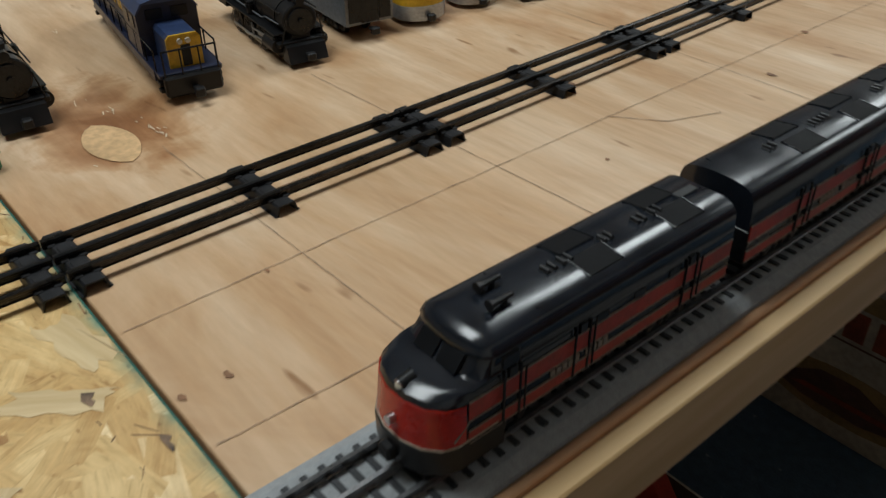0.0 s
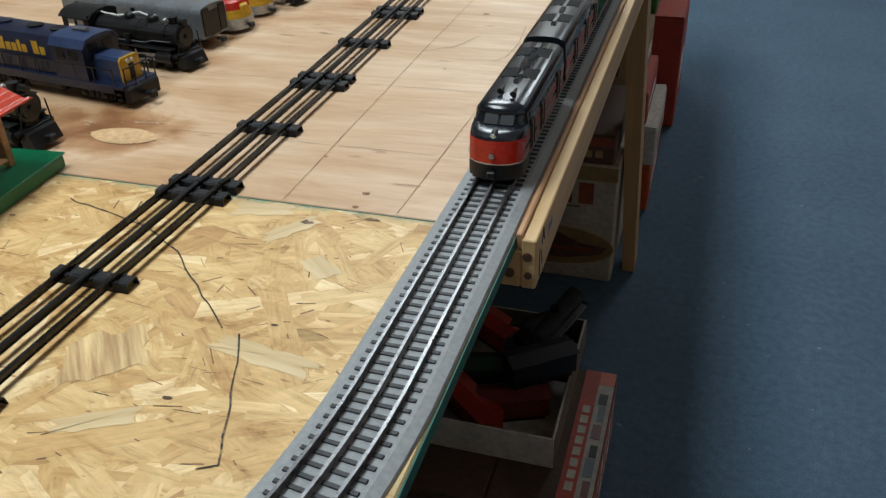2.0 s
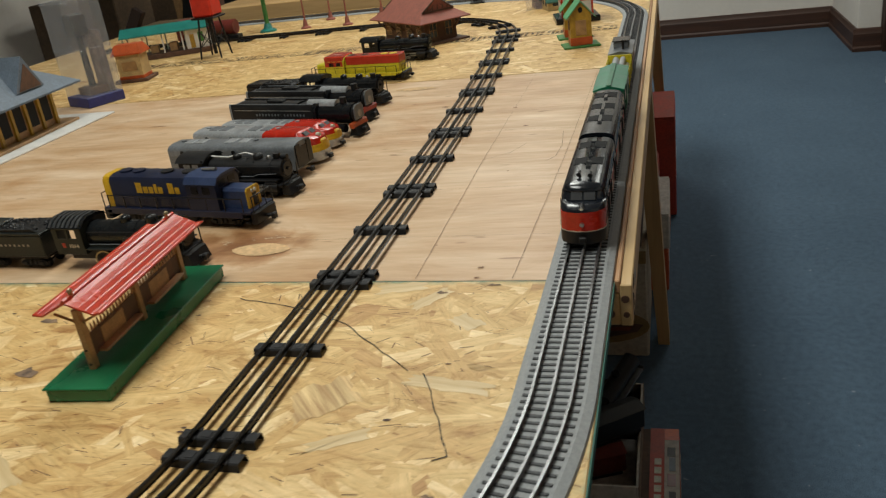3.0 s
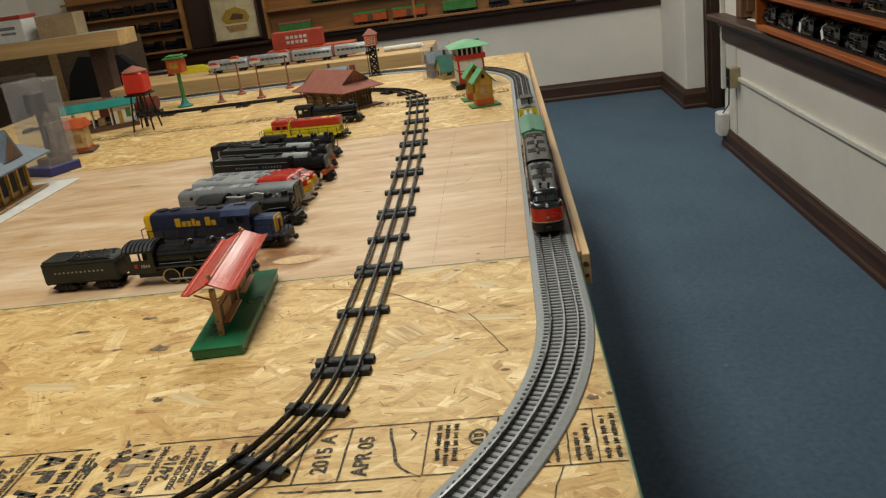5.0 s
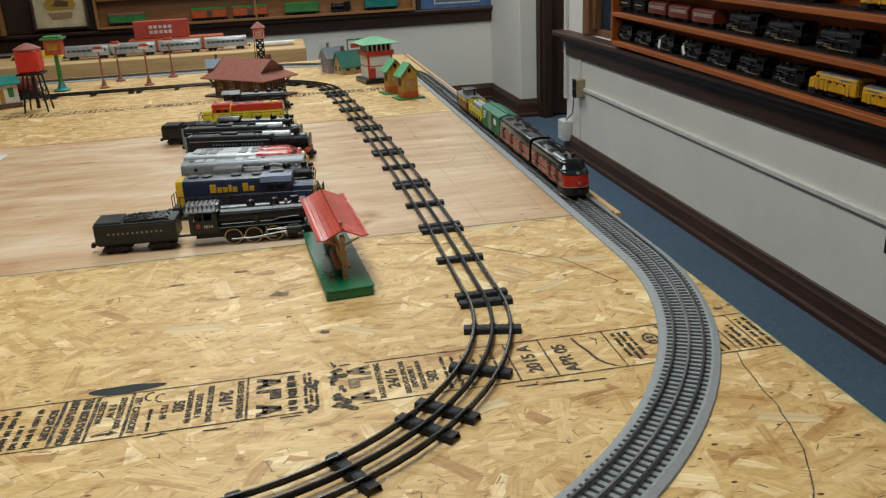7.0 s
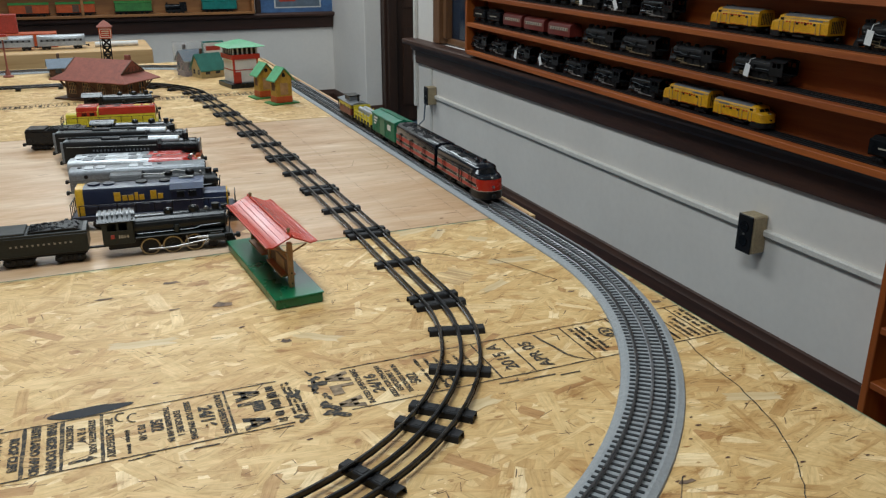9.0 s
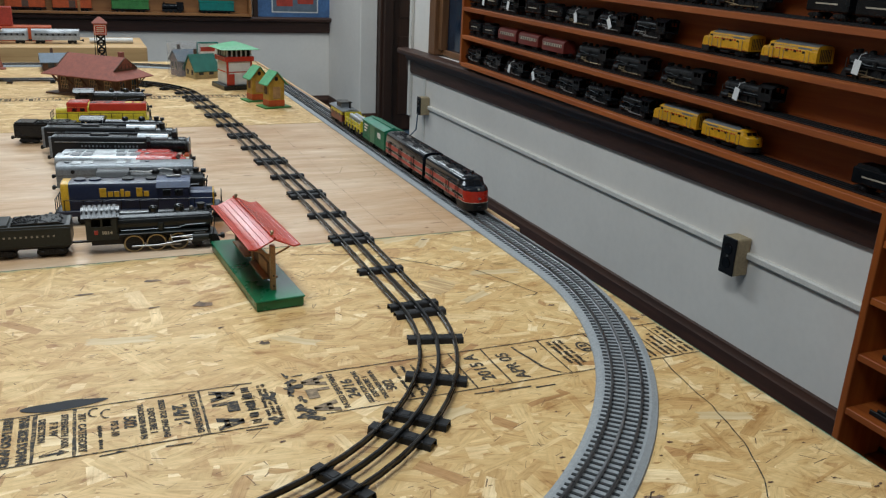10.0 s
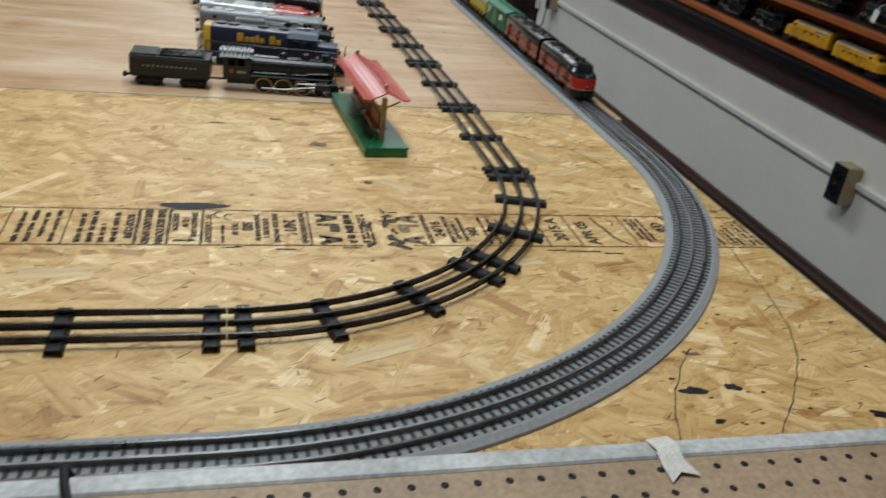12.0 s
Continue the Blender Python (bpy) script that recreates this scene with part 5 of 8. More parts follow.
def hood_diesel(name, label, hood, cab, ends, frame, L=.275, hw=.0205):
    """Road switcher: long hood, cab, short hood, walkway with railings."""
    o = thing(name, label, "toy locomotive", group="parked locomotives")
    f, b, w = L / 2, -L / 2, .031
    part("frame", Geo().box(b + .006, f - .006, -w, w, .024, .029, .001), frame, o)
    for s in (-1, 1):
        part("side_sill", Geo().box(b + .02, f - .02, *sorted((s * (w - .001), s * (w + .001))), .0185, .029, .0006), frame, o)
        part("pilot", Geo().box(*sorted((s * (f - .010), s * f)), -.028, .028, .007, .027, .002), BLACKSAT, o)
        part("step", Geo().box(*sorted((s * (f - .018), s * (f - .010))), -w, w, .010, .013).box(*sorted((s * (f - .018), s * (f - .010))), -w, w, .017, .0195), BLACKSAT, o)
        coupler(o, s * f, s)
    prof = [(-hw, .029), (-hw, .072), (-hw * .85, .078), (-hw * .5, .0805), (hw * .5, .0805), (hw * .85, .078), (hw, .072), (hw, .029)]
    part("long_hood", Geo().prism(prof, 0, b + .016, .031), hood, o)
    part("hood_end", Geo().prism([(y * 1.02, z * 1.004) for y, z in prof], 0, b + .0135, b + .026), ends, o)
    cw = .0305
    cp = [(-cw, .029), (-cw, .071), (-cw * .8, .0795), (-cw * .35, .0820), (cw * .35, .0820), (cw * .8, .0795), (cw, .071), (cw, .029)]
    part("cab", Geo().prism(cp, 0, .031, .084), cab, o)
    part("cab_roof", Geo().prism([(-cw - .001, .0705), (-cw * .8, .0805), (-cw * .35, .0832), (cw * .35, .0832), (cw * .8, .0805), (cw + .001, .0705), (cw, .070), (cw * .75, .079), (-cw * .75, .079), (-cw, .070)], 0, .029, .087), BLUE if cab is NAVY else hood, o)
    nw = .0165
    sp = [(-nw, .029), (-nw, .056), (-nw * .8, .060), (nw * .8, .060), (nw, .056), (nw, .029)]
    part("short_hood", Geo().prism(sp, 0, .084, f - .018), cab if cab is not NAVY else BLUE, o)
    part("nose_panel", Geo().prism([(y * 1.01, z) for y, z in sp], 0, f - .018, f - .0155), ends, o, "yellow nose panel" if ends is YELLOW else "")
    if ends is YELLOW:
        part("nose_door", Geo().box(f - .0156, f - .0148, -.0035, .0055, .030, .050, .0003), BLACKSAT, o, "dark nose door")
        for y in (-.004, .004):
            part("headlamp", Geo().cyl((f - .0156, y, .054), (f - .0135, y, .054), .0026, 12), LAMPGLASS, o)
    for s in (-1, 1):
        part("cab_window", Geo().box(.040, .053, *sorted((s * cw, s * (cw + .0007))), .055, .067, .0008), LOCOGLASS, o)
        part("cab_window", Geo().box(.060, .074, *sorted((s * cw, s * (cw + .0007))), .055, .067, .0008), LOCOGLASS, o)
        part("front_window", Geo().box(.0838, .0847, *sorted((s * .004, s * .021)), .063, .0735, .0004), LOCOGLASS, o)
        g = Geo()
        n = 9
        for k in range(n):
            x = b + .018 + k * (L - .036) / (n - 1)
            g.cyl((x, s * (w - .001), .027), (x, s * (w - .001), .050), .0009, 6)
        g.cyl((b + .018, s * (w - .001), .049), (f - .018, s * (w - .001), .049), .0009, 6)
        part("handrail", g, GREYLOCO if cab is NAVY else BLACKSAT, o)
        for k in range(7):
            x = b + .03 + k * .022
            part("hood_door", Geo().box(x, x + .016, *sorted((s * hw, s * (hw + .0006))), .034, .046, .0004), hood, o)
        truck(o, s * .082)
    for q in (-1, 1):
        g = Geo()
        for y in (-.026, -.009, .009, .026):
            g.cyl((q * (f - .003), y, .024), (q * (f - .003), y, .052), .0009, 6)
        g.cyl((q * (f - .003), -.026, .051), (q * (f - .003), .026, .051), .0009, 6)
        part("end_railing", g, BLACKSAT, o)
    for x in (-.10, -.075, -.02, .02):
        part("fan", Geo().cyl((x, 0, .080), (x, 0, .0832), .0105, 16), BLACKSAT if x > -.05 else hood, o)
    part("horn", Geo().cyl((.045, 0, .0850), (.07, 0, .0856), .0018, 8, .0032), STEEL, o)
    part("fuel_tank", Geo().box(-.032, .032, -.027, .027, .007, .024, .004), BLACKSAT, o)
    return o


def steam(name, label, boiler=BLACK, cab=BLACK, drivers=3, L=.215, tender=True, tmat=None, rims=BLACKSAT, group="parked locomotives", plates=True, rods=STEEL, number=None, smokebox=None):
    """Steam locomotive with tender behind it; locomotive front at x = 0."""
    o = thing(name, label, "toy steam locomotive", group=group)
    R, zc = .0195, .050
    xb, xc = -.010, -L + .052
    rings = []
    for x, r in ((-L + .05, R * 1.05), (-.075, R * 1.02), (-.045, R), (xb, R), (xb + .001, R * .93)):
        rings.append([(x, r * math.sin(2 * math.pi * i / 20), zc + r * math.cos(2 * math.pi * i / 20)) for i in range(20)])
    part("boiler", Geo().loft(rings), boiler, o)
    part("smokebox_door", Geo().cyl((xb, 0, zc), (xb + .0035, 0, zc), R * .72, 18).cyl((xb + .003, 0, zc), (xb + .006, 0, zc), .003, 10), smokebox or GREYLOCO, o)
    part("headlamp", Geo().cyl((xb - .004, 0, zc + R + .003), (xb + .006, 0, zc + R + .003), .0048, 12), boiler, o)
    part("chimney", Geo().cyl((xb - .013, 0, zc + R - .003), (xb - .013, 0, zc + R + .010), .0055, 14, .0068), BLACKSAT, o)
    for x, r, h in ((-.058, .0085, .011), (-.098, .0078, .010)):
        part("dome", Geo().cyl((x, 0, zc + R - .005), (x, 0, zc + R + h * .45), r, 14).dome((x, 0, zc + R + h * .45), r, h * .5, 14), boiler, o)
    part("bell", Geo().dome((-.038, 0, zc + R), .004, .006, 10).cyl((-.038, -.004, zc + R - .002), (-.038, -.004, zc + R + .005), .0008, 6), STEEL, o)
    for s in (-1, 1):
        part("handrail", Geo().cyl((xb - .002, s * (R + .001), zc + .010), (xc, s * (R + .002), zc + .010), .0008, 6), BLACKSAT, o)
        part("running_board", Geo().box(xc, xb - .004, *sorted((s * (R - .004), s * .029)), .034, .0362, .0006), cab, o)
        part("cylinder", Geo().cyl((-.040, s * .0245, .0215), (-.014, s * .0245, .0215), .0082, 14).box(-.038, -.016, *sorted((s * .0185, s * .029)), .0235, .033, .002), cab, o)
        part("pipe", Geo().tube([(xb - .008, s * (R + .0012), zc - .004), (-.05, s * (R + .002), zc - .005), (-.06, s * (R + .002), zc - .009), (xc + .004, s * (R + .003), zc - .009)], .0009), GREYBODY, o)
        part("pump", Geo().cyl((-.088, s * (R + .003), zc - .012), (-.088, s * (R + .003), zc + .002), .0042, 10).cyl((-.088, s * (R + .003), zc - .003), (-.088, s * (R + .003), zc - .001), .0052, 10), cab, o)
        part("sand_pipe", Geo().cyl((-.060, s * .012, zc + R - .002), (-.064, s * (R + .002), zc - .006), .0008, 5), boiler, o)
    # bands round the boiler
    for x in (-.03, -.078, -.118):
        part("boiler_band", Geo().cyl((x, 0, zc), (x + .0018, 0, zc), R * 1.055, 20), boiler, o)
    # cab
    cw = .0285
    x0, x1 = -L + .004, -L + .052
    g = Geo()
    for s in (-1, 1):
        y0, y1 = sorted((s * cw, s * (cw - .0018)))
        g.box(x0, x1, y0, y1, .030, .052).box(x0, x0 + .008, y0, y1, .052, .068).box(x1 - .010, x1, y0, y1, .052, .068).box(x0, x1, y0, y1, .066, .070).box((x0 + x1) / 2 - .002, (x0 + x1) / 2 + .001, y0, y1, .052, .067)
    g.box(x1 - .002, x1, -cw, cw, .034, .074)
    part("cab", g, cab, o)
    part("cab_roof", Geo().prism([(-cw - .0015, .069), (-cw * .75, .0765), (-cw * .35, .0805), (cw * .35, .0805), (cw * .75, .0765), (cw + .0015, .069), (cw * .7, .0745), (-cw * .7, .0745)], 0, x0 - .006, x1 + .003), GREYLOCO if boiler is GREYLOCO else cab, o)
    part("cab_floor", Geo().box(x0, x1, -cw, cw, .027, .031, .0006), cab, o)
    part("frame", Geo().box(-L + .01, -.010, -.011, .011, .012, .034, .001), BLACKSAT, o)
    part("pilot", Geo().prism([(-.010, .026), (.000, .024), (.006, .006), (-.012, .006)], 1, -.022, .022).box(-.014, -.006, -.028, .028, .022, .028, .001), BLACKSAT, o)
    coupler(o, -.002, 1)
    for s in (-1, 1):
        part("pilot_stay", Geo().cyl((-.006, s * .024, .027), (-.002, s * .018, .055), .0009, 6), BLACKSAT, o)
    # driving wheels and rods
    r = .0155
    xs = [-.062 - i * (2 * r + .0035) for i in range(drivers)]
    for x in xs:
        g = Geo()
        for s in (-1, 1):
            g.cyl((x, s * .0185, r), (x, s * .0225, r), r * .84, 20)
            g.cyl((x, s * .0165, r), (x, s * .0185, r), r * 1.06, 20)
        g.cyl((x, -.02, r), (x, .02, r), .003, 8)
        dw = part("driver", g, BLACKSAT, o)
        for s in (-1, 1):
            ring = Geo()
            for i in range(24):
                a, b2 = 2 * math.pi * i / 24, 2 * math.pi * (i + 1) / 24
                ring.add([(x + q * math.cos(t), s * .0231, r + q * math.sin(t)) for q, t in ((r * .86, a), (r * 1.0, a), (r * 1.0, b2), (r * .86, b2))], [(0, 1, 2, 3)])
            part("rim", ring, rims, dw)
            sp = Geo()
            for i in range(10):
                t = 2 * math.pi * i / 10
                sp.cyl((x, s * .0226, r), (x + r * .85 * math.cos(t), s * .0226, r + r * .85 * math.sin(t)), .0009, 4)
            part("spoke_ring", sp, BLACKSAT, dw)
    for s in (-1, 1):
        ya, yb = sorted((s * .0245, s * .0265))
        part("side_rod", Geo().box(xs[-1] - .004, xs[0] + .004, ya, yb, r - .0065, r - .003, .0008), rods, o)
        part("main_rod", Geo().cyl((xs[min(1, drivers - 1)], s * .0278, r - .004), (-.035, s * .0278, .0205), .0015, 6).box(-.058, -.036, *sorted((s * .0262, s * .0292)), .0225, .0255, .0006).box(-.058, -.036, *sorted((s * .0262, s * .0292)), .0165, .019, .0006), rods, o)
        part("valve_gear", Geo().cyl((-.036, s * .0282, .0275), (xs[0] - .012, s * .0282, .0245), .0011, 6).cyl((xs[0] - .012, s * .0282, .031), (xs[0] - .010, s * .0282, .014), .0012, 6), rods, o)
    part("pony_wheelset", wheelset(-.032, .0075, .017), BLACKSAT, o)
    if number and plates:
        for s, rz in ((-1, 0), (1, 180)):
            me = text_mesh(number, .0082, 0, .0003)
            me.materials.clear()
            me.materials.append(CREAM)
            t = part("number", me, None, o)
            t.matrix_local = pose((x0 + x1) / 2 + .007, s * (cw + .0003), .0405, 90, 0, rz)
            part("badge", Geo().box(x0 + .012, x0 + .0175, *sorted((s * cw, s * (cw + .0006))), .038, .0455, .001), DULLRED, o)
    if tender:
        tm = tmat or cab
        t0, t1 = -L - .152, -L - .018
        part("tender_body", Geo().box(t0, t1, -.029, .029, .022, .056, .0012), tm, o)
        part("tender_rim", Geo().box(t0, t1, -.029, .029, .056, .060, .0008), tm, o)
        part("tender_deck", Geo().box(t0 + .002, t0 + .045, -.027, .027, .058, .064, .001), tm, o)
        cg = Geo()
        rr = random.Random(len(name) + drivers)
        cg.prism([(t0 + .045, .058), (t0 + .052, .063), (t1 - .018, .065), (t1 - .004, .059)], 1, -.024, .024)
        for k in range(90):
            q, y = rr.uniform(t0 + .05, t1 - .012), rr.uniform(-.022, .022)
            s = rr.uniform(.0012, .0026)
            cg.box(-s, s, -s, s, -s, s, s * .4, pose(q, y, .0635, rr.uniform(0, 90), rr.uniform(0, 90), rr.uniform(0, 90)))
        part("coal", cg, BLACKSAT, o, "black coal load")
        part("tender_frame", Geo().box(t0 + .003, t1 - .003, -.024, .024, .017, .022, .0008), BLACKSAT, o)
        part("drawbar", Geo().box(t1 - .004, -L + .012, -.003, .003, .016, .019), BLACKSAT, o)
        truck(o, t0 + .030, wheels=(-.014, .014), r=.008)
        truck(o, t1 - .030, wheels=(-.014, .014), r=.008)
        coupler(o, t0, -1)
    return o


def park(ob, x, y, yaw=0.0, stretch=1.0, high=.83):
    ob.matrix_world = pose(x, y, .0005, 0, 0, yaw) @ Matrix.Diagonal((stretch, .92, high, 1))
    return ob


tender_engine = steam("steam_locomotive", "dark green-black toy steam locomotive with coal tender", GREYLOCO, paint("engine_green_black", (.020, .023, .021), .38, scale=30), 3, .205, rims=BRASS, number="1014")
for i in range(12):
    for s in (-1, 1):
        x = -.205 - .130 + i * .0078
        part("lettering_block", Geo().box(x, x + .0030, *sorted((s * .029, s * .0294)), .0392, .0425), DULLCREAM, tender_engine)
for k in range(7):
    x = -.204 + k * .0074
    part("roof_rib", Geo().prism([(-.0295, .0703), (-.0214, .0777), (-.0100, .0818), (.0100, .0818), (.0214, .0777), (.0295, .0703), (.0200, .0755), (-.0200, .0755)], 0, x, x + .0042), RIBGREY, tender_engine)
park(tender_engine, -.249, .051, -3.5, 1.0, .90)
blue_switcher = hood_diesel("road_switcher", "navy blue toy road switcher with yellow ends", NAVY, NAVY, YELLOW, NAVY, .285, .0262)
for x, w, h in ((-.066, .0125, .017), (-.0525, .0095, .0105), (-.042, .0095, .0105), (-.0315, .0065, .015), (-.024, .0095, .0105), (-.005, .0115, .017), (.0075, .0095, .0105)):
    for s in (-1, 1):
        part("lettering_block", Geo().box(x, x + w * .9, *sorted((s * .0262, s * .0269)), .0535, .0535 + h, .0003), YELLOW, blue_switcher)
park(blue_switcher, -.356, .212, -9, 1, .95)
st2 = steam("steam_locomotive", "dark grey toy steam locomotive with white wire on top", BLACKSAT, BLACKSAT, 3, .20, tender=False)
part("wire", Geo().tube([(-.16, .004, .073), (-.13, -.01, .076), (-.11, -.008, .074), (-.085, .006, .078), (-.07, .004, .075), (-.055, .0, .072)], .0016), WHITE, st2, "loose white wire")
park(st2, -.224, .312, -8, 1, .84)


def cab_unit(name, label, nose):
    """Silver streamlined unit with a red and yellow nose, or a plain grey car body."""
    o = thing(name, label, "toy locomotive", group="parked locomotives")
    L, w = .29, .0305
    f, b = L / 2, -L / 2
    skin = SILVER if nose else GREYBODY
    rings = []
    xs = (b, b + .003, f - (.09 if nose else .003), f - (.085 if nose else 0))
    sec = [(-w, .020), (-w, .060), (-w * .96, .0655), (-w * .86, .069), (-w * .6, .0712), (-w * .25, .0722), (w * .25, .0722), (w * .6, .0712), (w * .86, .069), (w * .96, .0655), (w, .060), (w, .020)]
    for x in xs:
        rings.append([(x, y * (.97 if x == b else 1), z) for y, z in sec])
    part("car_body", Geo().loft(rings), skin, o)
    if nose:
        part("red_front", Geo().loft([[(x, y * 1.012, .020 + (z - .020) * k) for y, z in sec] for x, k in ((f - .120, 1.006), (f - .045, 1.006))]), RED, o, "red painted front half")
        lev = [(.008, f, f - .05, .027, .02), (.022, f + .001, f - .05, w, .024), (.044, f - .002, f - .05, w, .024), (.056, f - .006, f - .05, w, .024), (.0605, f - .018, f - .05, w * .98, .02), (.0615, f - .028, f - .05, w * .96, .014), (.0690, f - .036, f - .052, w * .84, .01), (.0722, f - .041, f - .054, w * .5, .008)]
        part("nose", stack(lev), RED, o)
        part("nose_stripe", stack([(.0276, f + .0012, f - .035, w + .0007, .024), (.0430, f - .0006, f - .035, w + .0007, .024)]), YELLOW, o, "yellow nose stripe")
        part("nose_skirt", stack([(.0075, f + .0012, f - .048, w + .0003, .024), (.0200, f + .0022, f - .048, w + .0010, .024), (.0275, f + .0022, f - .048, w + .0010, .024)]), SILVER, o, "silver lower nose")
        part("nose_crest", Geo().box(f - .010, f - .0005, -.009, .009, .040, .052, .003), YELLOW, o)
        part("headlamp", Geo().cyl((f - .016, 0, .060), (f - .009, 0, .060), .0045, 12), LAMPGLASS, o)
        for s in (-1, 1):
            part("windshield", Geo().prism([(f - .028, .0618), (f - .0350, .0688), (f - .038, .0688), (f - .032, .0618)], 1, *sorted((s * .003, s * .017))), LOCOGLASS, o)
        coupler(o, f - .005, 1)
    else:
        part("end_frame", Geo().box(f, f + .002, -w + .004, -.012, .024, .068).box(f, f + .002, .012, w - .004, .024, .068).box(f, f + .0012, -.011, .011, .022, .062), GREYLOCO, o)
        coupler(o, f, 1)
    for s in (-1, 1):
        g = Geo()
        for k in range(5):
            g.box(b + .003, f - .09, *sorted((s * w, s * (w + .0007))), .026 + k * .006, .0285 + k * .006)
        part("fluting", g, skin, o)
        for x in (-.11, -.05, .01):
            part("porthole", Geo().cyl((x, s * w, .058), (x, s * (w + .0008), .058), .0045, 12), LOCOGLASS, o)
        truck(o, s * .088)
    for x in (-.105, -.08, -.01, .02):
        part("roof_panel", Geo().box(x - .010, x + .010, -.013, .013, .0705, .0737, .0008), GREYBODY if nose else SILVER, o)
    for x in (-.125, .045):
        part("roof_vent", Geo().cyl((x, 0, .0718), (x, 0, .0748), .005, 12), skin, o)
    part("underframe", Geo().box(b + .01, f - .05, -.02, .02, .013, .021, .001), BLACKSAT, o)
    coupler(o, b, -1)
    return o


park(cab_unit("streamlined_car", "plain grey streamlined toy booster with flat ends", False), -.369, .418, -7, .88, .84)
f3 = cab_unit("streamlined_locomotive", "silver toy diesel with red and yellow nose", True)
park(f3, -.365, .500, -11, .93, .80)
copy_thing(f3, pose(-.363, .581, .0005, 0, 0, -11) @ Matrix.Diagonal((.93, .92, .82, 1)))


def skirted_engine(label, front, L=.29):
    """Long black engine with a high slab-sided casing and bright pipes on top."""
    o = thing("steam_locomotive", label, "toy steam locomotive", group="parked locomotives")
    w = .029
    sec = [(-w, .020), (-w, .064), (-w * .97, .068), (-w * .9, .070), (-w * .84, .070), (-w * .80, .066), (w * .80, .066), (w * .84, .070), (w * .9, .070), (w * .97, .068), (w, .064), (w, .020)]
    part("casing", Geo().prism(sec, 0, -L, -.085), BLACKSAT, o)
    part("deck", Geo().prism([(-w * .78, .064), (-w * .5, .0685), (0, .0705), (w * .5, .0685), (w * .78, .064)], 0, -L + .012, -.13), BLACKSAT, o)
    part("cab_front", Geo().prism([(-w * .96, .022), (-w * .96, .060), (-w * .6, .070), (w * .6, .070), (w * .96, .060), (w * .96, .022)], 0, -.088, -.078), BLACK, o)
    part("rear_rim", Geo().prism([(y * 1.02, z * 1.005) for y, z in sec], 0, -L - .002, -L + .003), GREYBODY, o, "grey rear rim")
    part("boiler", Geo().cyl((-.080, 0, .045), (-.004, 0, .045), .0225, 20), BLACK, o)
    part("smokebox_door", Geo().cyl((-.004, 0, .047), (.002, 0, .047), .018, 18), BLACKSAT, o)
    part("smokebox_hub", Geo().cyl((.001, 0, .047), (.006, 0, .047), .007, 14), STEEL, o, "bright silver hub")
    part("front_beam", Geo().box(-.006, .004, -.028, .028, .020, .032, .002), front, o, "red front beam")
    part("top_casing", Geo().cyl((-.108, 0, .0625), (-.042, 0, .0625), .0125, 16), SILVER, o, "bright silver boiler top")
    part("front_plate", Geo().prism([(-.016, .036), (-.016, .060), (-.010, .066), (.010, .066), (.016, .060), (.016, .036)], 0, .0021, .0050), GREYBODY, o, "grey flat front plate")
    part("vent", Geo().box(-.21, -.17, -.008, .008, .069, .074, .0015), BLACKSAT, o)
    part("chimney", Geo().cyl((-.028, 0, .068), (-.028, 0, .080), .007, 12), BLACKSAT, o)
    for s in (-1, 1):
        part("pipe", Geo().cyl((-L + .02, s * .0255, .0705), (-.09, s * .0255, .0705), .0011, 6), GREYBODY, o)
        part("handrail", Geo().cyl((-L + .01, s * (w + .0015), .058), (-.088, s * (w + .0015), .058), .0008, 6), STEEL, o)
        for k in range(16):
            x = -.225 + k * .0078
            part("lettering_block", Geo().box(x, x + (.0035 if k != 8 else .0001), *sorted((s * w, s * (w + .0006))), .046, .0505), GREYBODY, o)
        part("side_rod", Geo().box(-.20, -.07, *sorted((s * .025, s * .027)), .010, .0135, .0008), STEEL, o)
        part("cylinder", Geo().cyl((-.045, s * .024, .021), (-.015, s * .024, .021), .0085, 14), BLACK, o)
    for k in range(5):
        x = -.075 - k * .034
        g = Geo()
        for s in (-1, 1):
            g.cyl((x, s * .018, .0155), (x, s * .023, .0155), .0145, 18)
        part("driver", g.cyl((x, -.02, .0155), (x, .02, .0155), .003, 8), BLACKSAT, o)
    part("pilot", Geo().prism([(-.004, .024), (.004, .022), (.010, .005), (-.010, .005)], 1, -.022, .022), BLACKSAT, o)
    truck(o, -L + .035)
    coupler(o, 0, 1)
    coupler(o, -L, -1)
    return o


park(skirted_engine("long black toy steam locomotive with red front beam", ORANGE), -.226, .628, -14, 1, .92)
park(skirted_engine("long black toy steam locomotive with silver top and front", DULLRED), -.243, .738, -14, 1, .92)
park(steam("steam_locomotive", "black toy steam locomotive beside the joint", GREYLOCO, BLACK, 4, .20), -.250, .866, -12)
yl = hood_diesel("road_switcher", "yellow toy diesel with a red roof", LEMON, LEMON, LEMON, LEMON, .27)
part("red_roof", Geo().box(-.124, .031, -.0220, .0220, .054, .0825, .003), ROOFRED, yl, "red roof")
part("red_cab", Geo().box(.0315, .088, -.0312, .0312, .052, .0870, .003), ROOFRED, yl, "red cab top")
park(yl, -.395, 1.125, 172, .95, .76)
park(steam("steam_locomotive", "dark grey toy steam locomotive near the depot", GREYLOCO, BLACKSAT, 3, .20, tender=False), -.262, 1.335, -6)

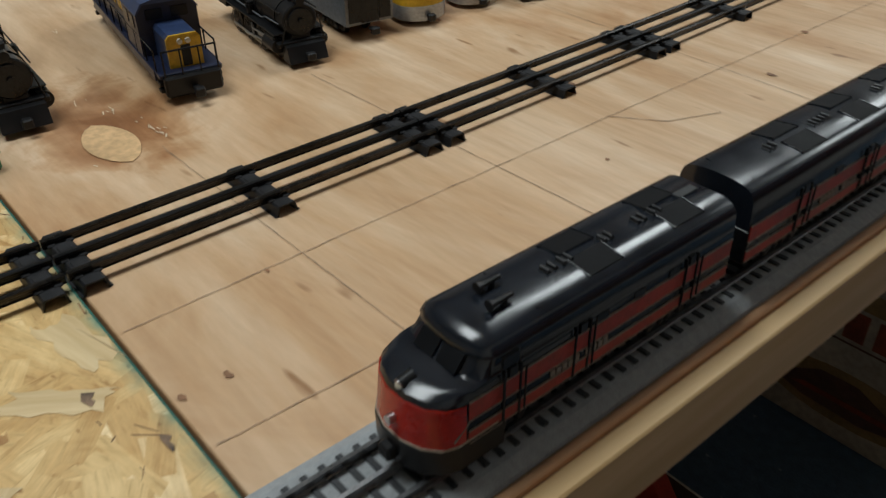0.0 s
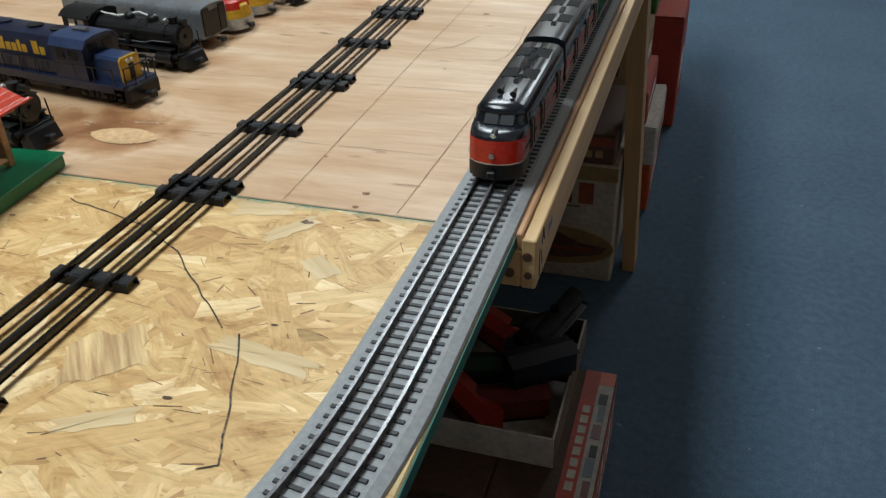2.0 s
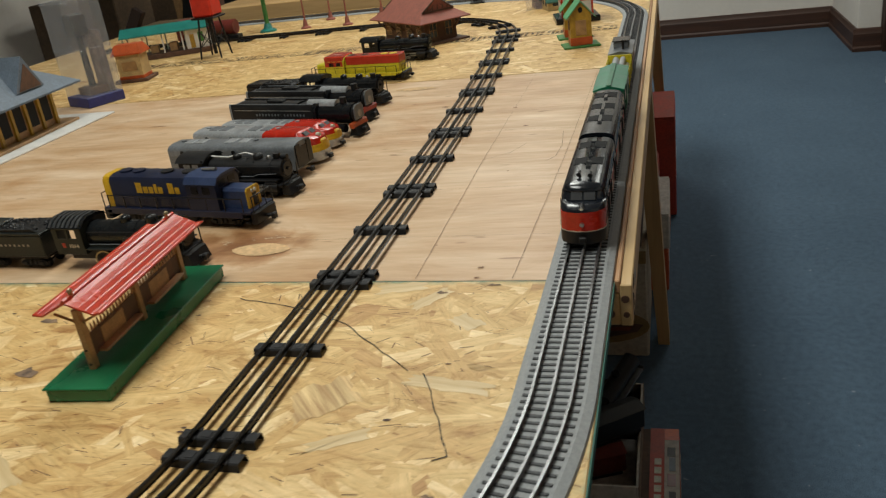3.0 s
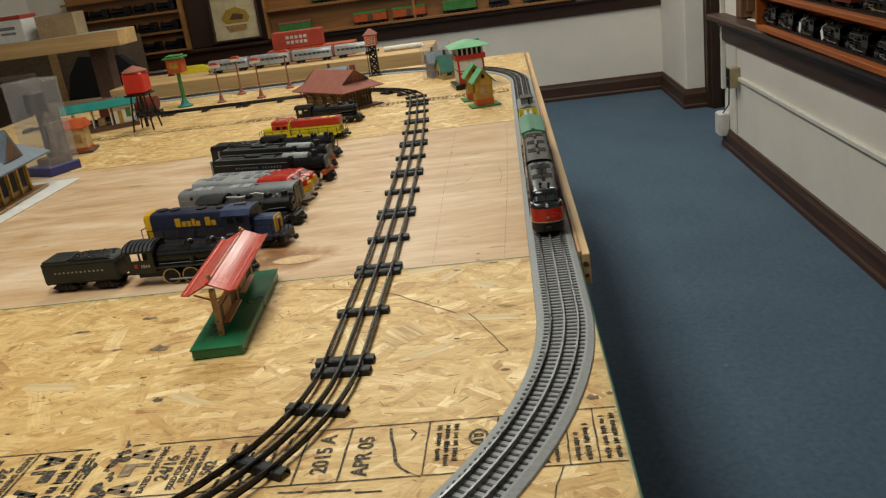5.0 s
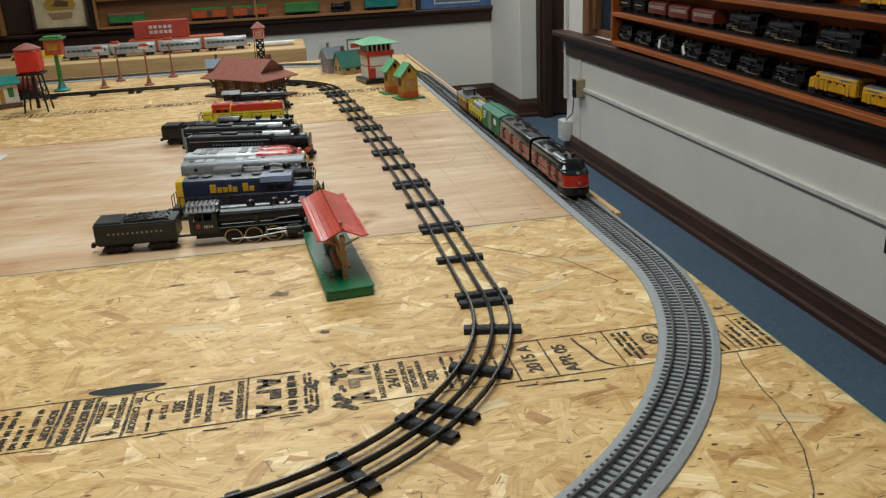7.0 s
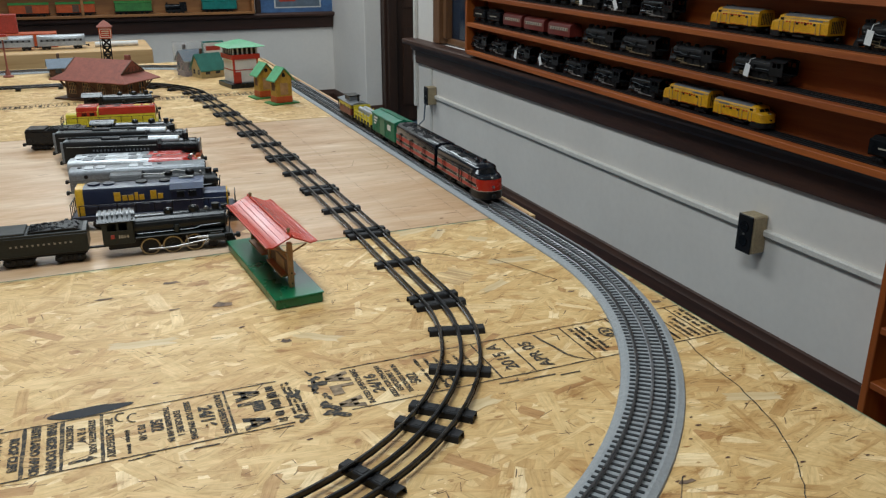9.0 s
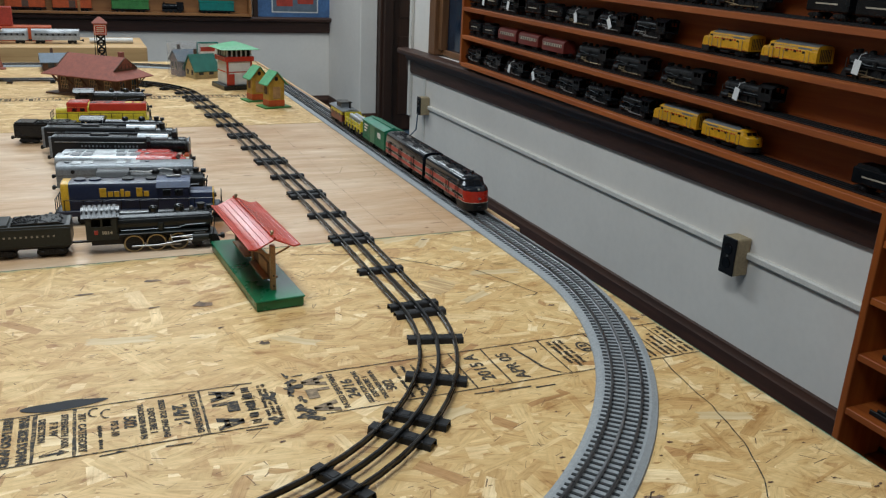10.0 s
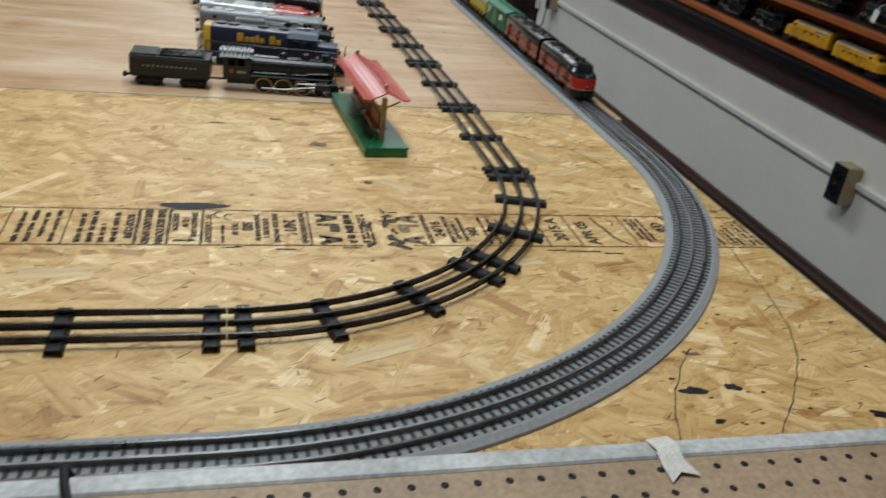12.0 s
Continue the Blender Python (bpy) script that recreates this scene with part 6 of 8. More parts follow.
# ---- toy buildings and accessories ----
def shelter():
    o = thing("platform_shelter", "red roofed tin station shelter on green base", "toy shelter")
    o.matrix_world = pose(-.218, -.124, .0003, 0, 0, 4.5) @ Matrix.Diagonal((1, 1.02, 1.13, 1))
    part("base", Geo().box(-.034, .034, -.134, .134, 0, .0135, .0018), PLATGREEN, o, "glossy green base")
    part("base_lip", Geo().box(-.0355, .0355, -.1355, .1355, .0125, .0145, .0008), PLATGREEN, o)
    for y in (-.098, 0, .098):
        part("post", Geo().box(-.0035, .0035, y - .004, y + .004, .0145, .0735, .0006), TAN, o)
        part("bracket", Geo().cyl((-.003, y, .060), (-.025, y, .0690), .0013, 6).cyl((.003, y, .060), (.025, y, .0690), .0013, 6), TAN, o)
        for z in (.02, .034):
            part("rivet", Geo().cyl((0, y - .005, z), (0, y - .0036, z), .0012, 8), BLACKSAT, o)
    for a, b in ((-.094, -.004), (.004, .094)):
        part("panel", Geo().box(-.0012, .0012, a, b, .024, .046, .0005), BROWNWOOD, o)
        part("poster", Geo().box(-.0018, .0018, a + .020, a + .062, .027, .043, .0003), TAN, o)
        for k in range(15):
            y = a + .003 + k * (b - a - .006) / 14
            part("picket", Geo().prism([(y - .0018, .046), (y, .053), (y + .0018, .046)], 0, -.0008, .0008), TAN, o)
        part("bench", Geo().box(-.011, .011, a + .008, b - .008, .0245, .027, .0006), TAN, o)
    # folded roof with ribs
    for s in (-1, 1):
        part("roof_slope", Geo().prism([(0, .0835), (s * .027, .0725), (s * .037, .0740), (s * .037, .0754), (s * .027, .0742), (0, .0855)], 1, -.112, .112), ROOFRED, o, "glossy red corrugated roof")
        for k in range(5):
            x = s * (.006 + k * .0068)
            z = .0846 - abs(x) * .4185 if abs(x) < .027 else .0742
            part("rib", Geo().cyl((x, -.1115, z), (x, .1115, z), .0011, 8), ROOFRED, o)
    part("ridge", Geo().cyl((0, -.112, .0855), (0, .112, .0855), .002, 8), ROOFRED, o)
    for y in (-.098, .098):
        part("finial", Geo().cyl((0, y, .086), (0, y, .090), .0022, 8).dome((0, y, .090), .003, .003, 10, 3), BRASS, o)
    return o


shelter()


def hip_roof(x0, x1, y0, y1, z0, z1, inset, t=.003):
    ym = (y0 + y1) / 2
    v = [(x0, y0, z0), (x1, y0, z0), (x1, y1, z0), (x0, y1, z0), (x0 + inset, ym, z1), (x1 - inset, ym, z1)]
    v += [(x, y, z - t) for x, y, z in v[:4]]
    return Geo().add(v, [(0, 1, 5, 4), (2, 3, 4, 5), (1, 2, 5), (3, 0, 4), (0, 6, 7, 1), (1, 7, 8, 2), (2, 8, 9, 3), (3, 9, 6, 0), (9, 8, 7, 6)])


def depot_roof(A, B, z0, z1, G, yg, t=.003):
    """Long ridge roof whose hipped ends stop at small upright gables."""
    zg = z1 - (z1 - z0) * yg / B
    v = []
    for s in (-1, 1):
        v += [(s * A, -B, z0), (s * A, B, z0), (s * G, -yg, zg), (s * G, yg, zg), (s * (G + .006), 0, z1)]
    v += [(s * A, q * B, z0 - t) for s in (-1, 1) for q in (-1, 1)]
    f = [(0, 5, 7, 9, 4, 2), (6, 1, 3, 4, 9, 8), (5, 6, 8, 7), (1, 0, 2, 3), (7, 8, 9), (3, 2, 4)]
    f += [(0, 10, 12, 5), (5, 12, 13, 6), (6, 13, 11, 1), (1, 11, 10, 0), (10, 11, 13, 12)]
    return Geo().add(v, f), zg


def depot():
    o = thing("station_depot", "brown toy depot with a broad brick-red roof and timbered gables", "toy building", pose(-.388, 1.66, .0002, 0, 0, -43))
    A, B, z0, z1, G, yg = .152, .087, .066, .128, .112, .056
    part("base", Geo().box(-.150, .150, -.078, .078, 0, .005, .001), BROWNWOOD, o)
    part("wall", Geo().box(-.118, .118, -.055, .055, .005, .070, .001), BROWNWOOD, o)
    roof, zg = depot_roof(A, B, z0, z1, G, yg)
    part("roof", roof, BRICKRED, o, "faded brick-red roof")
    for x in (-.088, -.030, .030, .088):
        for s in (-1, 1):
            w = part("window", Geo().box(x - .014, x + .014, *sorted((s * .055, s * .0565)), .018, .056, .0005), WINDOWDARK, o)
            for q in (-.0136, -.0068, 0, .0068, .0136):
                part("sash_bar", Geo().box(x + q - .0008, x + q + .0008, *sorted((s * .0565, s * .0575)), .018, .056), TAN, w)
            for z in (.019, .031, .043, .055):
                part("sash_bar", Geo().box(x - .014, x + .014, *sorted((s * .0565, s * .0577)), z - .0008, z + .0008), TAN, w)
    for s in (-1, 1):
        for y in (-.027, .027):
            w = part("window", Geo().box(*sorted((s * .118, s * .1195)), y - .013, y + .013, .018, .056, .0005), WINDOWDARK, o)
            for q in (-.0125, 0, .0125):
                part("sash_bar", Geo().box(*sorted((s * .1195, s * .1205)), y + q - .0008, y + q + .0008, .018, .056), TAN, w)
            part("sash_bar", Geo().box(*sorted((s * .1195, s * .1207)), y - .013, y + .013, .036, .0378), TAN, w)
        # timber framing in the gable
        xa, xb = s * (G + .001), s * (G + .003)
        part("gable", Geo().prism([(-yg * .93, zg + .002), (yg * .93, zg + .002), (0, z1 - .003)], 0, *sorted((s * (G - .004), s * G))), TAN, o, "tan gable with brown timbers")
        for y in (-.034, -.017, 0, .017, .034):
            part("gable_trim", Geo().box(*sorted((xa, xb)), y - .0013, y + .0013, zg, z1 - abs(y) * (z1 - zg) / yg - .003), BROWNWOOD, o)
        part("gable_trim", Geo().box(*sorted((xa, s * (G + .004))), -yg * .95, yg * .95, zg, zg + .004), BROWNWOOD, o)
        for q in (-1, 1):
            part("gable_trim", Geo().cyl((s * (G + .003), q * yg * .97, zg + .002), (s * (G + .003), 0, z1 - .001), .0024, 5), BROWNWOOD, o)
            part("gable_trim", Geo().cyl((s * (G + .002), q * yg * .55, zg + .002), (s * (G + .002), 0, z1 - .014), .0012, 5), BROWNWOOD, o)
            for x in (-.112, -.058, 0, .058, .112):
                if s == 1:
                    part("bracket", Geo().cyl((x, q * .055, .034), (x, q * .082, .063), .0022, 6), BROWNWOOD, o)
            part("bracket", Geo().cyl((s * .118, q * .045, .034), (s * .147, q * .050, .063), .0022, 6), BROWNWOOD, o)
    part("chimney", Geo().box(.078, .094, .010, .024, .105, .142, .001), BRICKRED, o)


depot()


def signal_tower():
    o = thing("signal_tower", "white and red toy signal tower with green roof", "toy building", pose(.072, 1.76, .0002, 0, 0, 12) @ Matrix.Diagonal((1.4, 1.4, 1.07, 1)))
    part("base", Geo().box(-.046, .046, -.046, .046, 0, .016, .002), GREYLOCO, o)
    part("wall", Geo().box(-.033, .033, -.033, .033, .016, .092, .001), WHITE, o)
    part("balcony", Geo().box(-.038, .038, -.038, .038, .092, .108, .001), ROOFRED, o, "red balcony band")
    part("window_band", Geo().box(-.031, .031, -.031, .031, .108, .130, .001), DARK, o)
    g = Geo()
    for k in range(6):
        q = -.031 + k * .0124
        for s in (-1, 1):
            g.box(q - .002, q + .002, *sorted((s * .031, s * .0325)), .108, .130)
            g.box(*sorted((s * .031, s * .0325)), q - .002, q + .002, .108, .130)
    part("mullion", g, WHITE, o)
    part("roof", Geo().loft([[(s * x, t * x, z) for s, t in ((-1, -1), (1, -1), (1, 1), (-1, 1))] for x, z in ((.047, .130), (.050, .132), (.018, .148), (.001, .154))]), ROOFGREEN, o, "pale green roof")
    part("door", Geo().box(-.031, -.014, -.0345, -.033, .016, .052, .0006), ROOFRED, o)
    for s in (-1, 1):
        part("corner_post", Geo().box(*sorted((s * .0335, s * .029)), -.034, -.030, .016, .092), ROOFRED, o)
    part("stripe", Geo().box(-.0338, .0338, -.0338, .0338, .056, .059), ROOFRED, o)


signal_tower()


def watch_house(x, y, yaw):
    o = thing("crossing_shanty", "yellow toy shanty with green gabled roof", "toy building", pose(x, y, .0002, 0, 0, yaw) @ Matrix.Diagonal((1.02, 1.02, 1.24, 1)), "crossing shanties")
    part("base", Geo().box(-.045, .045, -.034, .034, 0, .004, .001), GRASSGREEN, o)
    part("plinth", Geo().box(-.027, .027, -.022, .022, .004, .020, .0008), ORANGE, o, "orange-red plinth")
    part("wall", Geo().prism([(-.026, .020), (.026, .020), (.026, .066), (0, .090), (-.026, .066)], 1, -.021, .021), MUSTARD, o)
    for s in (-1, 1):
        a = Geo().add([(0, -.030, .0935), (0, .030, .0935), (s * .036, .030, .060), (s * .036, -.030, .060), (0, -.030, .091), (0, .030, .091), (s * .036, .030, .0575), (s * .036, -.030, .0575)], [(0, 1, 2, 3), (7, 6, 5, 4), (0, 3, 7, 4), (1, 5, 6, 2), (3, 2, 6, 7)])
        part("roof_slope", a, ROOFGREEN, o, "green roof")
        part("door", Geo().box(-.013, .013, *sorted((s * .021, s * .0222)), .024, .054, .0005), TAN, o)
        part("porthole", Geo().cyl((0, s * .021, .074), (0, s * .0222, .074), .0055, 14), DARK, o)
        part("window", Geo().box(*sorted((s * .026, s * .0272)), -.010, .010, .034, .054, .0005), BROWNWOOD, o)


watch_house(.124, 1.345, 14)
watch_house(.096, 1.475, 12)


def cottage(name, label, x, y, yaw, w, d, h, rh, wall, roof, plinth=None):
    o = thing(name, label, "toy building", pose(x, y, .0002, 0, 0, yaw))
    part("wall", Geo().prism([(-w, 0), (w, 0), (w, h), (0, h + rh), (-w, h)], 1, -d, d), wall, o)
    for s in (-1, 1):
        a = Geo().add([(0, -d * 1.15, h + rh + .003), (0, d * 1.15, h + rh + .003), (s * w * 1.25, d * 1.15, h - rh * .25), (s * w * 1.25, -d * 1.15, h - rh * .25), (0, -d * 1.15, h + rh), (0, d * 1.15, h + rh), (s * w * 1.25, d * 1.15, h - rh * .25 - .003), (s * w * 1.25, -d * 1.15, h - rh * .25 - .003)], [(0, 1, 2, 3), (7, 6, 5, 4), (0, 3, 7, 4), (1, 5, 6, 2), (3, 2, 6, 7)])
        part("roof_slope", a, roof, o)
        for q in (-.45, .45):
            part("window", Geo().box(q * w - w * .18, q * w + w * .18, *sorted((s * d, s * (d + .0012))), h * .35, h * .8, .0004), WINDOWDARK, o)
            part("window", Geo().box(*sorted((s * w, s * (w + .0012))), q * d - d * .2, q * d + d * .2, h * .35, h * .8, .0004), WINDOWDARK, o)
    part("door", Geo().box(-w * .14, w * .14, -d - .0014, -d, 0, h * .72, .0004), BROWNWOOD, o)
    part("chimney", Geo().box(w * .3, w * .3 + .01, d * .2, d * .2 + .01, h + rh * .4, h + rh + .02, .0008), BROWNWOOD, o)
    return o


cottage("cottage", "small cream toy cottage with dark green roof", -.010, 2.03, 112, .036, .048, .040, .046, CREAMWALL, DEEPGREEN)
cottage("toy_house", "small grey toy house inside a clear case", -.065, 2.10, 108, .036, .040, .066, .030, MAUVE, SLATE)
cottage("toy_shed", "small dark toy shed with blue-grey roof", -.520, 2.275, 95, .040, .055, .040, .022, BROWNWOOD, SLATE)
pk = thing("display_case", "clear plastic case over a small grey house", "display case", pose(-.065, 2.10, .0003) @ Matrix.Diagonal((.85, .85, .97, 1)))
for s in (-1, 1):
    part("side", Geo().box(*sorted((s * .066, s * .068)), -.068, .068, 0, .125, .0006), CLEAR, pk)
    part("side", Geo().box(-.066, .066, *sorted((s * .066, s * .068)), 0, .125, .0006), CLEAR, pk)
part("lid", Geo().box(-.068, .068, -.068, .068, .125, .127, .0006), CLEAR, pk)
sg = thing("route_sign", "small framed white card with red and blue print", "sign", pose(.055, 2.32, .0003, 0, 0, 8))
part("board", Geo().box(-.042, .042, -.003, .003, .02, .10, .001), WHITE, sg)
part("frame", Geo().box(-.045, .045, -.004, .004, .016, .022, .0008).box(-.045, .045, -.004, .004, .098, .104, .0008).box(-.045, -.040, -.004, .004, .022, .098).box(.040, .045, -.004, .004, .022, .098), TEAL, sg)
part("print_block", Geo().box(-.03, .03, -.0036, -.003, .066, .084), REDCARD, sg)
part("print_block", Geo().box(-.03, .03, -.0036, -.003, .036, .044).box(-.03, .02, -.0036, -.003, .050, .057), SLATE, sg)
part("foot", Geo().box(-.03, .03, -.02, .02, 0, .018, .001), PINE_X, sg)


def lamp_post(x, y):
    o = thing("lamp_post", "red toy lamp post with white and red shade", "toy lamp", pose(x, y, .0003), "red lamp posts")
    part("base", Geo().loft([[(r * math.cos(2 * math.pi * i / 12), r * math.sin(2 * math.pi * i / 12), z) for i in range(12)] for r, z in ((.019, 0), (.019, .005), (.010, .009), (.006, .03))]), BRICKRED, o)
    part("pole", Geo().cyl((0, 0, .02), (0, 0, .142), .0036, 10, .0028), BRICKRED, o)
    part("shade", Geo().box(-.020, .020, -.012, .012, .140, .152, .002), WHITE, o, "white shade")
    part("cap", Geo().prism([(-.021, .152), (-.012, .160), (.012, .160), (.021, .152)], 1, -.013, .013), DULLRED, o, "small dull red cap")


for x, y in ((-.960, 2.115), (-.928, 2.29), (-.790, 2.105), (-.720, 2.30)):
    lamp_post(x, y)


def water_tower():
    o = thing("water_tower", "red toy water tank on black legs", "toy water tower", pose(-1.092, 1.668, .0003))
    for i in range(4):
        a = math.pi / 4 + i * math.pi / 2
        part("leg", Geo().cyl((.052 * math.cos(a), .052 * math.sin(a), 0), (.033 * math.cos(a), .033 * math.sin(a), .125), .0032, 8), BLACKSAT, o)
        b = a + math.pi / 2
        part("brace", Geo().cyl((.046 * math.cos(a), .046 * math.sin(a), .035), (.040 * math.cos(b), .040 * math.sin(b), .085), .0014, 6).cyl((.046 * math.cos(b), .046 * math.sin(b), .035), (.040 * math.cos(a), .040 * math.sin(a), .085), .0014, 6), BLACKSAT, o)
    part("deck", Geo().box(-.04, .04, -.04, .04, .124, .130, .001), BLACKSAT, o)
    part("tank", Geo().box(-.036, .036, -.036, .036, .130, .205, .006), TOWERRED, o, "bright red tank")
    part("roof", Geo().loft([[(r * math.cos(2 * math.pi * i / 8 + .39), r * math.sin(2 * math.pi * i / 8 + .39), z) for i in range(8)] for r, z in ((.044, .204), (.044, .208), (.02, .220), (.003, .226))]), BRICKRED, o)
    part("pipe", Geo().cyl((0, 0, .01), (0, 0, .124), .006, 10), BLACKSAT, o)


water_tower()


def beacon():
    o = thing("gate_tower", "green post with a small orange cabin on top", "toy tower", pose(-1.118, 2.125, .0003))
    part("base", Geo().loft([[(r * math.cos(2 * math.pi * i / 12), r * math.sin(2 * math.pi * i / 12), z) for i in range(12)] for r, z in ((.032, 0), (.032, .006), (.018, .012), (.011, .03))]), TEAL, o)
    part("post", Geo().cyl((0, 0, .02), (0, 0, .14), .009, 12, .0075), GRASSGREEN, o)
    part("cabin", Geo().box(-.030, .030, -.030, .030, .14, .195, .001), ORANGE, o, "orange cabin")
    for s in (-1, 1):
        part("window", Geo().box(-.018, .018, *sorted((s * .030, s * .0312)), .158, .182, .0005), MUSTARD, o)
    part("roof", Geo().box(-.040, .040, -.040, .040, .195, .203, .002).box(-.03, .03, -.03, .03, .203, .210, .003), GRASSGREEN, o)


beacon()
ys = thing("toy_canopy", "bright yellow toy car body lying flat", "toy car", pose(-.93, 2.62, -.0003))
part("shell", Geo().loft([[(x, y, z) for x, y, z in ((-.07, -.03, 0), (.07, -.03, 0), (.07, .03, 0), (-.07, .03, 0))], [(-.065, -.028, .02), (.065, -.028, .02), (.065, .028, .02), (-.065, .028, .02)], [(-.03, -.02, .034), (.035, -.02, .034), (.035, .02, .034), (-.03, .02, .034)]]), LEMON, ys)
ys.matrix_world = pose(-1.46, 3.17, .0303) @ Matrix.Diagonal((1.7, 1, 1, 1))

bt = thing("sign_tower", "red toy billboard cabin on a dark lattice tower", "toy tower", pose(-.354, 2.36, -.008))
part("mast", Geo().box(-.017, -.013, -.012, .012, .008, .135).box(.013, .017, -.012, .012, .008, .135), BLACKSAT, bt)
part("base", Geo().box(-.028, .028, -.022, .022, .0083, .014, .001), BLACKSAT, bt)
part("ladder", Geo().cyl((-.026, -.01, .01), (-.022, -.01, .14), .0016, 6), BLACKSAT, bt)
for z in (.014, .044, .074, .104):
    part("brace", Geo().cyl((-.015, 0, z), (.015, 0, z + .028), .0042, 5).cyl((.015, 0, z), (-.015, 0, z + .028), .0042, 5).box(-.014, .014, -.010, .010, z + .026, z + .031), BLACKSAT, bt)
part("cabin", Geo().box(-.024, .024, -.024, .024, .135, .178, .001), ORANGE, bt)
part("sign_panel", Geo().box(-.018, .018, -.0255, -.024, .142, .17, .0005), ROOFRED, bt)
part("sign_border", Geo().box(-.021, .021, -.0250, -.024, .139, .141).box(-.021, .021, -.0250, -.024, .171, .173).box(-.021, -.019, -.0250, -.024, .141, .171).box(.019, .021, -.0250, -.024, .141, .171), WHITE, bt)
for z in (.146, .154, .162):
    part("lettering_block", Geo().box(-.014, .014, -.0262, -.0255, z, z + .004), CREAM, bt)
part("roof", Geo().loft([[(s * r, t * r, z) for s, t in ((-1, -1), (1, -1), (1, 1), (-1, 1))] for r, z in ((.029, .178), (.029, .181), (.004, .204))]), BRICKRED, bt)

ns = thing("newsstand", "cream toy newsstand with bright orange roof", "toy building", pose(-1.202, 1.372, .0003, 0, 0, 12))
part("base", Geo().box(-.05, .05, -.045, .045, 0, .009, .001), BROWNWOOD, ns)
part("body", Geo().box(-.036, .036, -.032, .032, .009, .082, .001), paint("cream_wall", (.55, .38, .17), .5, scale=40), ns)
part("counter", Geo().box(-.022, .022, -.0345, -.032, .034, .060, .0006), TAN, ns)
part("trim", Geo().box(-.0375, .0375, -.0335, .0335, .009, .018, .0006), ORANGE, ns)
part("roof", Geo().loft([[(s * a, t * b, z) for s, t in ((-1, -1), (1, -1), (1, 1), (-1, 1))] for a, b, z in ((.045, .041, .080), (.045, .041, .084), (.036, .02, .108))]), ORANGE, ns, "bright orange roof")

fp = thing("freight_platform", "white toy freight house with long teal roof", "toy building", pose(-1.332, 1.774, .0003, 0, 0, 24) @ Matrix.Diagonal((.72, .86, .92, 1)))
part("deck", Geo().box(-.21, .21, -.055, .055, 0, .018, .001), BROWNWOOD, fp)
part("house", Geo().box(.095, .20, -.045, .045, .018, .092, .001), WHITE, fp)
part("roof", Geo().prism([(-.07, .088), (0, .112), (.07, .088), (.07, .092), (0, .117), (-.07, .092)], 0, -.20, .215), TEAL, fp, "teal roof")
for x in (-.19, -.10, -.01, .08):
    for y in (-.048, .048):
        part("post", Geo().box(x - .003, x + .003, y - .003, y + .003, .018, .093), WHITE, fp)
part("door", Geo().box(.115, .137, -.0465, -.045, .02, .07, .0006), MUSTARD, fp)
part("window", Geo().box(.155, .180, -.0465, -.045, .04, .075, .0006), GRASSGREEN, fp)
for x, z in ((-.15, .036), (-.06, .033), (.03, .036)):
    part("crate", Geo().box(x - .018, x + .018, -.02, .02, .018, z + .012, .001), TAN, fp)

cc = thing("packaged_tower", "toy tower in a clear plastic case on blue base", "boxed toy", pose(-1.144, 1.092, .0003, 0, 0, -25) @ Matrix.Diagonal((.82, .82, .93, 1)))
part("base", Geo().box(-.065, .065, -.065, .065, 0, .028, .002), paint("violet_card", (.03, .035, .16), .5, scale=30), cc)
for s in (-1, 1):
    part("side", Geo().box(*sorted((s * .062, s * .064)), -.064, .064, .028, .29, .0006), CLEAR, cc)
    part("side", Geo().box(-.062, .062, *sorted((s * .062, s * .064)), .028, .29, .0006), CLEAR, cc)
part("lid", Geo().box(-.064, .064, -.064, .064, .29, .292, .0006), CLEAR, cc)
for z in (.155, .283):
    part("rim", Geo().box(-.0665, .0665, -.0665, -.0642, z, z + .006, .0006).box(-.0665, .0665, .0642, .0665, z, z + .006, .0006).box(-.0665, -.0642, -.0642, .0642, z, z + .006, .0006).box(.0642, .0665, -.0642, .0642, z, z + .006, .0006), CLEAR, cc, "folded clear plastic rim")
part("card_insert", Geo().box(-.050, .050, .046, .0475, .0285, .20), paint("insert_card", (.30, .22, .19), .7, var=.4, scale=24), cc, "mottled printed card insert")
part("tower", Geo().cyl((0, 0, .028), (0, 0, .19), .012, 10, .010).box(-.025, .025, -.025, .025, .19, .25, .002), BLACKSAT, cc, "dark toy tower")
part("foot", Geo().box(-.035, .035, -.035, .035, .028, .05, .002), BROWNWOOD, cc)

vs = thing("village_station", "tan toy station with blue-grey gabled roofs", "toy building", pose(-1.203, .735, .004, 0, 0, 4) @ Matrix.Diagonal((1, 1, 1.10, 1)))
part("floor", Geo().box(-.155, .155, -.155, .155, 0, .006, .001), TAN, vs)
part("wall", Geo().box(-.13, .13, -.11, .11, .006, .085, .001), TAN, vs)
for k in range(7):
    x = -.125 + k * .0415
    for s in (-1, 1):
        part("post", Geo().box(x - .004, x + .004, *sorted((s * .11, s * .116)), .006, .09), MUSTARD, vs)
        if k < 6:
            part("window", Geo().box(x + .008, x + .034, *sorted((s * .11, s * .1115)), .02, .072, .0005), DARK, vs)
for k in range(5):
    y = -.1 + k * .05
    part("post", Geo().box(.13, .136, y - .004, y + .004, .006, .09), MUSTARD, vs)
    if k < 4:
        part("window", Geo().box(.13, .1315, y + .01, y + .04, .02, .072, .0005), DARK, vs)
part("roof", hip_roof(-.18, .18, -.165, .165, .085, .165, .10, .004), SLATE, vs, "blue-grey roof")
part("dormer", Geo().prism([(-.05, .10), (0, .168), (.05, .10)], 0, .06, .165), SLATE, vs)
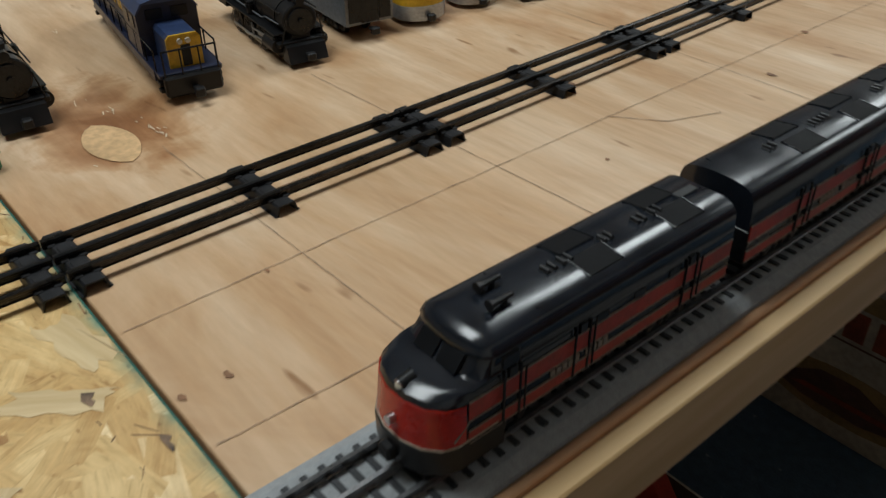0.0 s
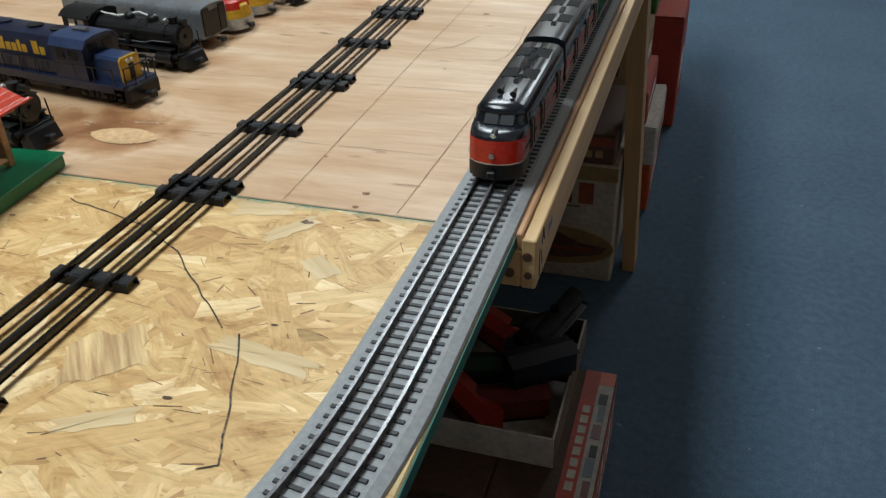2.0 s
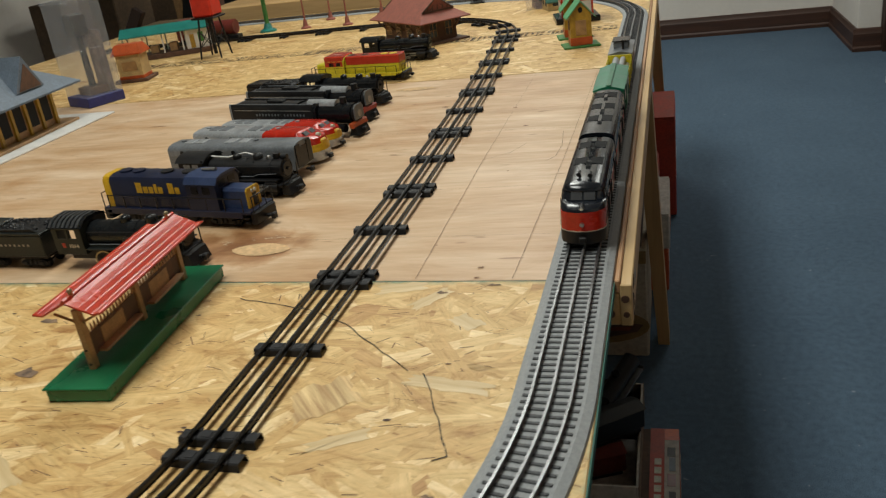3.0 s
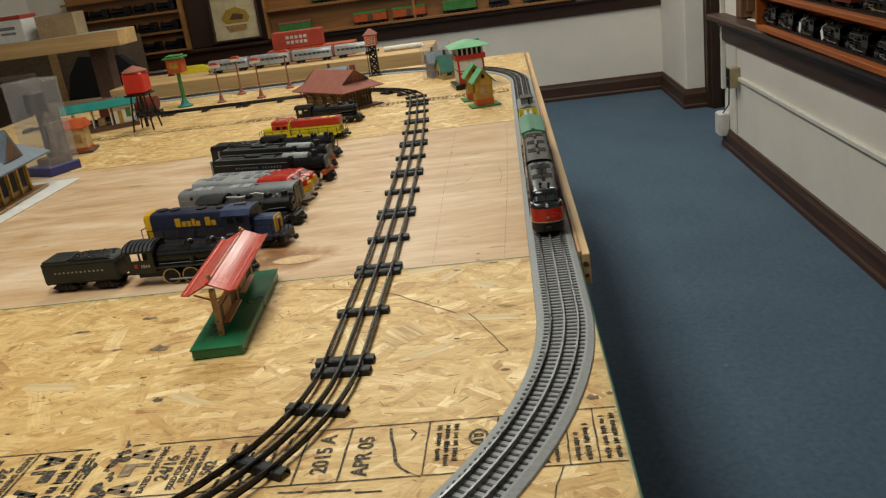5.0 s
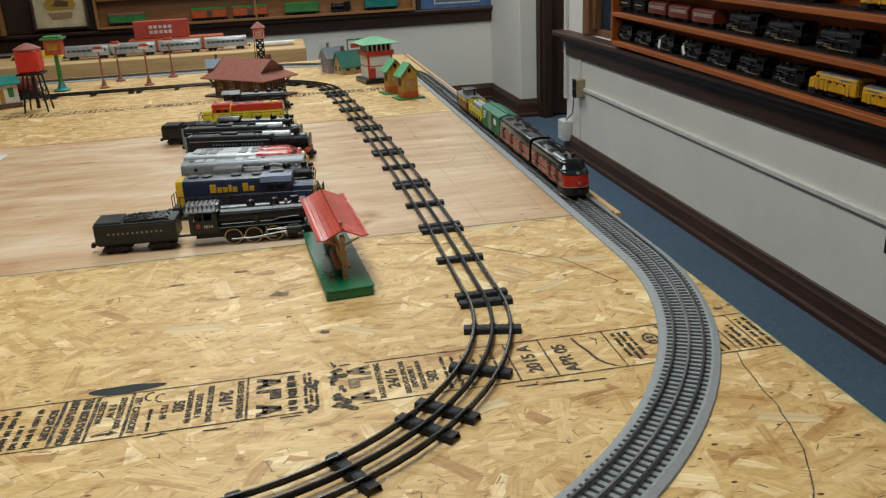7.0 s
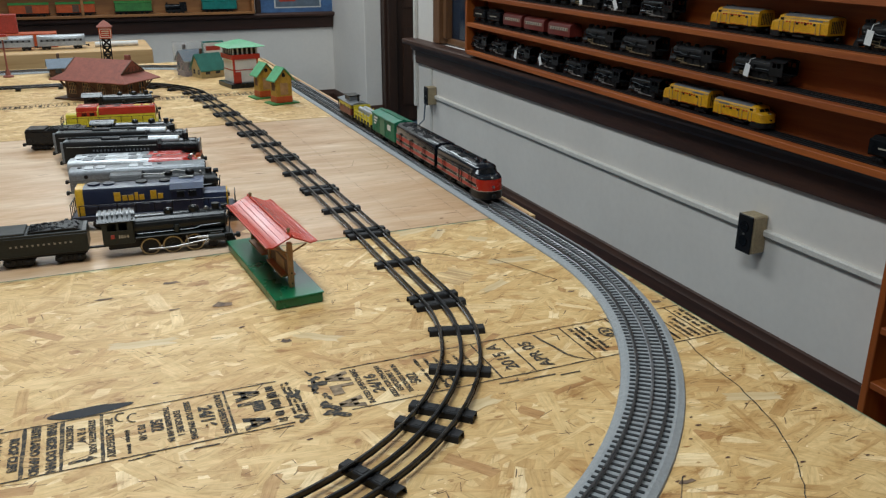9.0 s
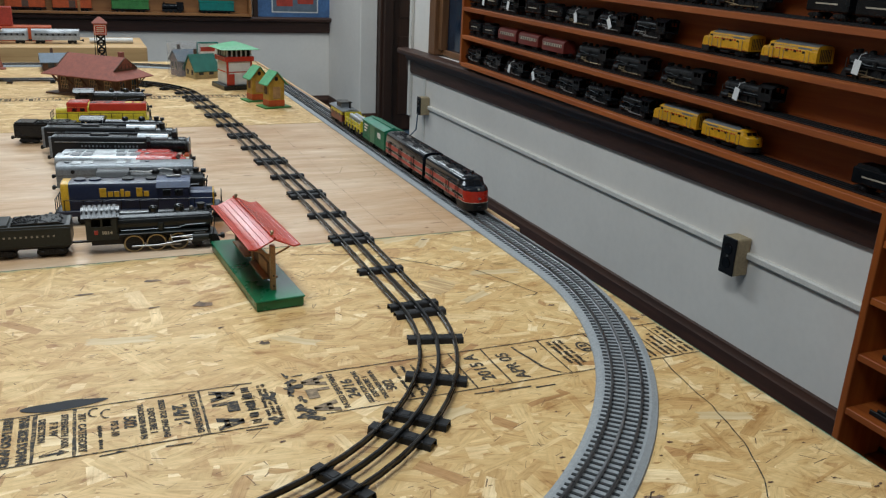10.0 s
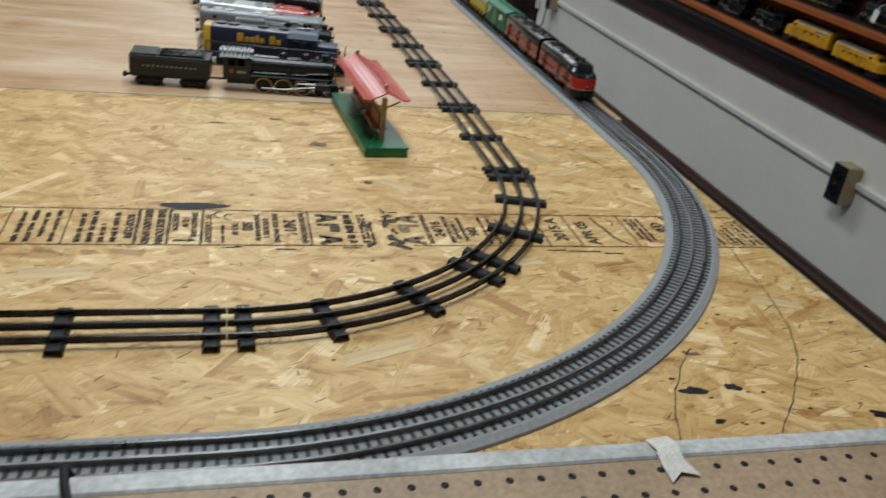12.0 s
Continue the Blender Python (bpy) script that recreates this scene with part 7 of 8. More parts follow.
part("dormer_face", Geo().prism([(-.038, .103), (0, .152), (.038, .103)], 0, .165, .167), BROWNWOOD, vs)
part("cupola", Geo().box(-.03, .03, -.03, .03, .15, .195, .002), SLATE, vs)
part("cupola_roof", Geo().loft([[(s * r, t * r, z) for s, t in ((-1, -1), (1, -1), (1, 1), (-1, 1))] for r, z in ((.042, .193), (.042, .197), (.004, .228))]), SLATE, vs)
tagged(solid("white_board", Geo().box(-1.56, -1.00, .46, .96, .0002, .004, .0008), WHITE), "thin white board under the village station", "board")
bs = thing("steam_engine_model", "dark maroon toy locomotive standing behind the water tank", "toy locomotive", pose(-1.25, 1.98, .0005))
part("body", Geo().cyl((-.12, 0, .05), (.08, 0, .05), .026, 16).box(-.15, -.09, -.03, .03, .02, .09, .002), MAROON, bs)
part("underframe", Geo().box(-.15, .09, -.02, .02, .006, .022, .002), BLACKSAT, bs)

# red searchlight tower standing on the ledge
lt = thing("searchlight_tower", "red metal toy tower with chrome searchlight and green lens", "toy tower", pose(.126, -1.113, .0295, 0, 0, 0) @ Matrix.Diagonal((.668, .668, .668, 1)))
H = .363
for sx in (-1, 1):
    for sy in (-1, 1):
        part("leg", Geo().prism([(-.0025, -.0025), (.0025, -.0025), (.0025, .0025), (-.0025, .0025)], 2, 0, .001).loft([[(sx * r + a, sy * r * .8 + b, z) for a, b in ((-.0028, -.0028), (.0028, -.0028), (.0028, .0028), (-.0028, .0028))] for r, z in ((.058, 0), (.036, H))]), TOWERRED, lt)
for k in range(5):
    z0, z1 = .02 + k * .058, .07 + k * .058
    r0, r1 = .058 - .022 * z0 / H, .058 - .022 * z1 / H
    for s in (-1, 1):
        part("brace", Geo().cyl((-r0, s * r0 * .8, z0), (r1, s * r1 * .8, z1), .0018, 6).cyl((r0, s * r0 * .8, z0), (-r1, s * r1 * .8, z1), .0018, 6), TOWERRED, lt)
        part("brace", Geo().cyl((s * r0, -r0 * .8, z0), (s * r1, r1 * .8, z1), .0018, 6), TOWERRED, lt)
part("base_plate", Geo().box(-.07, .07, -.058, .058, 0, .004, .001), TOWERRED, lt)
part("deck", Geo().box(-.056, .056, -.050, .050, H, H + .004, .001), TOWERRED, lt, "red tower deck")
for s in (-1, 1):
    for z in (.010, .021):
        part("rail", Geo().box(-.057, .057, *sorted((s * .049, s * .052)), H + z, H + z + .006, .0008).box(*sorted((s * .055, s * .058)), -.052, .052, H + z, H + z + .006, .0008), TOWERRED, lt)
    for x in (-.055, 0, .055):
        part("rail_post", Geo().box(x - .002, x + .002, *sorted((s * .0495, s * .0515)), H, H + .027), TOWERRED, lt)
lamp_m = pose(.002, .004, H + .047, 0, 0, 203) @ pose(0, 0, 0, 0, 4, 0)
g = Geo()
rings = []
for x, r in ((-.022, .009), (-.019, .0155), (-.010, .0188), (.014, .0196), (.016, .0206), (.0175, .0198)):
    rings.append([lamp_m @ Vector((x, r * math.cos(2 * math.pi * i / 22), r * math.sin(2 * math.pi * i / 22))) for i in range(22)])
part("lamp_housing", Geo().loft(rings), CHROME, lt, "chrome lamp housing")
rings = []
for k in range(5):
    t = k / 4 * math.pi / 2 * .97
    rings.append([lamp_m @ Vector((.0165 + .009 * math.sin(t), .0194 * math.cos(t) * math.cos(2 * math.pi * i / 22) * (1 + .012 * (-1) ** i), .0194 * math.cos(t) * math.sin(2 * math.pi * i / 22) * (1 + .012 * (-1) ** i))) for i in range(22)])
part("lens", Geo().loft(rings), LENSGREEN, lt, "domed green lens")
part("yoke", Geo().cyl((.002, .004, H + .004), (.002, .004, H + .007), .017, 18, .0165).cyl((.002, .004, H + .007), (.002, .004, H + .031), .0140, 18, .0150), CHROME, lt, "short chrome lamp socket")
for a in range(3):
    t = 2.1 * a + .6
    part("socket_screw", Geo().dome((.002 + .0152 * math.cos(t), .004 + .0152 * math.sin(t), H + .0068), .0020, .0016, 8), STEEL, lt)

# ---- bench behind the table with the silver train ----
bench = thing("back_bench", "long raw pine bench top behind the layout", "bench")
part("top", Geo().box(-1.75, -.15, 2.80, 3.25, -.045, .03, .003), PINE_X, bench)
for x in (-1.65, -.95, -.25):
    for y in (2.84, 3.16):
        part("leg", Geo().box(x, x + .05, y, y + .05, FLOOR, -.045, .002), PINE_Z, bench)


def coach(name, label, mat, stripe, L, group):
    o = thing(name, label, "toy coach", group=group)
    w = .028
    rings = [[(x, y * k, z) for y, z in [(-w, .016), (-w, .050), (-w * .85, .059), (-w * .4, .064), (w * .4, .064), (w * .85, .059), (w, .050), (w, .016)]] for x, k in ((-L / 2, .94), (-L / 2 + .004, 1), (L / 2 - .004, 1), (L / 2, .94))]
    part("body", Geo().loft(rings), mat, o)
    n = 8
    for s in (-1, 1):
        part("window_strip", Geo().box(-L / 2 + .012, L / 2 - .012, *sorted((s * w, s * (w + .0005))), .036, .047), stripe, o)
        for k in range(n):
            x = -L / 2 + .018 + k * (L - .036) / (n - 1)
            part("window", Geo().box(x - .004, x + .004, *sorted((s * (w + .0004), s * (w + .001))), .0375, .0455, .0003), DARK, o)
        truck(o, s * L * .33, wheels=(-.011, .011), r=.007)
        coupler(o, s * L / 2, s)
    return o


sc = coach("passenger_coach", "silver toy streamliner coach on the bench", SILVER, GREYBODY, .20, "silver streamliner coaches")
sc.matrix_world = pose(-.53, 2.96, .030, 0, 0, 0)
for x in (-.745, -.96, -1.175):
    copy_thing(sc, pose(x, 2.96, .030, 0, 0, 0))
rbx = thing("red_carton", "bright red carton with two rows of white print", "box", pose(-.84, 3.10, .0945, 0, 0, 0))
part("carton", Geo().box(-.13, .13, -.03, .03, 0, .085, .003), REDCARD, rbx)
part("print_border", Geo().box(-.115, .115, -.0306, -.030, .008, .010).box(-.115, .115, -.0306, -.030, .075, .077), ORANGE, rbx)
for k in range(2):
    for q in range(5):
        part("print_block", Geo().box(-.056 + q * .023, -.040 + q * .023, -.0308, -.030, .024 + k * .024, .039 + k * .024), WHITECARD, rbx)
tagged(solid("cardboard_sheet", Geo().prism([(-1.38, 0), (-1.0, 0), (-.98, .006), (-1.0, .022), (-1.2, .03), (-1.36, .018)], 1, 3.04, 3.22), CARD, m=pose(.06, 0, .0305)), "bent brown cardboard sheet on the bench", "cardboard")
tagged(solid("paper_roll", Geo().cyl((-.39, 2.97, .043), (-.20, 2.97, .043), .012, 14), WHITE), "white paper roll at the end of the bench", "paper roll")
tagged(solid("orange_tube", Geo().box(-1.0, -.55, 3.05, 3.16, .0305, .094, .002), ORANGE), "orange carton strip behind the silver coaches", "box")

# high counter with pale green top
hc = thing("high_counter", "pale green topped counter with tan wooden edge", "counter")
part("top", Geo().box(-3.25, -1.735, 3.0, 3.20, .288, .303, .003), paint("mint_top", (.42, .52, .45), .4, scale=12), hc, "pale green counter top")
part("edge", Geo().box(-3.25, -1.735, 2.985, 3.0, .225, .303, .002).box(-1.735, -1.72, 2.985, 3.20, .225, .303, .002), PINE_X, hc)
for x in (-2.75, -1.95):
    part("leg", Geo().box(x, x + .09, 3.1, 3.19, FLOOR, .288, .003), BROWNWOOD, hc)
    part("brace", Geo().box(-.03, .03, -.02, .02, 0, .55, .002, pose(x + .1, 3.14, -.42, 0, 35, 0)), DARKWOOD_Z, hc)
cb = thing("card_carton", "open brown cardboard box on the counter", "box", pose(-2.06, 3.11, .3033, 0, 0, 6) @ Matrix.Diagonal((.74, .8, .74, 1)))
for a in ((-.13, .13, -.10, -.097), (-.13, .13, .097, .10)):
    part("wall", Geo().box(a[0], a[1], a[2], a[3], 0, .15), CARD, cb)
for a in (-.13, .127):
    part("wall", Geo().box(a, a + .003, -.097, .097, 0, .15), CARD, cb)
part("bottom", Geo().box(-.127, .127, -.097, .097, 0, .003), CARD, cb)
ct = thing("printed_carton", "white and red printed carton on the counter", "box", pose(-2.31, 3.11, .3033, 0, 0, -8) @ Matrix.Diagonal((.9, .9, .8, 1)))
part("carton", Geo().box(-.10, .10, -.07, .07, 0, .16, .002), WHITE, ct)
part("lid", Geo().box(-.102, .102, -.072, .072, .14, .165, .002), REDCARD, ct)
part("print_block", Geo().box(-.05, .05, -.0712, -.07, .05, .065).box(-.05, .05, -.0712, -.07, .08, .10), GREYBODY, ct)
cloth = [[(-2.60, FLOOR), (-1.95, FLOOR)], [(-2.58, -.28), (-1.97, -.28)], [(-2.50, .03), (-2.04, .00)], [(-2.42, .14), (-2.16, .12)]]
tagged(solid("black_cloth", Geo().loft([[(a[0], 3.85 + .01 * k, a[1]), (b[0], 3.85 + .01 * k, b[1]), (b[0], 4.0 - .02 * k, b[1]), (a[0], 4.0 - .02 * k, a[1])] for k, (a, b) in enumerate(cloth)]), DARK), "black cloth covered chair behind the counter", "chair")

for k, (x0, x1, y0, y1, h) in enumerate(((-3.1, -2.55, 3.25, 3.6, .80), (-2.5, -2.05, 3.2, 3.55, .62), (-3.2, -2.3, 4.2, 4.6, .9))):
    o = thing("brown_carton", "large dark brown carton under the counter", "box", pose((x0 + x1) / 2, (y0 + y1) / 2, FLOOR + .0005), "cartons under the counter")
    part("carton", Geo().box(-(x1 - x0) / 2, (x1 - x0) / 2, -(y1 - y0) / 2, (y1 - y0) / 2, 0, h, .006), paint("brown_board", (.11, .07, .04), .9, scale=8) if k != 1 else CARD, o)
    part("tape", Geo().box(-.03, .03, -(y1 - y0) / 2 - .001, -(y1 - y0) / 2, h * .6, h - .004), TAN, o)
# ---- shelves on the far wall ----
FY, FK = 5.6, .9205
FAR = Matrix.Translation((-.13, NY - FK * FY, .46)) @ Matrix.Scale(FK, 4) @ Matrix.Translation((.13, 0, -.46))
others = set(scene.objects)
ns_ = thing("wall_shelf", "brown wooden display shelf on the far wall", "shelf")
part("back", Geo().box(-1.62, .80, FY - .012, FY - .002, -.02, .62), SHELF_X, ns_)
for z in (-.02, .185, .39, .595):
    part("shelf_board", Geo().box(-1.60, .785, FY - .11, FY - .012, z - .001, z + .018, .002), SHELF_X, ns_)
for x in (-1.625, -.45, .785):
    part("upright", Geo().box(x, x + .02, FY - .115, FY - .012, -.02, .62, .002), SHELF_X, ns_)
ws = thing("wall_shelf", "brown wooden display shelf filled with dark trains", "shelf")
part("back", Geo().box(-3.25, -2.30, FY - .012, FY - .002, -.02, .62), SHELF_X, ws)
for z in (-.02, .13, .28, .43):
    part("shelf_board", Geo().box(-3.25, -2.30, FY - .11, FY - .012, z, z + .018, .002), SHELF_X, ws)
part("upright", Geo().box(-2.30, -2.28, FY - .115, FY - .012, -.02, .62, .002), SHELF_X, ws)
pf = thing("framed_print", "framed print of a yellow train on cream paper", "picture", pose(-1.87, FY - .075, .16, -4, 0, 0) @ Matrix.Diagonal((.76, 1, .76, 1)))
part("frame", Geo().box(-.26, -.235, -.02, .01, -.19, .24, .003).box(.235, .26, -.02, .01, -.19, .24, .003).box(-.26, .26, -.02, .01, -.21, -.19, .003).box(-.26, .26, -.02, .01, .24, .26, .003), DARKWOOD_X, pf)
part("paper", Geo().box(-.235, .235, -.005, .005, -.19, .24), paint("aged_paper", (.62, .50, .30), .7, scale=6, grime=.1), pf)
part("motif", Geo().prism([(-.15, .02), (-.10, -.03), (.13, -.03), (.16, .02), (.12, .09), (.02, .13), (-.08, .11)], 1, -.0065, -.005), MUSTARD, pf)
part("motif", Geo().prism([(-.12, -.05), (.12, -.05), (.10, -.11), (-.08, -.12)], 1, -.0065, -.005), TAN, pf)
part("motif", Geo().prism([(-.06, .01), (.08, .0), (.09, .05), (-.02, .07)], 1, -.0075, -.0065), BROWNWOOD, pf)
tagged(solid("dark_panel", Geo().box(-2.275, -1.63, FY - .05, FY - .004, -.02, .75, .003), DARKWOOD_Z, kind="structure"), "dark stained wall panel behind the print", "panel")
wp = thing("poster", "blue framed poster with coloured train print", "poster", pose(1.17, FY - .012, .16))
part("board", Geo().box(-.31, .31, -.008, .008, -.19, .3, .002), paint("poster_blue", (.08, .17, .36), .5, scale=8), wp)
part("print_panel", Geo().box(-.19, .19, -.0095, -.008, -.15, .25), WHITE, wp)
part("print_panel", Geo().box(-.18, .18, -.0110, -.0095, -.14, .24), SLATE, wp)
part("print_block", Geo().box(-.15, -.02, -.0125, -.011, -.10, -.02).box(.02, .15, -.0125, -.011, -.08, .05), REDCARD, wp)
part("side_trim", Geo().box(.33, .42, -.03, .008, -.19, .6, .003), DARKWOOD_Z, wp)
part("side_trim", Geo().box(-.34, -.30, -.02, .008, -.19, .6, .003), DARKWOOD_Z, wp)


def toycar(x, z, body, roof, L=.26):
    o = thing("tinplate_car", "tinplate freight car in " + ("green" if body in (GREEN, GRASSGREEN) else "orange") + " on the far shelf", "toy freight car", pose(x, FY - .065, z + .018), "freight cars on the far shelf")
    part("body", Geo().box(-L / 2, L / 2, -.032, .032, .022, .082, .002), body, o)
    part("roof", Geo().prism([(-.035, .082), (0, .096), (.035, .082)], 0, -L / 2 - .003, L / 2 + .003), roof, o)
    part("door", Geo().box(-.022, .022, -.0335, -.032, .025, .076, .0008), BROWNWOOD if body is ORANGE else body, o)
    part("underframe", Geo().box(-L / 2 - .006, L / 2 + .006, -.024, .024, .012, .022, .001), BLACKSAT, o)
    for s in (-1, 1):
        for x2 in (s * L * .36, s * L * .22):
            part("wheelset", wheelset(x2, .0085, .02), BLACKSAT, o)


for x, b, r in ((-1.40, GRASSGREEN, BRICKRED), (-.793, ORANGE, GRASSGREEN), (-.485, ORANGE, GRASSGREEN), (-.087, GRASSGREEN, GRASSGREEN), (.542, TEAL, TEAL)):
    toycar(x, -.02, b, r)
for x, b, r in ((-1.1, GRASSGREEN, TEAL), (-.8, TEAL, TEAL), (.1, ORANGE, BRICKRED), (.5, GRASSGREEN, GRASSGREEN)):
    toycar(x, .185, b, r)



def dark_engine(x, z):
    o = thing("tinplate_engine", "dark tinplate engine on the far shelf", "toy locomotive", pose(x, FY - .065, z + .018), "dark engines on the far shelf")
    part("boiler", Geo().cyl((-.085, 0, .045), (.02, 0, .045), .021, 14), BLACK, o)
    part("cab", Geo().box(.02, .07, -.028, .028, .02, .078, .002), BLACK, o)
    part("chimney", Geo().cyl((-.07, 0, .06), (-.07, 0, .078), .006, 10), BLACKSAT, o)
    part("underframe", Geo().box(-.085, .07, -.02, .02, .010, .024, .001), BLACKSAT, o)
    for q in (-.06, -.025, .01, .045):
        part("wheelset", wheelset(q, .010, .022), BLACKSAT, o)


dark_engine(.225, -.02)
for z in (-.02, .13, .28):
    for k in range(5):
        dark_engine(-3.14 + k * .185, z)
tagged(solid("low_cabinet", Geo().box(-3.25, -1.62, FY - .45, FY - .03, .46 + (FLOOR - .46) / FK, -.17, .004), DARKWOOD_X), "dark brown low wooden cabinet under the far sill", "cabinet")
for ob in [q for q in scene.objects if q not in others and q.parent is None]:
    ob.matrix_world = FAR @ ob.matrix_world

# ---- shelves on the east wall ----
es = thing("wall_shelf", "orange stained wooden display shelf full of trains", "shelf")
SX0, SX1, SYa, SYb = 1.225, 1.335, -.075, 2.36
SLOPE = .013
TILT = Matrix(((1, 0, 0, 0), (0, 1, 0, 0), (0, SLOPE, 1, -SLOPE * 1.0), (0, 0, 0, 1)))


def tilted(y):
    return SLOPE * (y - 1.0)


part("back", Geo().box(SX1, SX1 + .008, SYa, SYb, -.016, .86, 0, TILT), SHELF, es)
LEV = [-.012 + .1265 * i for i in range(7)]
for z in LEV:
    part("shelf_board", Geo().box(SX0, SX1, SYa, SYb - .018, z - .008, z + .010, .0015, TILT), SHELF, es)
for y in (SYa - .018, SYb - .018):
    part("upright", Geo().box(SX0, SX1 + .008, y, y + .018, -.014, .86, .002, TILT), SHELF_Z, es)
for z in LEV[:5]:
    g = Geo()
    for c in (-.016, 0, .016):
        g.box(1.275 + c - .0012, 1.275 + c + .0012, SYa + .01, SYb - .03, z + .0125, z + .017, 0, TILT)
    g.box(1.275 - .022, 1.275 + .022, SYa + .01, SYb - .03, z + .0102, z + .0125, 0, TILT)
    part("display_track", g, BLACKSAT, es)

SG = "locomotives on the wall shelf"
sl = [steam("steam_locomotive", "black toy steam locomotive on the wall shelf", BLACK, BLACK, 3, .175, tender=False, group=SG), steam("steam_locomotive", "larger black toy steam locomotive on the wall shelf", BLACKSAT, BLACKSAT, 4, .205, tender=False, group=SG, rods=BRASS)]
ya = alco("diesel_locomotive", "yellow streamlined toy diesel with grey roof on the shelf", True, SHELFYELLOW, SHELFYELLOW, BLACKSAT, SHELFYELLOW, L=.25, group=SG, striped=False)
for s in (-1, 1):
    for k in range(9):
        part("lettering_block", Geo().box(-.060 + k * .0125, -.052 + k * .0125, *sorted((s * .0305, s * .0311)), .0555, .0605), ROOFRED, ya)
    part("red_line", Geo().box(-.122, .090, *sorted((s * .0305, s * .0310)), .0255, .0270), ROOFRED, ya, "thin red line")
    part("vent_grille", Geo().box(-.100, -.045, *sorted((s * .0290, s * .0302)), .0640, .0700, .0004), GREYBODY, ya)
part("roof_cover", Geo().prism([(-.0300, .0690), (-.0262, .0772), (-.0185, .0824), (-.006, .0845), (.006, .0845), (.0185, .0824), (.0262, .0772), (.0300, .0690)], 0, -.1235, .062), GREYBODY, ya, "weathered grey roof")
used = {0: False, 1: False, "y": False}


def shelf_put(key, ob, y, lev, face):
    m = pose(1.275, y, LEV[lev] + .017 + tilted(y), 0, 0, face) @ Matrix.Diagonal((.90 if key == "y" else 1.0, .97, .87 if key == "y" else .93, 1))
    if not used[key]:
        used[key] = True
        ob.matrix_world = m
        return ob
    return copy_thing(ob, m)


def tag(y, lev, tilt):
    o = thing("price_tag", "white paper tag tied to a locomotive", "paper tag", pose(1.239, y, LEV[lev] + .050 + tilted(y), tilt, 0, 0), "paper tags")
    part("paper", Geo().box(-.0004, .0004, -.010, .010, -.020, .014, .0002), PAPER, o)
    part("string", Geo().tube([(0, 0, .014), (.008, .004, .026), (.02, .0, .030)], .0009), PAPER, o)


def tender(y, lev, L=.13):
    o = thing("tender", "black toy tender car on the wall shelf", "toy tender", pose(1.275, y, LEV[lev] + .017 + tilted(y), 0, 0, 90), SG)
    part("tank", Geo().box(-L / 2, L / 2, -.028, .028, .018, .058, .004), BLACK, o)
    part("coal", Geo().prism([(-L * .1, .057), (-.0, .066), (L * .42, .066), (L * .46, .057)], 1, -.022, .022), BLACKSAT, o)
    part("lettering_block", Geo().box(-.034, .034, .0281, .0285, .036, .0395), CREAM, o)
    truck(o, -L * .3, wheels=(-.011, .011), r=.007)
    truck(o, L * .3, wheels=(-.011, .011), r=.007)
# contents, bottom shelf upwards, from the window end
for y in (2.26, 2.06, 1.85, 1.62, 1.41, 1.20, .98):
    shelf_put(0, sl[0], y + .085, 0, 90)
shelf_put("y", ya, .765, 0, 90)
shelf_put("y", ya, .525, 0, -90)
tender(.015, 0)
for y, t in ((1.87, 18), (1.66, -24)):
    tag(y, 0, t)
tender(2.26, 1, .12)
tender(2.11, 1, .12)
mc = coach("passenger_coach", "maroon toy passenger coach on the wall shelf", MAROON, CREAM, .165, "maroon coaches")
mc.matrix_world = pose(1.275, 1.93, LEV[1] + .017 + tilted(1.93), 0, 0, 90)
for y in (1.74, 1.54):
    copy_thing(mc, pose(1.275, y, LEV[1] + .017 + tilted(y), 0, 0, 90))
for y in (1.27, 1.03, .76, .48):
    shelf_put(1, sl[1], y + .10, 1, 90)
tag(.50, 1, 12)
for y in (2.27, 2.1):
    tender(y, 2, .12)
for y in (1.93, 1.17, .95):
    shelf_put(0, sl[0], y + .085, 2, 90)
for y in (1.72, 1.56):
    tender(y, 2, .13)
for y in (1.37, ):
    shelf_put(1, sl[1], y + .10, 2, 90)
shelf_put("y", ya, .59, 2, 90)
shelf_put("y", ya, .35, 2, 90)
shelf_put(1, sl[1], .07 + .10, 2, 90)
for y, t in ((2.16, 10), (1.92, 14), (1.38, -15), (1.16, -30), (.12, 8)):
    tag(y, 2, t)
for y in (2.15, 1.85, 1.15, .55):
    shelf_put(1, sl[1], y + .10, 3, 90)
for y in (1.62, 1.45, .88, .72, .25, .10):
    tender(y, 3)
for y in (2.0, 1.4, .9, .4):
    shelf_put(0, sl[0], y, 4, 90)
for y in (1.7, 1.1, .62, .15):
    tender(y, 4)

# bookcase beside the wall
bk = thing("bookcase", "orange stained tall wooden bookcase with track pieces", "bookcase")
BX0, BX1 = 1.15, 1.315
part("side_panel", Geo().box(BX0, BX1, -.118, -.100, FLOOR, .005, .002), SHELF_Z, bk)
part("side_panel", Geo().box(BX0, BX1, -1.10, -1.082, FLOOR, .005, .002), SHELF_Z, bk)
part("back", Geo().box(BX1 - .008, BX1, -1.082, -.118, FLOOR, .005), SHELF, bk)
for z in (-.012, -.075, -.21, -.35, -.49, -.64):
    part("shelf_board", Geo().box(BX0 + .004, BX1 - .008, -1.082, -.118, z - .009, z + .008, .0015), SHELF, bk)
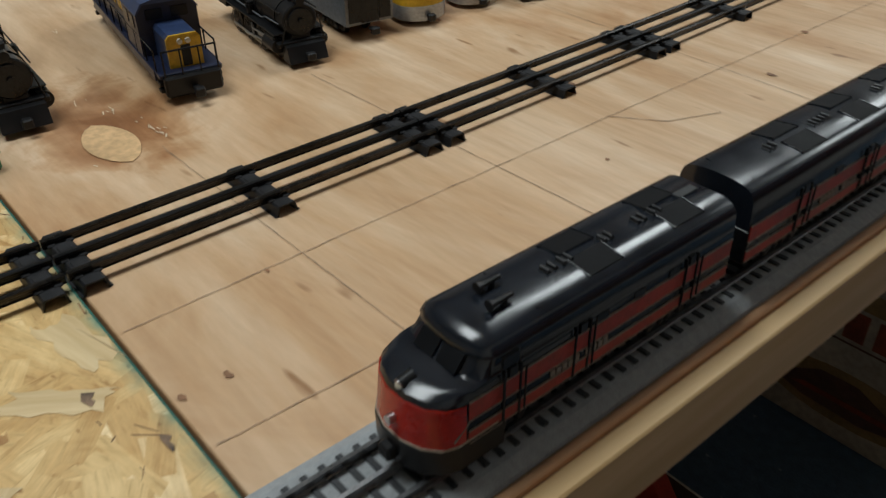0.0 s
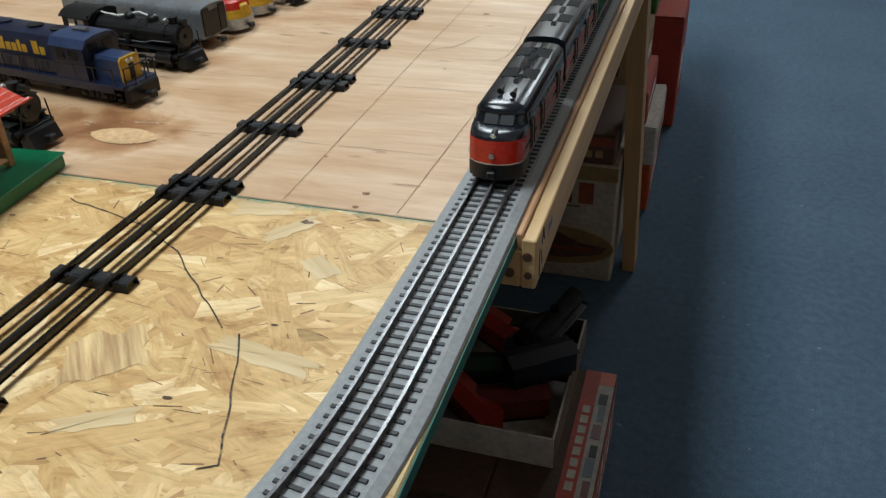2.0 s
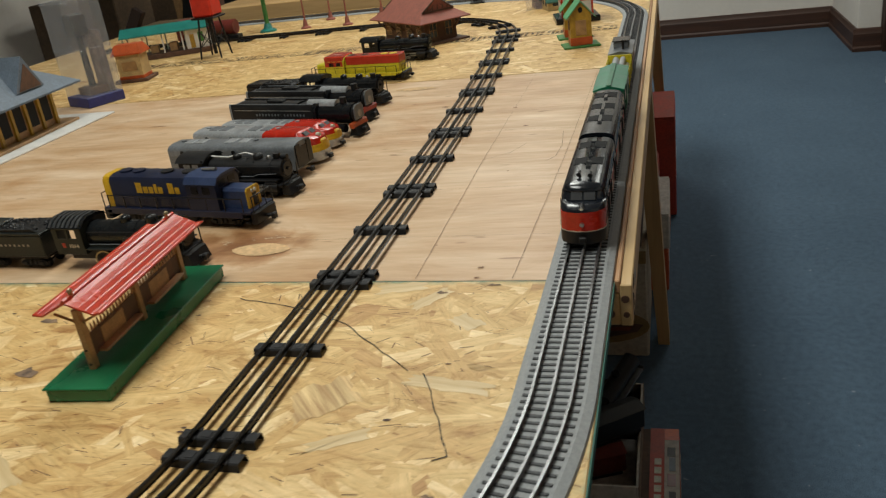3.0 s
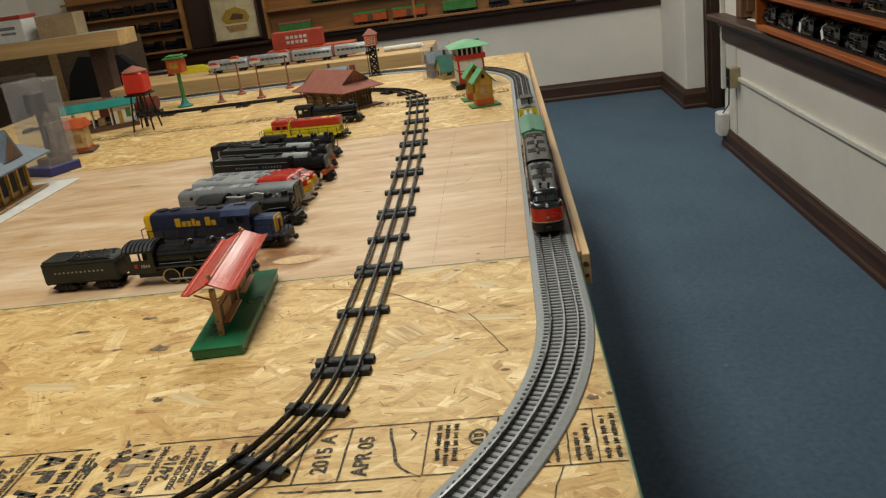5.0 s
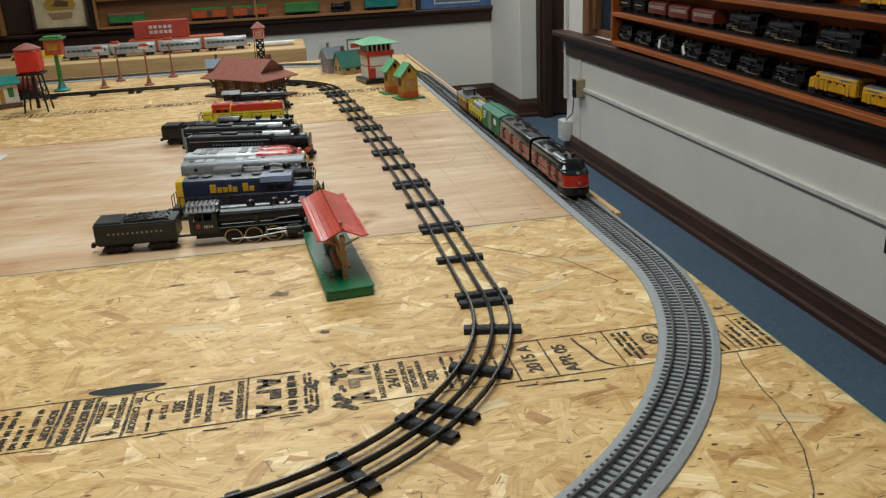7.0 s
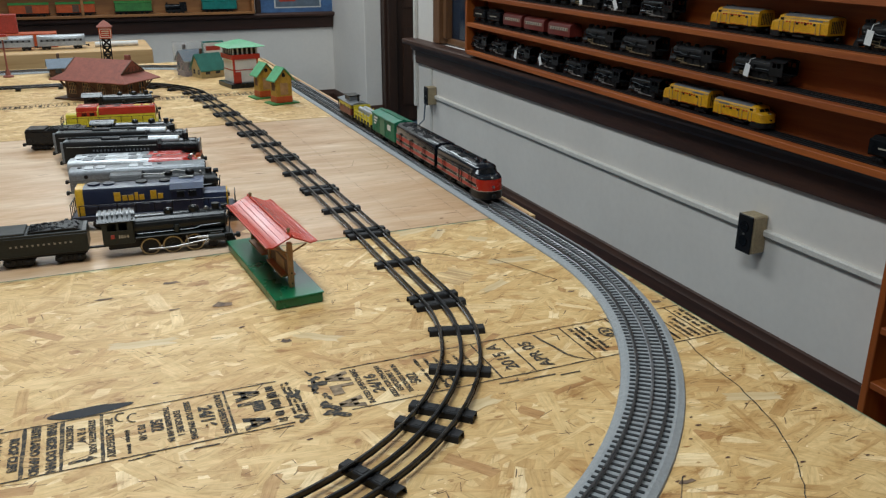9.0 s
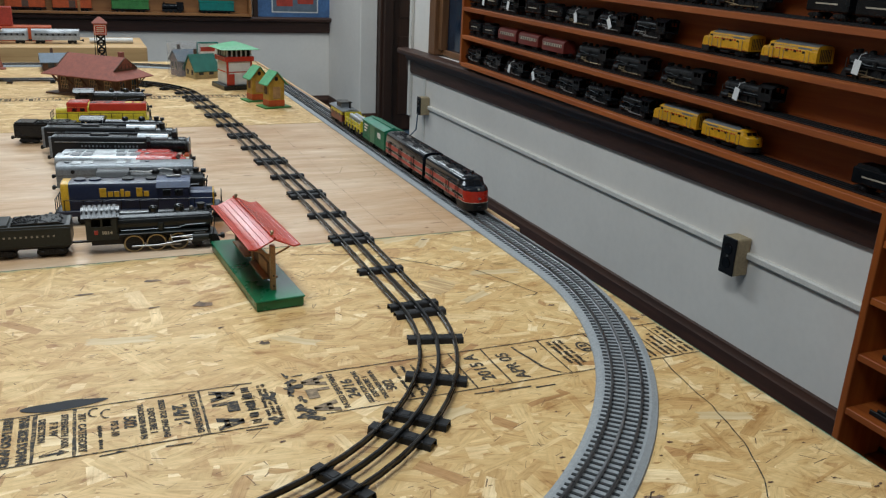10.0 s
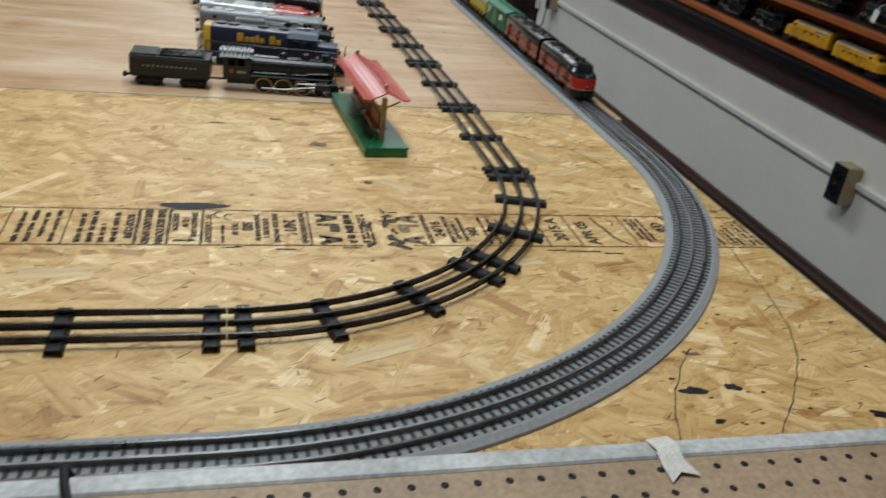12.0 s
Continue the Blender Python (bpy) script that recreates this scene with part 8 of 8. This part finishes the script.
for z in (-.21, -.35, -.49):
    tp = thing("spare_track", "stack of dark loose toy track on the bookcase", "toy track", pose(BX0 + .03, -.17, z + .0085), "spare track stacks")
    for k in range(4):
        part("rail", Geo().box(.0 + k * .016, .006 + k * .016, -.26, .01 - k * .008, 0, .012, .001), BLACKSAT, tp)
    part("tie", Geo().box(-.004, .07, -.20, -.19, .0, .004).box(-.004, .07, -.10, -.09, 0, .004), BLACKSAT, tp)

# ---- boxes on the floor under the table ----
def carton(name, label, x0, x1, y0, y1, h, mat, z=None, open_top=False, t=.004):
    zb = FLOOR + .0005 if z is None else z
    o = thing(name, label, "box", pose((x0 + x1) / 2, (y0 + y1) / 2, zb))
    a, b = (x1 - x0) / 2, (y1 - y0) / 2
    if open_top:
        part("bottom", Geo().box(-a, a, -b, b, 0, t, .001), mat, o)
        for s in (-1, 1):
            part("wall", Geo().box(*sorted((s * a, s * (a - t))), -b, b, t, h, .001), mat, o)
            part("wall", Geo().box(-a + t, a - t, *sorted((s * b, s * (b - t))), t, h, .001), mat, o)
    else:
        part("carton", Geo().box(-a, a, -b, b, 0, h, .004), mat, o)
        part("flap", Geo().box(-a + .002, -.002, -b + .002, b - .002, h + .0002, h + .0035, .001), mat, o)
        part("flap", Geo().box(.002, a - .002, -b + .002, b - .002, h + .0002, h + .0035, .001), mat, o)
    return o


# darker, duller print colours for the cartons under the table
DULLORANGE = paint("dull_orange_print", (0.26, 0.058, 0.022), 0.7, var=0.25, scale=20)
DULLOCHRE = paint("dull_ochre_print", (0.30, 0.19, 0.07), 0.7, var=0.2, scale=20)
big = carton("printed_carton", "large beige carton with orange printing", -.17, .283, .986, 1.30, .285, paint("cream_card", (.47, .40, .30), .8, var=.12, scale=10))
for k in range(6):
    x = -.085 + k * .046
    part("print_block", Geo().box(x, x + (.012 if k == 1 else .032), -.1582, -.157, .195, .245), DULLORANGE, big)
part("print_line", Geo().box(-.12, .15, -.1580, -.157, .185, .188), BROWNWOOD, big)
oval = [(.085 + .145 * math.cos(a * math.pi / 12), .085 + .050 * math.sin(a * math.pi / 12)) for a in range(24)]
part("motif", Geo().prism(oval, 1, -.1578, -.157), DULLOCHRE, big, "oval picture panel")
part("motif_car", Geo().prism([(-.03, .070), (.02, .055), (.12, .052), (.20, .070), (.215, .090), (.15, .096), (.10, .120), (.04, .118), (.00, .095)], 1, -.1586, -.1579), BROWNWOOD, big, "brown printed toy motif")
part("motif_stripe", Geo().prism([(.00, .072), (.18, .074), (.19, .084), (.02, .082)], 1, -.1592, -.1587), DULLORANGE, big)
part("top_band", Geo().box(-.2250, .2250, -.1576, -.157, .252, .284), DULLOCHRE, big)
lid = carton("set_box", "flat dark brown toy set box lying on the carton", -.16, .272, .992, 1.29, .062, BROWNWOOD, FLOOR + .2895)
part("print_band", Geo().box(-.21, .21, -.1498, -.149, .040, .060), DULLORANGE, lid)
for k in range(8):
    part("print_block", Geo().box(.02 + k * .022, .036 + k * .022, -.1498, -.149, .014, .030), TAN, lid)
tray0 = carton("low_carton", "red and white printed flat carton on the carpet", .05, .350, .18, .512, .13, paint("dark_board", (.10, .062, .042), .85, scale=12))
part("red_face", Geo().box(.1501, .1511, -.160, .160, .008, .122), REDCARD, tray0)
part("red_band", Geo().box(.099, .124, -.164, .164, .1338, .1348), REDCARD, tray0)
part("white_band", Geo().box(.1242, .1495, -.164, .130, .1338, .1348), WHITECARD, tray0)
part("end_band", Geo().box(.1242, .1495, .1302, .164, .1338, .1348), ORANGE, tray0)
for k in range(8):
    part("print_block", Geo().box(.107, .119, -.110 + k * .024, -.093 + k * .024, .1349, .1355), CREAM, tray0)
for k in range(7):
    part("print_block", Geo().box(.129 + .003 * (k % 2), .143, -.158 + k * .040, -.132 + k * .040 + .006 * (k % 3), .1349, .1355), (BLACKSAT, MAROON, SLATE)[k % 3], tray0)
for k in range(7):
    part("print_block", Geo().box(.1512, .1518, -.15 + k * .043, -.122 + k * .043, .03, .055), WHITE if k % 2 else CREAM, tray0)
    part("print_block", Geo().box(.1512, .1518, -.15 + k * .043, -.127 + k * .043, .075, .105), WHITE if k % 2 else CREAM, tray0)
tray = carton("open_tray", "white cardboard tray heaped with toy cars", .085, .285, .272, .575, .058, WHITECARD, FLOOR + .1345, True)
LINER = paint("tray_liner", (.15, .105, .07), .85, scale=12)
for s in (-1, 1):
    part("liner", Geo().box(*sorted((s * .0955, s * .0959)), -.147, .147, .006, .0582), LINER, tray, "brown inside")
    part("liner", Geo().box(-.0953, .0953, *sorted((s * .1470, s * .1474)), .006, .0578), LINER, tray)
part("outer_flap", Geo().box(.1003, .1009, -.1515, .1515, .004, .0588), LINER, tray, "brown side wall")
rng = random.Random(21)
for k, (dx, dy, mat) in enumerate(((-.05, -.09, DULLRED), (.02, -.06, MAROON), (-.03, .01, DARKGREEN), (.05, .03, BLACKSAT), (-.06, .09, DULLRED), (.03, .10, BLACK), (.06, -.02, BLACKSAT))):
    q = thing("loose_car", "toy freight car tossed into the tray", "toy freight car", pose(.185 + dx * .85, .423 + dy * .95, FLOOR + .136 + .028 * (k // 3), 0, 0, rng.uniform(-60, 60)), "cars in the tray")
    part("body", Geo().box(-.055, .055, -.022, .022, .012, .05, .002), mat, q)
    part("roof", Geo().prism([(-.024, .05), (0, .058), (.024, .05)], 0, -.057, .057), mat, q)
    part("underframe", Geo().box(-.05, .05, -.016, .016, 0, .012, .001), BLACKSAT, q)
lean = thing("loose_engine", "black toy engine leaning over the tray corner", "toy locomotive", pose(.247, .515, FLOOR + .215, 0, -20, 62))
part("boiler", Geo().cyl((-.06, 0, .028), (.055, 0, .028), .017, 16), BLACKSAT, lean)
part("cab", Geo().box(-.085, -.058, -.021, .021, .008, .055, .002), BLACK, lean)
part("frame", Geo().box(-.08, .06, -.018, .018, .0, .010, .001), BLACKSAT, lean)
part("running_board", Geo().box(-.06, .05, -.023, .023, .0125, .0145), GREYBODY, lean, "grey running board")
part("dome", Geo().cyl((.0, 0, .042), (.0, 0, .051), .007, 12), BLACK, lean)
for k, (y0, y1, z0, h, mat, x1) in enumerate(((1.34, 1.66, None, .12, ORANGE, .33), (1.35, 1.66, FLOOR + .124, .10, WHITECARD, .335), (1.36, 1.65, FLOOR + .228, .08, REDCARD, .305), (1.37, 1.64, FLOOR + .312, .11, CARD, .285), (1.9, 2.25, None, .34, REDCARD, .355), (1.92, 2.22, FLOOR + .344, .12, GRASSGREEN, .27))):
    c = carton("stored_carton", "printed storage carton stacked under the table edge", -.05, x1, y0, y1, h, mat, z0)
    hw = (x1 + .05) / 2
    part("print_block", Geo().box(hw, hw + .0008, -.10, .08, h * .3, h * .55), WHITE if mat is not WHITECARD else ORANGE, c)
    part("print_block", Geo().box(-.05, .11, -(y1 - y0) / 2 - .0008, -(y1 - y0) / 2, h * .3, h * .5), BROWNWOOD, c)
carton("dark_carton", "dark cardboard carton deep under the table", -.55, -.02, .25, .75, .30, paint("dull_card", (.12, .08, .05), .9, scale=10))
carton("dark_carton", "dark cardboard carton deep under the table", -.35, .05, -.45, .05, .34, paint("dull_card_b", (.08, .07, .06), .9, scale=10))
bag = thing("plastic_bag", "crumpled white plastic bag under the table", "bag", pose(.12, -.15, FLOOR + .0005))
rings = []
rng = random.Random(5)
for k in range(7):
    t = k / 6
    r = .10 * math.sin(math.pi * (.15 + .8 * t))
    rings.append([((r + rng.uniform(-.014, .014)) * math.cos(2 * math.pi * i / 14), (r + rng.uniform(-.014, .014)) * math.sin(2 * math.pi * i / 14), .24 * t + rng.uniform(0, .012)) for i in range(14)])
part("film", Geo().loft(rings), WHITE, bag)
